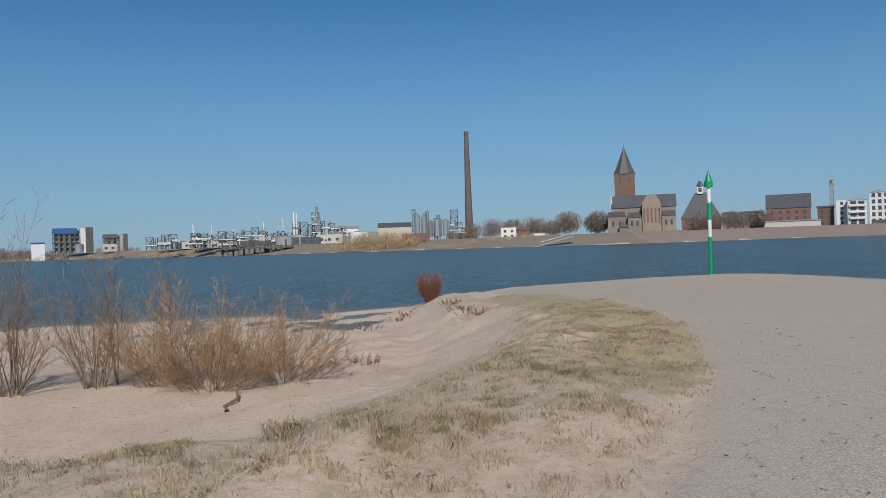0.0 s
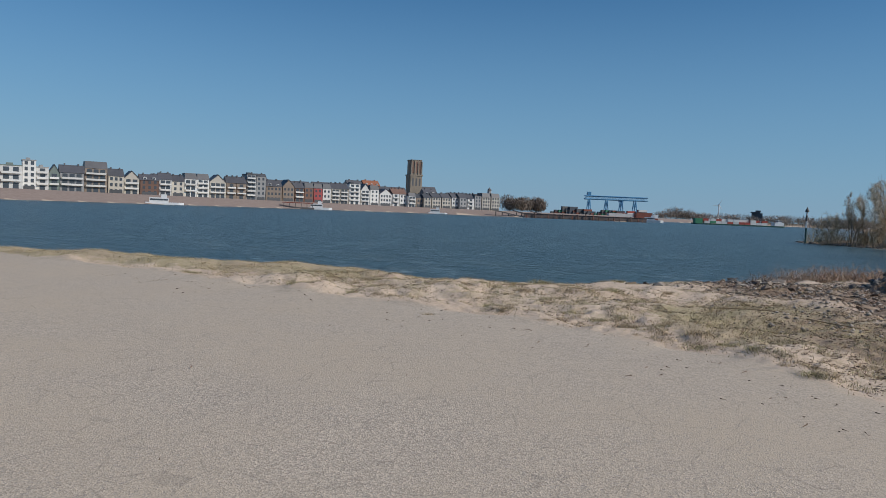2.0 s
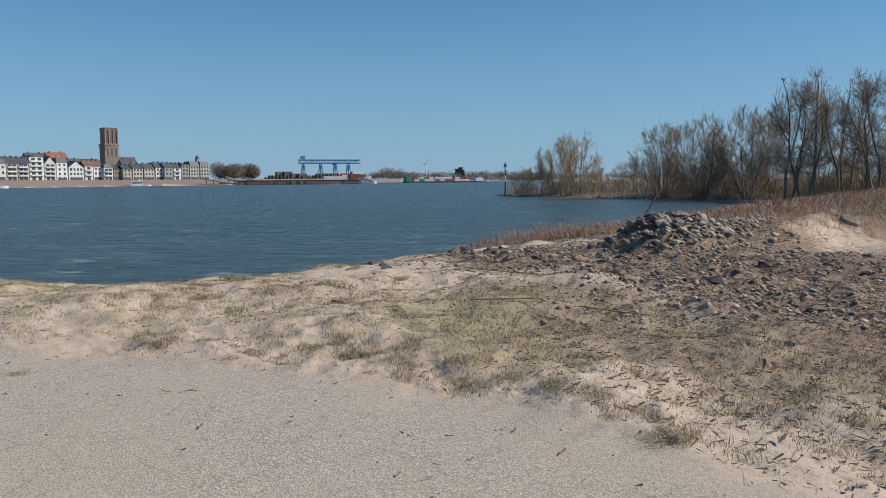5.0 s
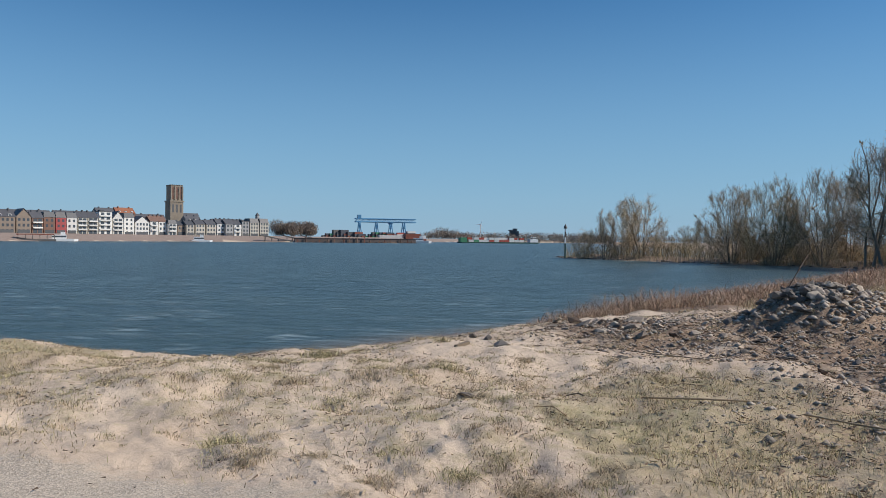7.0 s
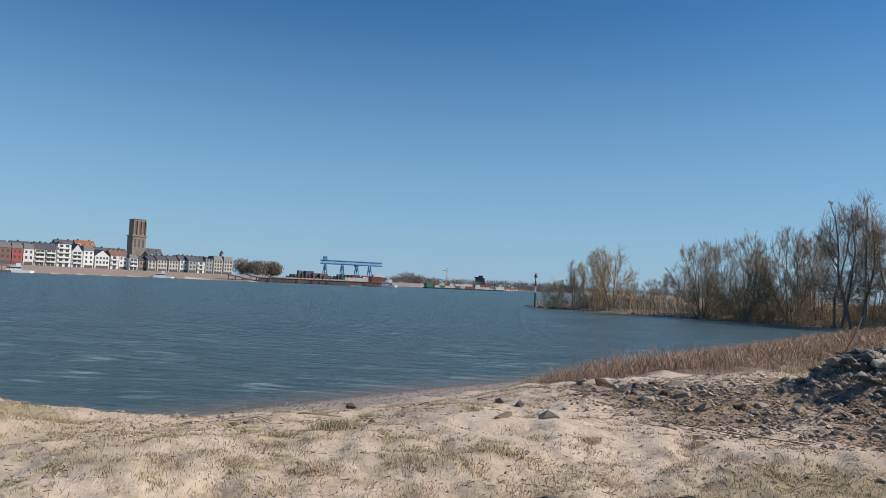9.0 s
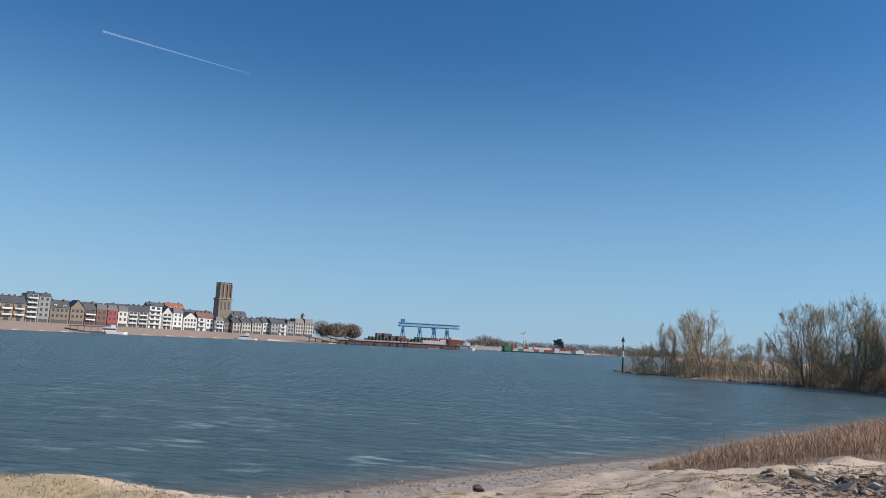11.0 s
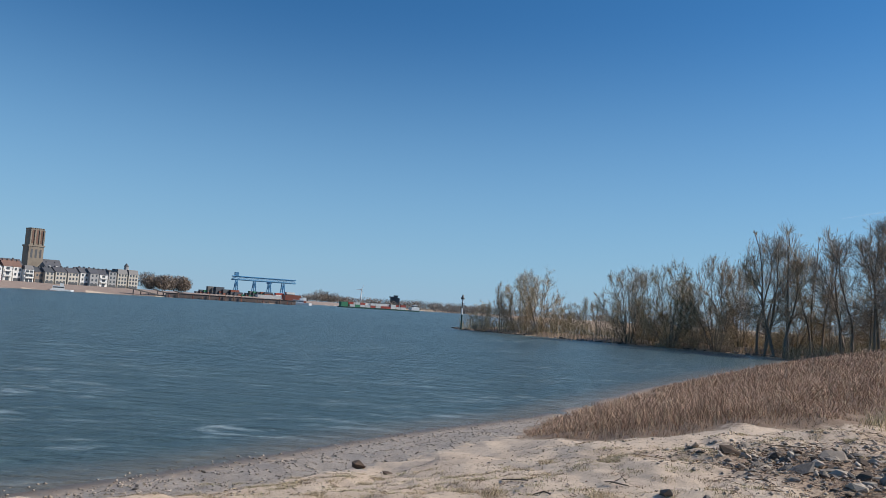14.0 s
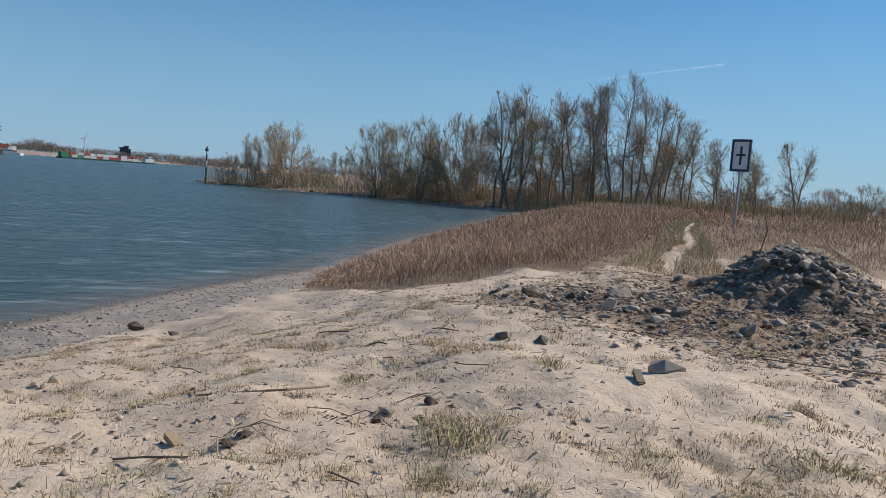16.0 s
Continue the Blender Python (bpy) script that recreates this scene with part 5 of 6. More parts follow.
TOWN = [(-28.45, -29.55, 1.92, "white", "grey", "balcony", "flat"), (-29.7, -30.9, 2.36, "white", "grey", "window", "flat"), (-31.0, -33.25, 2.0, "cream", "slate", "window", "gable"),
        (-33.3, -34.3, 1.95, "cream", "slate", "window", "front"), (-34.3, -35.2, 1.9, "grey", "slate", "balcony", "flat"), (-35.2, -36.15, 1.95, "brick_pale", "slate", "window", "gable"),
        (-36.2, -37.5, 1.78, "white", "copper", "balcony", "flat"), (-37.5, -38.3, 2.18, "white", "grey", "window", "flat"), (-38.3, -39.05, 1.75, "white", "grey", "balcony", "flat"),
        (-39.05, -39.7, 1.95, "copper", "slate", "balcony", "front"), (-39.7, -41.2, 2.0, "grey", "slate", "balcony", "gable"), (-41.2, -42.65, 2.32, "brick_pale", "slate", "balcony", "mansard"),
        (-42.7, -43.7, 1.92, "cream", "slate", "window", "gable"), (-43.7, -44.7, 1.8, "cream", "slate", "balcony", "front"), (-44.75, -46.0, 1.66, "brick", "slate", "window", "gable"),
        (-46.0, -47.7, 1.82, "white", "slate", "balcony", "gable"), (-47.7, -49.4, 1.88, "white", "slate", "balcony", "mansard"), (-49.4, -50.6, 1.86, "cream", "slate", "balcony", "front"),
        (-50.6, -52.0, 1.82, "brick_pale", "slate", "balcony", "gable"), (-52.0, -53.4, 2.05, "grey", "dgrey", "balcony", "flat"), (-53.4, -54.6, 1.68, "brick_pale", "slate", "window", "gable"),
        (-54.6, -55.5, 1.76, "brick_pale", "slate", "window", "front"), (-55.5, -56.9, 1.62, "brick", "slate", "balcony", "gable"), (-56.9, -58.2, 1.58, "redp", "slate", "window", "mansard"),
        (-58.2, -59.5, 1.70, "cream", "slate", "balcony", "gable"), (-59.5, -60.4, 1.72, "white", "dgrey", "balcony", "flat"), (-60.4, -61.8, 1.72, "white", "slate", "balcony", "front"),
        (-61.8, -62.8, 1.42, "white", "slate", "window", "front"), (-62.8, -63.9, 1.5, "white", "brick", "balcony", "gable"), (-64.0, -65.8, 1.22, "white", "slate", "balcony", "mansard"),
        (-65.8, -67.3, 1.28, "cream", "slate", "window", "gable"), (-67.3, -68.5, 1.36, "white", "slate", "window", "gable"), (-68.5, -69.6, 1.3, "white", "slate", "balcony", "gable"),
        (-69.6, -71.0, 1.42, "cream", "slate", "window", "mansard")]
for a, b, el, wall, roof, style, pitch in TOWN:
    r = quay_r((a + b) / 2, 46)
    n = max(1, round(r * math.radians(abs(a - b)) / 8.5))
    for k in range(n):
        u, w = a + (b - a) * k / n, a + (b - a) * (k + 1) / n
        if k == 0 or rng.random() < 0.45:
            house(u, w, el, wall, roof, style, pitch=pitch)
        else:
            house(u, w, el * rng.uniform(0.92, 1.0), rng.choice((wall, "white", "grey", "brick_pale", "cream", "white")), rng.choice((roof, "slate", "dgrey")), rng.choice(("balcony", "window", "window")), pitch=rng.choice(("gable", "mansard", "mansard", "flat", "gable")), accent=rng.choice(("white", "grey", "white", "dgrey")))
# second row of roofs behind the quay
for a, b, el, wall, roof in ((-52.2, -53.5, 2.12, "dgrey", "dgrey"), (-59.4, -60.6, 1.98, "grey", "slate"), (-60.6, -61.9, 2.02, "brick", "tile"), (-45.5, -49.5, 1.72, "grey", "slate"), (-53.5, -56.8, 1.72, "grey", "slate"),
                             (-65.2, -66.2, 1.55, "brick", "slate"), (-36.5, -39.0, 1.7, "grey", "slate"), (-56.8, -59.2, 1.72, "brick", "slate"), (-61.9, -64.0, 1.6, "brick", "slate"), (-67.0, -69.8, 1.35, "grey", "slate")):
    house(a, b, el, wall, roof, "window", off=80, label="house with a steep roof in the row behind the quay")


def church():
    r = 400.0
    ob = thing("church", facing(-15.2, r, 4.3), "old brick riverside church with slate roofs and spire", "church")

    def xx(yaw):
        return r * math.tan(radians(-(yaw + 15.2)))

    def zz(el):
        return el_z(el, r) - 4.3
    t0, t1 = xx(-12.95), xx(-14.45)
    Solid().box(t0, 13, 0, t1, 13 + t1 - t0, zz(4.75)).part("tower", "brick", ob)
    xm, ym = (t0 + t1) / 2, 13 + (t1 - t0) / 2
    sp = Solid()
    hw = (t1 - t0) / 2 + 0.5
    ring = [(xm + hw * math.cos(k * math.pi / 4 + 0.39) * 1.08, ym + hw * math.sin(k * math.pi / 4 + 0.39) * 1.08) for k in range(8)]
    v = [(a, b, zz(4.75)) for a, b in ring] + [(xm + (a - xm) * 0.62, ym + (b - ym) * 0.62, zz(5.5)) for a, b in ring] + [(xm, ym, zz(6.9))]
    sp.raw(v, [(k, (k + 1) % 8, 8 + (k + 1) % 8, 8 + k) for k in range(8)] + [(8 + k, 8 + (k + 1) % 8, 16) for k in range(8)])
    sp.part("spire", "slate", ob)
    Solid().tube((xm, ym, zz(6.85)), (xm, ym, zz(7.15)), 0.12, 0.05, 6).part("spire_cross", "steel_dark", ob)
    for k in (-2.2, 2.2):
        put("belfry_opening", pane_mesh(1.2, 3.4, "dgrey"), ob, pose(xm + k, 13, zz(4.1)))
    n0, n1 = xx(-12.75), xx(-17.35)
    Solid().box(n0, 5, 0, n1, 19, zz(2.1)).part("nave_wall", "brick_pale", ob)
    Solid().gable(n0, 5, n1, 19, zz(2.1), zz(3.05), "x", 0.5).part("nave_roof", "slate", ob)
    g = Solid().raw([(n0 - 0.7, 4.4, zz(2.05)), (n0 - 0.7, 12, zz(3.12)), (n0 - 0.7, 19.6, zz(2.05)), (n0, 4.4, zz(2.05)), (n0, 12, zz(3.12)), (n0, 19.6, zz(2.05))], [(0, 1, 2), (5, 4, 3), (0, 3, 4, 1), (1, 4, 5, 2), (0, 2, 5, 3)])
    g.part("gable_coping", "cream", ob)
    a0, a1 = xx(-14.95), xx(-16.3)
    s = Solid().box(a0, 0, 0, a1, 9, zz(2.35))
    am = (a0 + a1) / 2
    s.raw([(a0, 0, zz(2.35)), (a1, 0, zz(2.35)), (am + 2.2, 0.2, zz(2.95)), (am - 2.2, 0.2, zz(2.95)), (a0, 9, zz(2.35)), (a1, 9, zz(2.35)), (am + 2.2, 9, zz(2.95)), (am - 2.2, 9, zz(2.95))], BOX_F)
    s.part("transept", "brick_pale", ob)
    for k in range(5):
        put("lancet_window", pane_mesh(0.7, 7.5, "brick"), ob, pose(a0 + (k + 0.5) * (a1 - a0) / 5, 0, zz(0.9)))
    for u, w, e in ((-12.45, -13.7, 1.45), (-13.9, -14.9, 1.35), (-16.35, -17.3, 1.4)):
        x0, x1 = xx(u), xx(w)
        Solid().box(x0, 1.2, 0, x1, 5, zz(e)).part("aisle", "brick_pale", ob)
        Solid().raw([(x0 - 0.3, 0.9, zz(e)), (x1 + 0.3, 0.9, zz(e)), (x1 + 0.3, 5, zz(e)), (x0 - 0.3, 5, zz(e)), (x0 + 0.3, 4.4, zz(e + 0.38)), (x1 - 0.3, 4.4, zz(e + 0.38)), (x1 - 0.3, 5, zz(e + 0.38)), (x0 + 0.3, 5, zz(e + 0.38))], BOX_F).part("aisle_roof", "slate", ob)
        for k in (0.3, 0.7):
            put("arched_window", pane_mesh(1.1, 2.6), ob, pose(x0 + k * (x1 - x0), 1.2, zz(0.72)))
    x0 = xx(-13.6)
    Solid().gable(x0 - 2.3, -1.6, x0 + 2.3, 1.2, 0 + zz(0.65), zz(1.15), "y", 0.2).part("porch_roof", "slate", ob)
    Solid().box(x0 - 2.1, -1.4, 0, x0 + 2.1, 1.2, zz(0.65)).part("porch", "brick_pale", ob)
    Solid().box(xx(-11.9), -8, -1.5, xx(-17.6), -7.2, 1.1).part("churchyard_wall", "brick_pale", ob)


church()


def old_tower():
    r = 812.0
    ob = thing("church_tower", facing(-64.57, r, 5.5, 22), "massive square medieval church tower of dark tuff stone", "tower")
    w = r * math.tan(radians(0.87)) / 2

    def zz(el):
        return el_z(el, r) - 5.5
    Solid().box(-w * 1.08, 0, 0, w * 1.08, 2.2 * w, zz(2.55)).part("lower_storey", "tuff", ob)
    Solid().box(-w * 1.2, -0.5, zz(2.5), w * 1.2, 2.2 * w + 0.5, zz(2.6)).part("cornice", "tuff", ob)
    Solid().box(-w * 0.95, 0.5, zz(2.6), w * 0.95, 2.1 * w, zz(3.66)).part("upper_storey", "tuff", ob)
    cr = Solid()
    for k in range(7):
        cr.box(-w + k * 2 * w / 6.6, 0.3, zz(3.66), -w + (k * 2 + 1) * w / 6.6, 2.1 * w, zz(3.72))
    cr.part("battlement", "tuff", ob)
    for u in (-0.95, -0.33, 0.33, 0.95):
        Solid().box(u * w - 0.55, -0.35, zz(2.6), u * w + 0.55, 0.6, zz(3.6)).part("buttress", "tuff", ob)
    for u in (-0.64, 0.0, 0.64):
        put("blind_arch", pane_mesh(1.7, 12.5, "brick"), ob, pose(u * w, 0.5, zz(2.7)))
        put("blind_arch", pane_mesh(1.8, 8.0, "dgrey"), ob, pose(u * w, 0, zz(1.75)))
    Solid().box(w * 0.9, 2, 0, w * 4.2, 18, zz(1.2)).part("nave", "tuff", ob)
    Solid().gable(w * 0.9, 2, w * 4.2, 18, zz(1.2), zz(1.75), "x").part("nave_roof", "slate", ob)


old_tower()


def simple(name, yaw0, yaw1, r, el0, el1, wall, label, category, roof=None, roof_el=None, along="x", depth=14, panes=0):
    """A plain building by bearings, with an optional pitched roof and rows of windows."""
    mid = (yaw0 + yaw1) / 2
    w = r * math.tan(radians(abs(yaw0 - yaw1) / 2))
    x, y, _ = polar(mid, r)
    base = min(el_z(el0, r), gz(x, y)) - 0.3
    ob = thing(name, facing(mid, r, base), label, category)
    top = el_z(el1, r) - base
    Solid().box(-w, 0, 0, w, depth, top).part("wall", wall, ob)
    if roof:
        rt = el_z(roof_el, r) - base
        (Solid().hip(-w, 0, w, depth, top, rt, w * 0.75) if along == "hip" else Solid().gable(-w, 0, w, depth, top, rt, along)).part("roof", roof, ob)
    if panes:
        fh = (top - 0.8) / panes
        windows(ob, -w * 0.92, w * 0.92, 0, [0.9 + k * fh for k in range(panes)], 3.4, 1.3, min(1.6, fh * 0.55))
    return ob, base, w


ob, base, w = simple("chapel", -17.7, -20.4, 440, 0.2, 1.1, "brick", "brick chapel with broad hipped slate roof and white lantern", "chapel", "slate", 3.0, "hip", 20)
Solid().box(-1.6, 8.5, el_z(2.9, 440) - base, 1.6, 11.5, el_z(3.45, 440) - base).part("lantern", "white", ob)
Solid().box(-0.9, 8.3, el_z(3.05, 440) - base, 0.9, 8.5, el_z(3.35, 440) - base).part("lantern_opening", "dgrey", ob)
Solid().tube((0, 10, el_z(3.45, 440) - base), (0, 10, el_z(3.85, 440) - base), 2.2, 0.6, 8).part("lantern_dome", "slate", ob)
simple("brick_hall", -23.4, -26.2, 430, 0.3, 1.55, "brick", "long brick hall with steep dark roof", "hall", "slate", 2.55, "x", 16, 3)
simple("pale_shed", -23.3, -26.8, 405, 0.2, 0.62, "cream", "low cream river shed on the quay", "shed", "grey", 0.7)
simple("brick_building", -26.6, -27.6, 425, 0.2, 1.45, "brick", "brick building with large openings", "building", "slate", 1.6, "x", 14, 3)
simple("office_block", -27.75, -28.4, 420, 0.2, 1.9, "white", "white office block with dark window bands", "office", panes=5)
simple("white_house", -4.45, -5.6, 395, 0.1, 0.94, "white", "white riverside house with dark windows", "house", panes=2, depth=10)
simple("brick_house", -5.65, -6.6, 398, 0.1, 0.72, "brick", "low brick house beside the white house", "house", "brick", 0.95)
simple("white_van_shed", -6.9, -7.8, 405, 0.1, 0.42, "white", "small white shed on the bank", "shed")
simple("brick_gatehouse", 3.1, 1.0, 400, -0.1, 0.75, "brick", "low brick gatehouse with white doors", "building", panes=1)
simple("warehouse", 4.9, 2.4, 450, 0.1, 1.3, "cream", "warehouse with dark overhanging roof", "warehouse", "dgrey", 1.65)
simple("storage_hall", 8.2, 6.4, 520, 0.4, 1.3, "white", "white storage hall of the chemical works", "hall", "grey", 1.5)
simple("parish_row", -20.5, -23.2, 455, 0.2, 1.0, "brick_pale", "row of low brick houses behind trees", "houses", "slate", 1.45, "x", 12, 2)


def chimney():
    r = 470.0
    ob = thing("factory_chimney", facing(-2.05, r, 5.0), "tall tapering old brick factory chimney", "chimney")
    z = el_z(8.27, r) - 5.0
    Solid().tube((0, 0, 4), (0, 0, z), 2.55, 1.3, 16).part("shaft", "brick_dark", ob)
    Solid().tube((0, 0, z - 2.0), (0, 0, z + 0.4), 1.42, 1.46, 16).part("rim", "brick_dark", ob)
    for k in range(6):
        Solid().tube((0, 0, 10 + k * 9), (0, 0, 10.5 + k * 9), 2.48 - 0.19 * k, 2.48 - 0.19 * k, 16).part("iron_band", "steel_dark", ob)
    Solid().box(-5, -4, 0, 5, 5, 7).box(-8, -2, 0, -5, 4, 4).part("base", "brick", ob)


chimney()


def lattice(s, x, y, z0, z1, w, bay, r=0.22):
    """A braced steel frame tower."""
    c = [(x - w, y - w), (x + w, y - w), (x + w, y + w), (x - w, y + w)]
    for a, b in c:
        s.tube((a, b, z0), (a, b, z1), r, r, 4)
    n = max(1, int((z1 - z0) / bay))
    for k in range(n):
        a, b = z0 + (z1 - z0) * k / n, z0 + (z1 - z0) * (k + 1) / n
        s.box(x - w, y - w, b - 0.25, x + w, y + w, b)
        for i in range(4):
            p, q = c[i], c[(i + 1) % 4]
            s.tube((*p, a), (*q, b), r * 0.7, r * 0.7, 4)
    return s


def process_unit(yaw, r, el, w, kind, seed, label):
    g = random.Random(seed)
    ob = thing("process_unit", facing(yaw, r, 5.3), label, "plant unit", "units of the chemical works")
    z = el_z(el, r) - 5.3
    if kind == "frame":
        s = Solid()
        for k in range(max(1, int(w / 5))):
            lattice(s, -w / 2 + 2.5 + 5 * k, 3, 0, z * g.uniform(0.65, 1.0), 2.2, 4)
        s.part("steel_frame", "steel_dark", ob)
        for k in range(int(w / 3) + 1):
            x = g.uniform(-w / 2, w / 2)
            Solid().tube((x, 1.5, 0), (x, 1.5, z * g.uniform(0.35, 0.9)), g.uniform(0.5, 1.2), g.uniform(0.5, 1.0), 10).part("column", "steel", ob)
        for k in range(3):
            zz = z * g.uniform(0.2, 0.6)
            Solid().tube((-w / 2, 0.4, zz), (w / 2, 0.4, zz), 0.35, 0.35, 8).part("pipe", "steel", ob)
    elif kind == "tank":
        Solid().tube((0, 0, 0), (0, 0, z * 0.9), w / 2, w / 2, 18).part("shell", g.choice(("steel", "grey", "signwhite")), ob)
        Solid().tube((0, 0, z * 0.9), (0, 0, z), w / 2, w * 0.08, 18).part("roof", "steel", ob)
    elif kind == "silo":
        for k in range(int(w / 4)):
            h = z * g.uniform(0.6, 1.0)
            x = -w / 2 + 2 + 4 * k
            Solid().tube((x, g.uniform(-2, 2), 2), (x, 0, h), 1.7, 1.7, 12).tube((x, 0, h), (x, 0, h + 1.2), 1.7, 0.4, 12).part("silo", "steel", ob)
        s = Solid()
        lattice(s, -w / 2, 2, 0, z, 1.0, 3, 0.15)
        lattice(s, w / 4, 2, 0, z * 0.85, 1.0, 3, 0.15)
        s.part("ladder_tower", "steel_dark", ob)
    elif kind == "stack":
        w = min(w, 1.4)
        Solid().tube((0, 0, 0), (0, 0, z), w / 2, w / 2.6, 12).part("stack", "signwhite", ob)
        Solid().tube((0, 0, z * 0.5), (0, 0, z * 0.53), w * 0.8, w * 0.8, 12).part("platform", "steel_dark", ob)
    else:
        Solid().box(-w / 2, 0, 0, w / 2, 8, z).part("building", g.choice(("grey", "cream", "dgrey", "white")), ob)
        windows(ob, -w * 0.45, w * 0.45, 0, [z * 0.3], 4, 2.0, z * 0.3)
    return ob


UNITS = [(14.2, 520, 1.75, 22, "frame"), (12.4, 520, 1.45, 16, "frame"), (10.3, 505, 2.1, 18, "frame"), (9.55, 500, 3.7, 6, "frame"), (9.0, 505, 2.4, 8, "frame"), (8.3, 510, 2.1, 7, "frame"), (7.6, 515, 2.0, 9, "frame"),
         (11.2, 490, 2.65, 1.6, "stack"), (11.0, 492, 2.6, 1.3, "stack"), (18.4, 560, 1.9, 1.2, "stack"), (17.1, 560, 1.8, 1.1, "stack"), (15.6, 540, 1.5, 1.0, "stack"), (12.0, 540, 2.2, 1.0, "stack"), (13.4, 530, 2.0, 1.0, "stack"),
         (1.6, 455, 2.6, 9, "silo"), (0.6, 458, 2.45, 9, "silo"), (-0.1, 460, 1.85, 10, "silo"), (-0.9, 465, 2.5, 5, "frame"), (-1.3, 460, 1.9, 6, "frame"),
         (19.6, 560, 0.75, 13, "block"), (18.6, 555, 0.7, 12, "block"), (20.6, 570, 0.75, 9, "tank"), (16.2, 545, 0.9, 11, "tank"), (15.0, 540, 0.8, 13, "tank"), (17.6, 550, 0.85, 9, "tank"), (13.0, 500, 0.85, 14, "block"),
         (11.9, 480, 0.9, 12, "tank"), (10.8, 475, 1.0, 10, "tank"), (8.6, 470, 0.9, 16, "block"), (6.3, 470, 1.1, 12, "tank"), (24.0, 585, 0.7, 10, "block"), (25.9, 600, 0.8, 6, "tank"), (5.3, 470, 1.0, 9, "tank"), (16.8, 520, 0.55, 30, "block"), (14.3, 495, 0.6, 26, "block"), (9.9, 470, 0.75, 24, "block")]
for k in range(26):
    UNITS.append((7.0 + 14.5 * rng.random(), 480 + 60 * rng.random(), 0.75 + 0.8 * rng.random(), 4 + 9 * rng.random(), "frame" if k % 3 else "stack" if k % 2 else "frame"))
for i, (yaw, r, el, w, kind) in enumerate(UNITS):
    word = {"frame": "steel framed process unit with columns and pipes", "stack": "slim pale steel exhaust stack", "silo": "cluster of pale steel silos with ladder tower", "tank": "round white storage tank", "block": "low white works building"}[kind]
    process_unit(yaw, r, el, w, kind, 200 + i, word)


def tall_works(yaw0, yaw1, r, el, mats, label):
    mid = (yaw0 + yaw1) / 2
    w = r * math.tan(radians(abs(yaw0 - yaw1) / 2))
    ob = thing("works_building", facing(mid, r, 5.5), label, "factory")
    z = el_z(el, r) - 5.5
    s = Solid()
    for k in range(5):
        s.box(-w, 0, z * k / 5, w * 0.35, 12, z * k / 5 + 0.7)
    for k in range(6):
        x = -w + k * (1.35 * w) / 5
        s.box(x - 0.35, -0.2, 0, x + 0.35, 0.5, z * 0.95)
    s.part("open_frame", "steel_dark", ob)
    Solid().box(-w + 1, 3, 0, w * 0.3, 11.5, z * 0.9).part("core", "grey", ob)
    Solid().box(-w, -0.4, z * 0.76, w * 0.2, 11, z * 0.98).part("cladding", mats[0], ob)
    Solid().box(w * 0.36, -0.5, 0, w * 0.62, 11, z * 0.96).part("stair_tower", mats[1], ob)
    Solid().box(w * 0.62, -0.2, 0, w, 12, z).part("side_wing", "dgrey", ob)
    for k in range(3):
        Solid().tube((-w * 0.7 + k * 4, 1.2, 1), (-w * 0.7 + k * 4, 1.2, z * 0.7), 1.1, 1.1, 10).part("vessel", "steel", ob)


tall_works(27.5, 25.0, 690, 1.9, ("blue", "signwhite"), "open works building with blue cladding and white stair tower")
tall_works(24.4, 22.8, 660, 1.4, ("dgrey", "grey"), "dark open steel works building")
simple("pump_house", 28.8, 28.0, 700, 0.2, 0.85, "signwhite", "small white works building with blue roof edge", "building", "blue", 0.95)

# jetty with dolphins in front of the works
jetty = thing("jetty", facing(14.0, 447, 0.0), "dark wooden ship jetty with piles and gangway", "jetty")
for k in range(14):
    x = -19 + 3 * k
    Solid().tube((x, -3 if k % 2 else 2, -2), (x, -3 if k % 2 else 2, 5.5 if k % 3 else 8.5), 0.5, 0.5, 8).part("pile", "steel_dark", jetty)
Solid().box(-20, -4, 3.6, 21, 3, 4.4).part("deck", "steel_dark", jetty)
for k in range(3):
    s = Solid()
    lattice(s, -12 + 9 * k, 0, 4.4, 11 + 2 * (k == 2), 0.8, 2, 0.15)
    s.part("loading_arm", "steel_dark", jetty)
Solid().box(4, 3, 3.8, 7, 26, 4.4).part("gangway", "steel", jetty)

ramp_ob = thing("landing_ramp", facing(-8.9, 344, 0.0), "pale metal landing ramp on the bank", "ramp")
Solid().raw([(-9, 0, 0.3), (6, 0, 4.0), (6, 4, 4.0), (-9, 4, 0.3), (-9, 0, 0.9), (6, 0, 4.6), (6, 4, 4.6), (-9, 4, 0.9)], BOX_F).part("ramp", "steel", ramp_ob)
Solid().raw([(-9, 0, 1.9), (6, 0, 5.6), (6, 0.15, 5.6), (-9, 0.15, 1.9), (-9, 0, 2.1), (6, 0, 5.8), (6, 0.15, 5.8), (-9, 0.15, 2.1)], BOX_F).part("handrail", "signwhite", ramp_ob)

crane = thing("tower_crane", facing(-27.5, 470, 5.0), "orange building site tower crane", "crane")
s = Solid()
lattice(s, 0, 0, 0, el_z(3.3, 470) - 5, 0.9, 2.5, 0.13)
s.part("mast", "orange", crane)
zc = el_z(3.2, 470) - 5
s = Solid().tube((0, -14, zc), (0, 6, zc), 0.3, 0.3, 4).tube((0, -14, zc + 0.3), (0, 0, zc + 1.6), 0.1, 0.1, 4).tube((0, 6, zc), (0, 0, zc + 1.6), 0.1, 0.1, 4)
s.part("jib", "orange", crane)
Solid().box(-0.6, 4, zc - 1.4, 0.6, 6.4, zc).part("counterweight", "grey", crane)

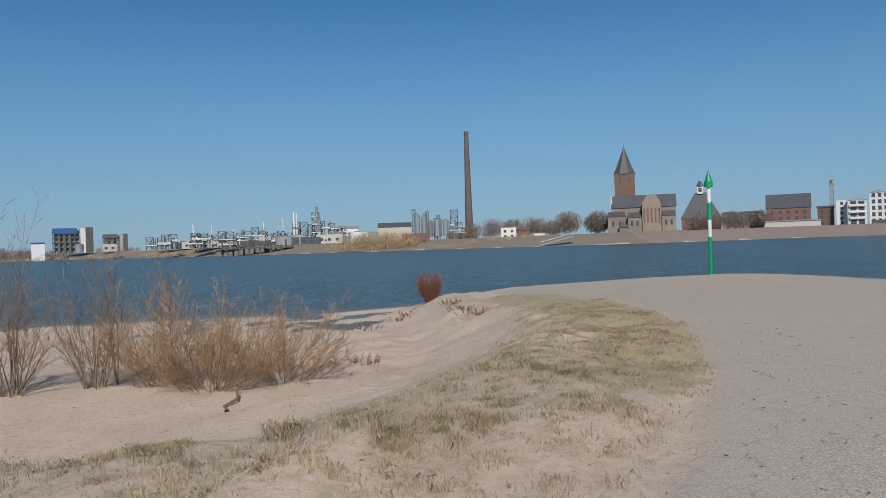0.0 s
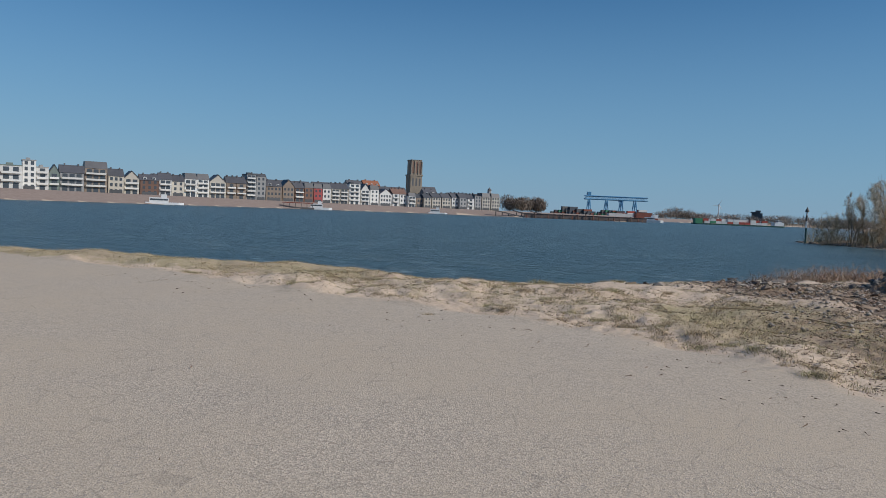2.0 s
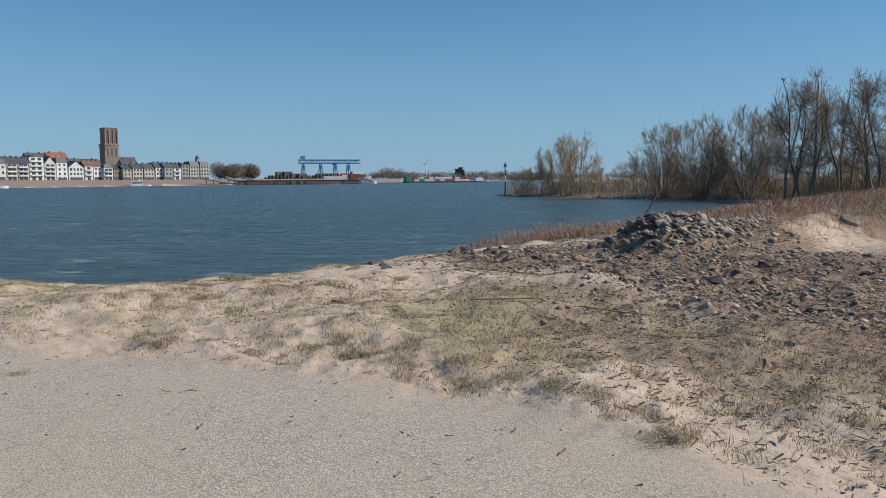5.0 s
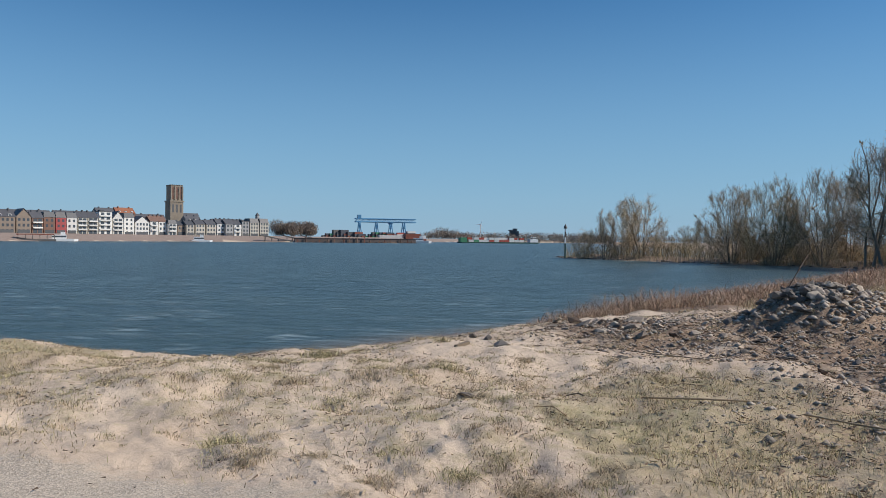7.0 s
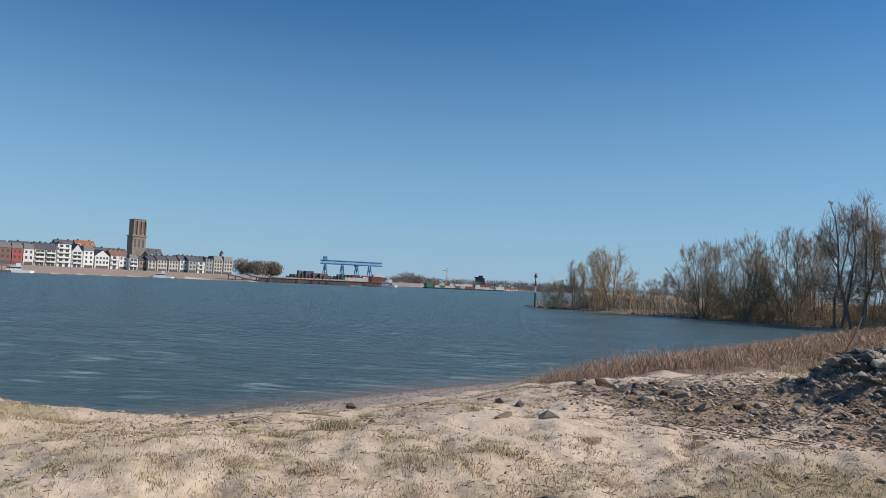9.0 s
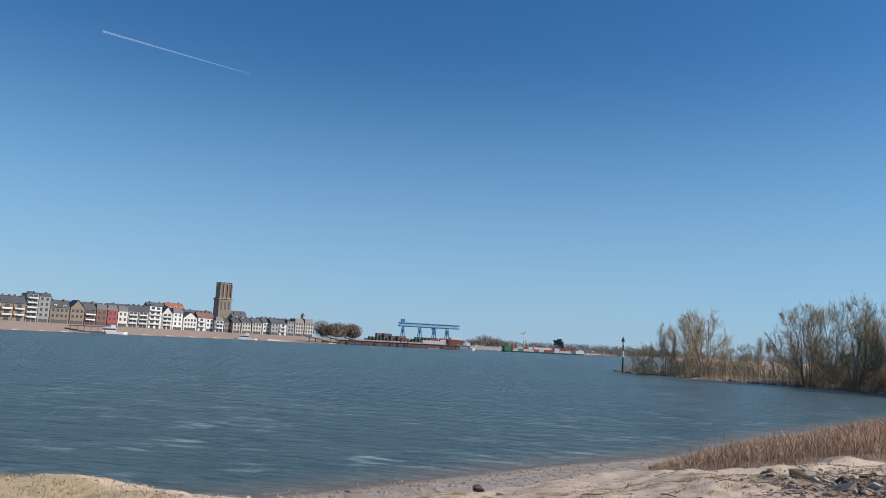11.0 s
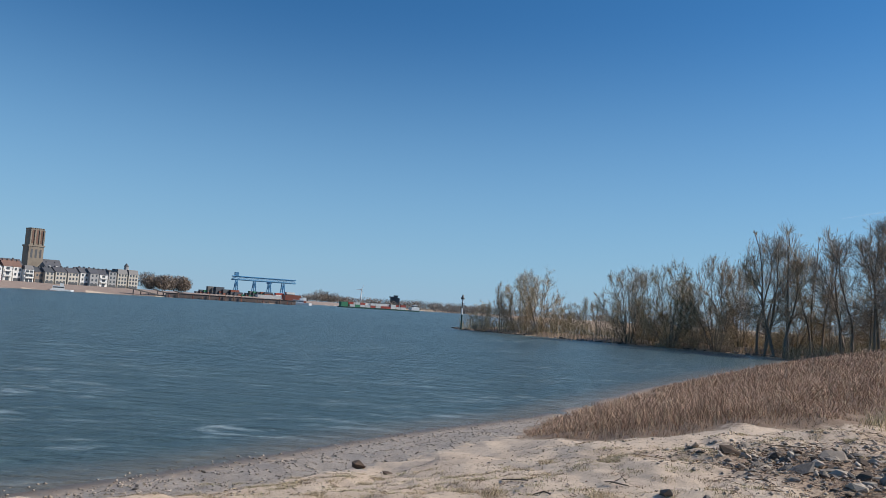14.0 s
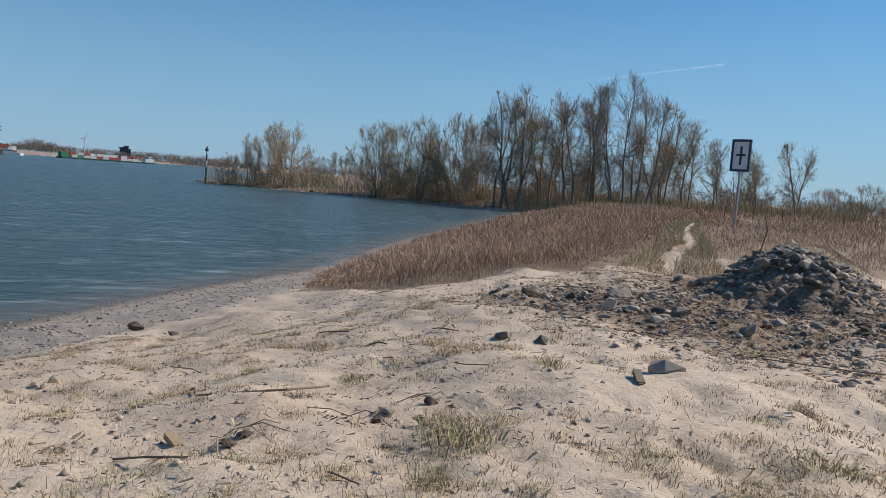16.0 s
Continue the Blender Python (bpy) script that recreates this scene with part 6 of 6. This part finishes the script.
# pontoon with a moored boat below the quay
r = quay_r(-56.5, 2) - 6
pont = thing("landing_stage", facing(-55.9, r, 0.0), "dark floating landing stage with brown deckhouse", "landing stage")
Solid().box(-13, -4, -0.3, 10, 4, 1.3).part("pontoon", "steel_dark", pont)
Solid().box(-12, -3, 4.0, 9, 3, 4.6).part("canopy", "rust", pont)
for k in range(6):
    Solid().tube((-11 + 4 * k, -2.6, 1.3), (-11 + 4 * k, -2.6, 4.0), 0.2, 0.2, 6).part("post", "steel_dark", pont)


def boat(yaw, r, l, h, hull, cabin, label, name="boat", turn=0.0):
    ob = thing(name, facing(yaw, r, 0.0, turn), label, "boat")
    w = l * 0.1
    v = [(-l / 2, -w, -0.3), (l * 0.36, -w, -0.3), (l / 2, 0, -0.3), (l * 0.36, w, -0.3), (-l / 2, w, -0.3)]
    v += [(x * 1.01, y * 1.1, h) for x, y, _ in v]
    Solid().raw(v, [(4, 3, 2, 1, 0), (5, 6, 7, 8, 9)] + [(k, (k + 1) % 5, 5 + (k + 1) % 5, 5 + k) for k in range(5)]).part("hull", hull, ob)
    Solid().box(-l * 0.4, -w * 0.8, h, l * 0.1, w * 0.8, h + 2.6).part("cabin", cabin, ob)
    Solid().box(-l * 0.38, -w * 0.84, h + 1.0, l * 0.08, w * 0.84, h + 1.9).part("window_band", "glass", ob)
    Solid().box(-l * 0.1, -w * 0.6, h + 2.6, l * 0.06, w * 0.6, h + 4.4).part("wheelhouse", cabin, ob)
    return ob


boat(-57.4, quay_r(-57.4, 2) - 9, 17, 1.6, "signwhite", "signwhite", "white passenger boat moored at the landing stage")
boat(-46.4, quay_r(-46.4, 2) - 2, 20, 1.2, "signwhite", "signwhite", "low white boat moored along the quay")
boat(-66.3, quay_r(-66.3, 2) - 2, 16, 1.2, "signwhite", "signwhite", "small white boat moored along the quay")
boat(-82.3, 760, 20, 2.4, "signwhite", "signwhite", "white ship stern moored at the container quay")


def barge():
    """A long motor barge with containers, under way on the river."""
    r, a, b = 900.0, -84.9, -91.5
    l = r * math.tan(radians(abs(a - b) / 2)) * 2
    ob = thing("container_barge", facing((a + b) / 2, r, 0.0, 22), "long dark green river barge loaded with containers", "barge")
    w = 5.7
    v = [(-l / 2, -w * 0.6, -0.5), (-l * 0.47, -w, -0.5), (l * 0.46, -w, -0.5), (l / 2, 0, -0.5), (l * 0.46, w, -0.5), (-l * 0.47, w, -0.5), (-l / 2, w * 0.6, -0.5)]
    v += [(x, y, 1.5) for x, y, _ in v]
    Solid().raw(v, [(6, 5, 4, 3, 2, 1, 0), tuple(range(7, 14))] + [(k, (k + 1) % 7, 7 + (k + 1) % 7, 7 + k) for k in range(7)]).part("hull", "hull", ob)
    Solid().box(l * 0.37, -4.5, 1.5, l * 0.47, 4.5, 5.2).part("deckhouse", "signwhite", ob)
    Solid().box(l * 0.41, -3.0, 5.2, l * 0.45, 3.0, 7.6).part("wheelhouse", "signwhite", ob)
    Solid().box(l * 0.408, -3.1, 6.0, l * 0.452, 3.1, 7.0).part("wheelhouse_window", "glass", ob)
    Solid().box(-l / 2 + 2, -4, 1.5, -l / 2 + 10, 4, 6.5).part("bow_house", "cont_g", ob)
    Solid().tube((-l / 2 + 5, 0, 6), (-l / 2 + 5, 0, 9), 0.2, 0.1, 6).part("mast", "steel", ob)
    g = random.Random(4)
    n = int((0.35 * l + l / 2 - 12) / 6.4)
    box = {m: Solid().box(0, -1.2, 0, 6.05, 1.2, 2.55).mesh("container", m) for m in ("cont_r", "cont_w", "cont_g", "cont_b")}
    for k in range(n):
        for row in (-3.8, -1.3, 1.3, 3.8):
            for lev in range(g.choice((1, 2, 2))):
                put("container", box[g.choice(("cont_r", "cont_w", "cont_w", "cont_r", "cont_g" if k < 3 else "cont_w"))], ob, pose(-l / 2 + 12 + 6.4 * k, row, 1.6 + 2.56 * lev))


barge()


def gantry():
    r = 1100.0
    ob = thing("gantry_crane", facing(-79.6, r, 6.0, 12), "large blue container gantry crane on the quay", "crane")
    z, w = el_z(1.55, r) - 6, 44.0
    s = Solid()
    for y in (-6, 6):
        s.tube((-w, y, z - 0.6), (w, y, z - 0.6), 0.8, 0.8, 4).tube((-w, y, z - 5.0), (w, y, z - 5.0), 0.8, 0.8, 4)
        for k in range(22):
            x = -w + k * 4
            s.tube((x, y, z - (0.6 if k % 2 else 5)), (x + 4, y, z - (5 if k % 2 else 0.6)), 0.35, 0.35, 4)
    s.part("bridge_girder", "blue_mid", ob)
    for x in (-w + 6, -w * 0.30, w * 0.18, w * 0.62):
        s = Solid()
        for y in (-6, 6):
            s.tube((x - 2.5, y, 0), (x, y, z - 5), 0.7, 0.8, 6).tube((x + 2.5, y, 0), (x, y, z - 5), 0.7, 0.8, 6)
        s.tube((x, -6, z * 0.5), (x, 6, z * 0.5), 0.6, 0.6, 6)
        s.part("leg", "blue_mid", ob)
    Solid().box(-w + 3, -4, z - 1, -w + 8, 4, z + 5).part("machine_house", "blue_mid", ob)
    Solid().box(w * 0.1, -3, z - 8, w * 0.1 + 6, 3, z - 5).part("trolley", "blue_mid", ob)


gantry()
wall = thing("quay_wall", Matrix.Identity(4), "dark sheet pile quay wall below the container yard", "quay wall")
a, b = Vector((642, 198, 0)), Vector((692, 99, 0))
Solid().raw([a, b, b + Vector((3, 1.5, 0)), a + Vector((3, 1.5, 0))] + [p + Vector((0, 0, 3.7)) for p in (a, b, b + Vector((3, 1.5, 0)), a + Vector((3, 1.5, 0)))], BOX_F).part("sheet_piling", "brick_dark", wall)
Solid().raw([a + Vector((-0.5, 0, 3.7)), b + Vector((-0.5, 0, 3.7)), b + Vector((3.4, 1.5, 3.7)), a + Vector((3.4, 1.5, 3.7)), a + Vector((-0.5, 0, 4.0)), b + Vector((-0.5, 0, 4.0)), b + Vector((3.4, 1.5, 4.0)), a + Vector((3.4, 1.5, 4.0))], BOX_F).part("coping", "brick_dark", wall)
for k in range(17):
    p = a.lerp(b, (k + rng.uniform(0.2, 0.8)) / 17) + Vector((-1.2, -0.5, 0))
    Solid().tube(p + Vector((0, 0, -1)), p + Vector((0, 0, rng.uniform(2.2, 5.2))), 0.45, 0.4, 8).part("fender_pile", "rust" if k % 3 == 0 else "brick", wall)
yard = {m: Solid().box(0, -1.3, 0, 12.1, 1.3, 2.6).mesh("container", m) for m in ("cont_r", "cont_w", "cont_g", "cont_b", "rust", "dgrey", "steel_dark")}
for k in range(26):
    yaw = -75.2 - 0.265 * k
    x, y, _ = polar(yaw, 1060)
    st = thing("container_stack", facing(yaw, 1060, gz(x, y), 25), "stack of dark and rust red shipping containers", "containers", "container stacks on the quay")
    for lev in range(rng.choice((1, 2, 3, 3, 4))):
        for row in range(2):
            put("container", yard[rng.choice(("rust", "dgrey", "cont_b", "cont_b", "dgrey", "cont_g", "steel_dark") if k < 19 else ("rust", "cont_r", "cont_w", "dgrey"))], st, pose(-6, row * 3, 2.6 * lev))
ore = thing("cargo_ship", facing(-80.9, 790, 0, 15), "rust red cargo ship at the container quay", "ship")
Solid().box(-28, -5, -0.5, 24, 5, 4.2).part("hull", "rust", ore)
Solid().box(-26, -4.4, 4.2, -2, 4.4, 7.8).part("hatch_cover", "cont_w", ore)
Solid().box(2, -4.4, 4.2, 18, 4.4, 9.5).part("cargo", "rust", ore)
Solid().box(19, -4, 4.2, 24, 4, 7.5).part("deckhouse", "signwhite", ore)
for k, (yaw, l) in enumerate(((-71.6, 30), (-73.0, 24), (-74.4, 26))):
    r = quay_r(yaw, 3)
    q = thing("quay_ramp", facing(yaw, r, 0, 20), "dark timber loading ramp down to the water", "ramp", "loading ramps on the quay")
    Solid().raw([(-l / 2, 0, 5.4), (l / 2, 0, 0.2), (l / 2, 3, 0.2), (-l / 2, 3, 5.4), (-l / 2, 0, 6.2), (l / 2, 0, 1.0), (l / 2, 3, 1.0), (-l / 2, 3, 6.2)], BOX_F).part("ramp", "steel_dark", q)
    for j in range(4):
        Solid().tube((-l * 0.35 + j * l / 5, 1.5, -1), (-l * 0.35 + j * l / 5, 1.5, 4.6 - j * 1.1), 0.4, 0.4, 6).part("pile", "steel_dark", q)

st = thing("steeple", facing(-70.15, 790, 5.0), "slender white church steeple with dark dome behind the houses", "steeple")
zt = el_z(1.86, 790) - 5
Solid().box(-2.4, 0, 0, 2.4, 5, zt - 7).part("shaft", "cream", st)
Solid().tube((0, 2.5, zt - 7), (0, 2.5, zt - 3), 2.2, 2.0, 8).part("lantern", "grey", st)
Solid().tube((0, 2.5, zt - 3), (0, 2.5, zt), 2.4, 0.3, 8).part("dome", "slate", st)

turb = thing("wind_turbine", facing(-86.85, 1500, 8.0), "white three bladed wind turbine far away", "wind turbine")
zt = el_z(1.2, 1500) - 8
Solid().tube((0, 0, 0), (0, 0, zt), 1.4, 0.9, 10).part("mast", "signwhite", turb)
Solid().box(-1.3, -2.5, zt - 1.2, 1.3, 3.5, zt + 1.2).part("nacelle", "signwhite", turb)
for k in range(3):
    a = 0.45 + 2.094 * k
    Solid().tube((0, -2.8, zt), (10 * math.sin(a), -2.8, zt + 10 * math.cos(a)), 0.8, 0.2, 6).part("blade", "signwhite", turb)
silo = thing("silo_tower", facing(-89.4, 1450, 6.0), "dark grain silo tower above the treeline", "silo")
zt = el_z(0.83, 1450) - 6
Solid().box(-9, 0, 0, 9, 16, zt * 0.86).part("shaft", "dgrey", silo)
Solid().box(-11, -1, zt * 0.86, 5, 17, zt * 0.97).box(-3, 3, zt * 0.97, 6, 10, zt * 1.12).part("head", "dgrey", silo)


# far trees and scrub
def far_belt(name, bearings, mat, label, seed):
    """Bands of bare wood far off: many small twigs. bearings: yaw0, yaw1, distance, depth, top elevation, count."""
    g = np.random.default_rng(seed)
    vs, fs, k = [], [], 0
    for yaw0, yaw1, r, depth, el, n in bearings:
        h0 = max(3.0, 3.5 + r * math.tan(radians(el)) - 4.0)
        trees = max(2, int(r * math.radians(abs(yaw1 - yaw0)) / (0.28 * h0) * (1 + depth / 60)))
        ta = np.radians(g.uniform(min(yaw0, yaw1), max(yaw0, yaw1), trees))
        tr, th = r + g.uniform(0, depth, trees), g.uniform(0.7, 1.05, trees)
        n = int(n * 0.9)
        who = g.integers(0, trees, n)
        tx, ty = -tr * np.sin(ta), tr * np.cos(ta)
        tz = np.maximum(0.2, land_z(tx, ty))
        hh = np.maximum(2.0, (3.5 + tr * math.tan(radians(el)) - tz) * th)[who]
        o = g.normal(size=(n, 3))
        o *= (g.random(n) ** 0.4 / np.linalg.norm(o, axis=1))[:, None]
        x, y = tx[who] + o[:, 0] * hh * 0.55, ty[who] + o[:, 1] * hh * 0.55
        zb = tz[who] + hh * (0.44 + 0.46 * o[:, 2])
        stem = g.random(n) < 0.12
        x, y, zb = np.where(stem, tx[who], x), np.where(stem, ty[who], y), np.where(stem, tz[who], zb)
        v, f = blades(g, x, y, zb, hh * np.where(stem, 0.45, 0.19), np.full(n, 0.00015 * r), np.where(stem, 0.1, g.uniform(0.1, 1.4, n)), 0.4)
        vs.append(v)
        fs.append(f + k)
        k += len(v)
    stuff(name, np.concatenate(vs), np.concatenate(fs), mat, label, "trees")


far_belt("far_woods", [(-82.4, -96.5, 1400, 160, 0.66, 20000), (-93, -106, 1250, 160, 0.58, 10000), (-83.2, -84.9, 1380, 40, 1.0, 2500), (36, 28.3, 720, 60, 0.75, 9000), (28.5, 22, 720, 40, 0.5, 4000), (-138, -152, 420, 80, 1.0, 7000), (-143, -150, 300, 60, 0.6, 5000), (-104, -138, 420, 60, 1.1, 9000)],
         "twig_far", "distant belt of bare brown woods", 1)
far_belt("quay_trees", [(-71.2, -73.1, 760, 25, 1.38, 9000), (-73.2, -74.7, 780, 25, 1.28, 7000), (-8.9, -11.9, 420, 16, 2.15, 9000), (-2.2, -8.6, 455, 20, 1.75, 9000), (-7.4, -9.0, 440, 20, 1.3, 2500), (-18.2, -23.2, 425, 12, 1.6, 8000), (-0.5, -4.0, 430, 20, 0.8, 3500), (-22.2, -23.4, 425, 12, 1.7, 1800), (-75, -82, 1090, 20, 0.35, 3000)],
         "twig_far", "bare trees on the far quay", 2)
far_belt("bank_scrub", [(7.6, 2.3, 392, 20, 1.0, 9000), (22, 18, 520, 20, 0.1, 2500), (34, 22, 600, 30, 0.0, 4000), (9, 2, 390, 8, 0.2, 3000), (1, -8, 372, 12, -0.1, 3000)],
         "twig_ochre", "ochre scrub on the far river bank", 3)

# undergrowth below the grove
g = np.random.default_rng(8)
n = 40000
a = np.radians(g.uniform(-142, -95, n))
rr = g.uniform(108, 185, n)
x, y = EYE_END[0] - rr * np.sin(a), EYE_END[1] + rr * np.cos(a)
d = shore_dist(x, y)
ok = d > 0.3
x, y, d = x[ok], y[ok], d[ok]
hh = g.uniform(0.5, 3.4, len(x)) * (0.5 + vnoise(x * 0.2, y * 0.2) + 0.3) + 0.15
v, f = blades(g, x, y, land_z(x, y), hh, np.full(len(x), 0.022), g.uniform(0.1, 0.9, len(x)), 0.4)
stuff("undergrowth", v, f, "twig_dark", "tangled dark undergrowth below the bare trees", "undergrowth")

# stone edging where the grove meets the water
edge_stones = thing("stone_bank", Matrix.Identity(4), "dark stone edging of the wooded island", "stones")
for i in range(150):
    k, j = rng.random(), rng.randrange(24, 31)
    (ax, ay), (bx, by) = NEAR_SHORE[j], NEAR_SHORE[j + 1]
    x, y = ax + k * (bx - ax), ay + k * (by - ay)
    ob = rock(x + rng.uniform(-0.3, 0.3), y - rng.uniform(0.0, 0.8), rng.uniform(0.5, 1.1), rng.choice(("stone_dark", "stone_dark", "stone")), "stone", edge_stones)

# condensation trails high in the sky
cm, cn, cl, cp = nodes_of("thin ice cloud")
cp.inputs["Base Color"].default_value, cp.inputs["Roughness"].default_value, cp.inputs["Alpha"].default_value = (0.95, 0.95, 0.95, 1), 1.0, 0.075
# sunlight on the trail is put in as a faint glow
cp.inputs["Emission Color"].default_value, cp.inputs["Emission Strength"].default_value = (0.75, 0.85, 1.0, 1), 0.7
M["cloud"] = cm
for yaw0, el0, yaw1, el1, w0, w1 in ((-54.5, 20.15, -65.0, 19.0, 5.0, 0.8), (-121.0, 7.9, -132.0, 9.6, 1.0, 5.0)):
    p, q = [Vector(polar(a, 3900)) + Vector((0, 0, 3.5 + 3900 * math.tan(radians(e)))) for a, e in ((yaw0, el0), (yaw1, el1))]
    ob = new("contrail", Solid().tube(p, q, w0, w1, 6).mesh("contrail", "cloud"))
    tagged(ob, "thin white condensation trail in the blue sky", "contrail", kind="structure")
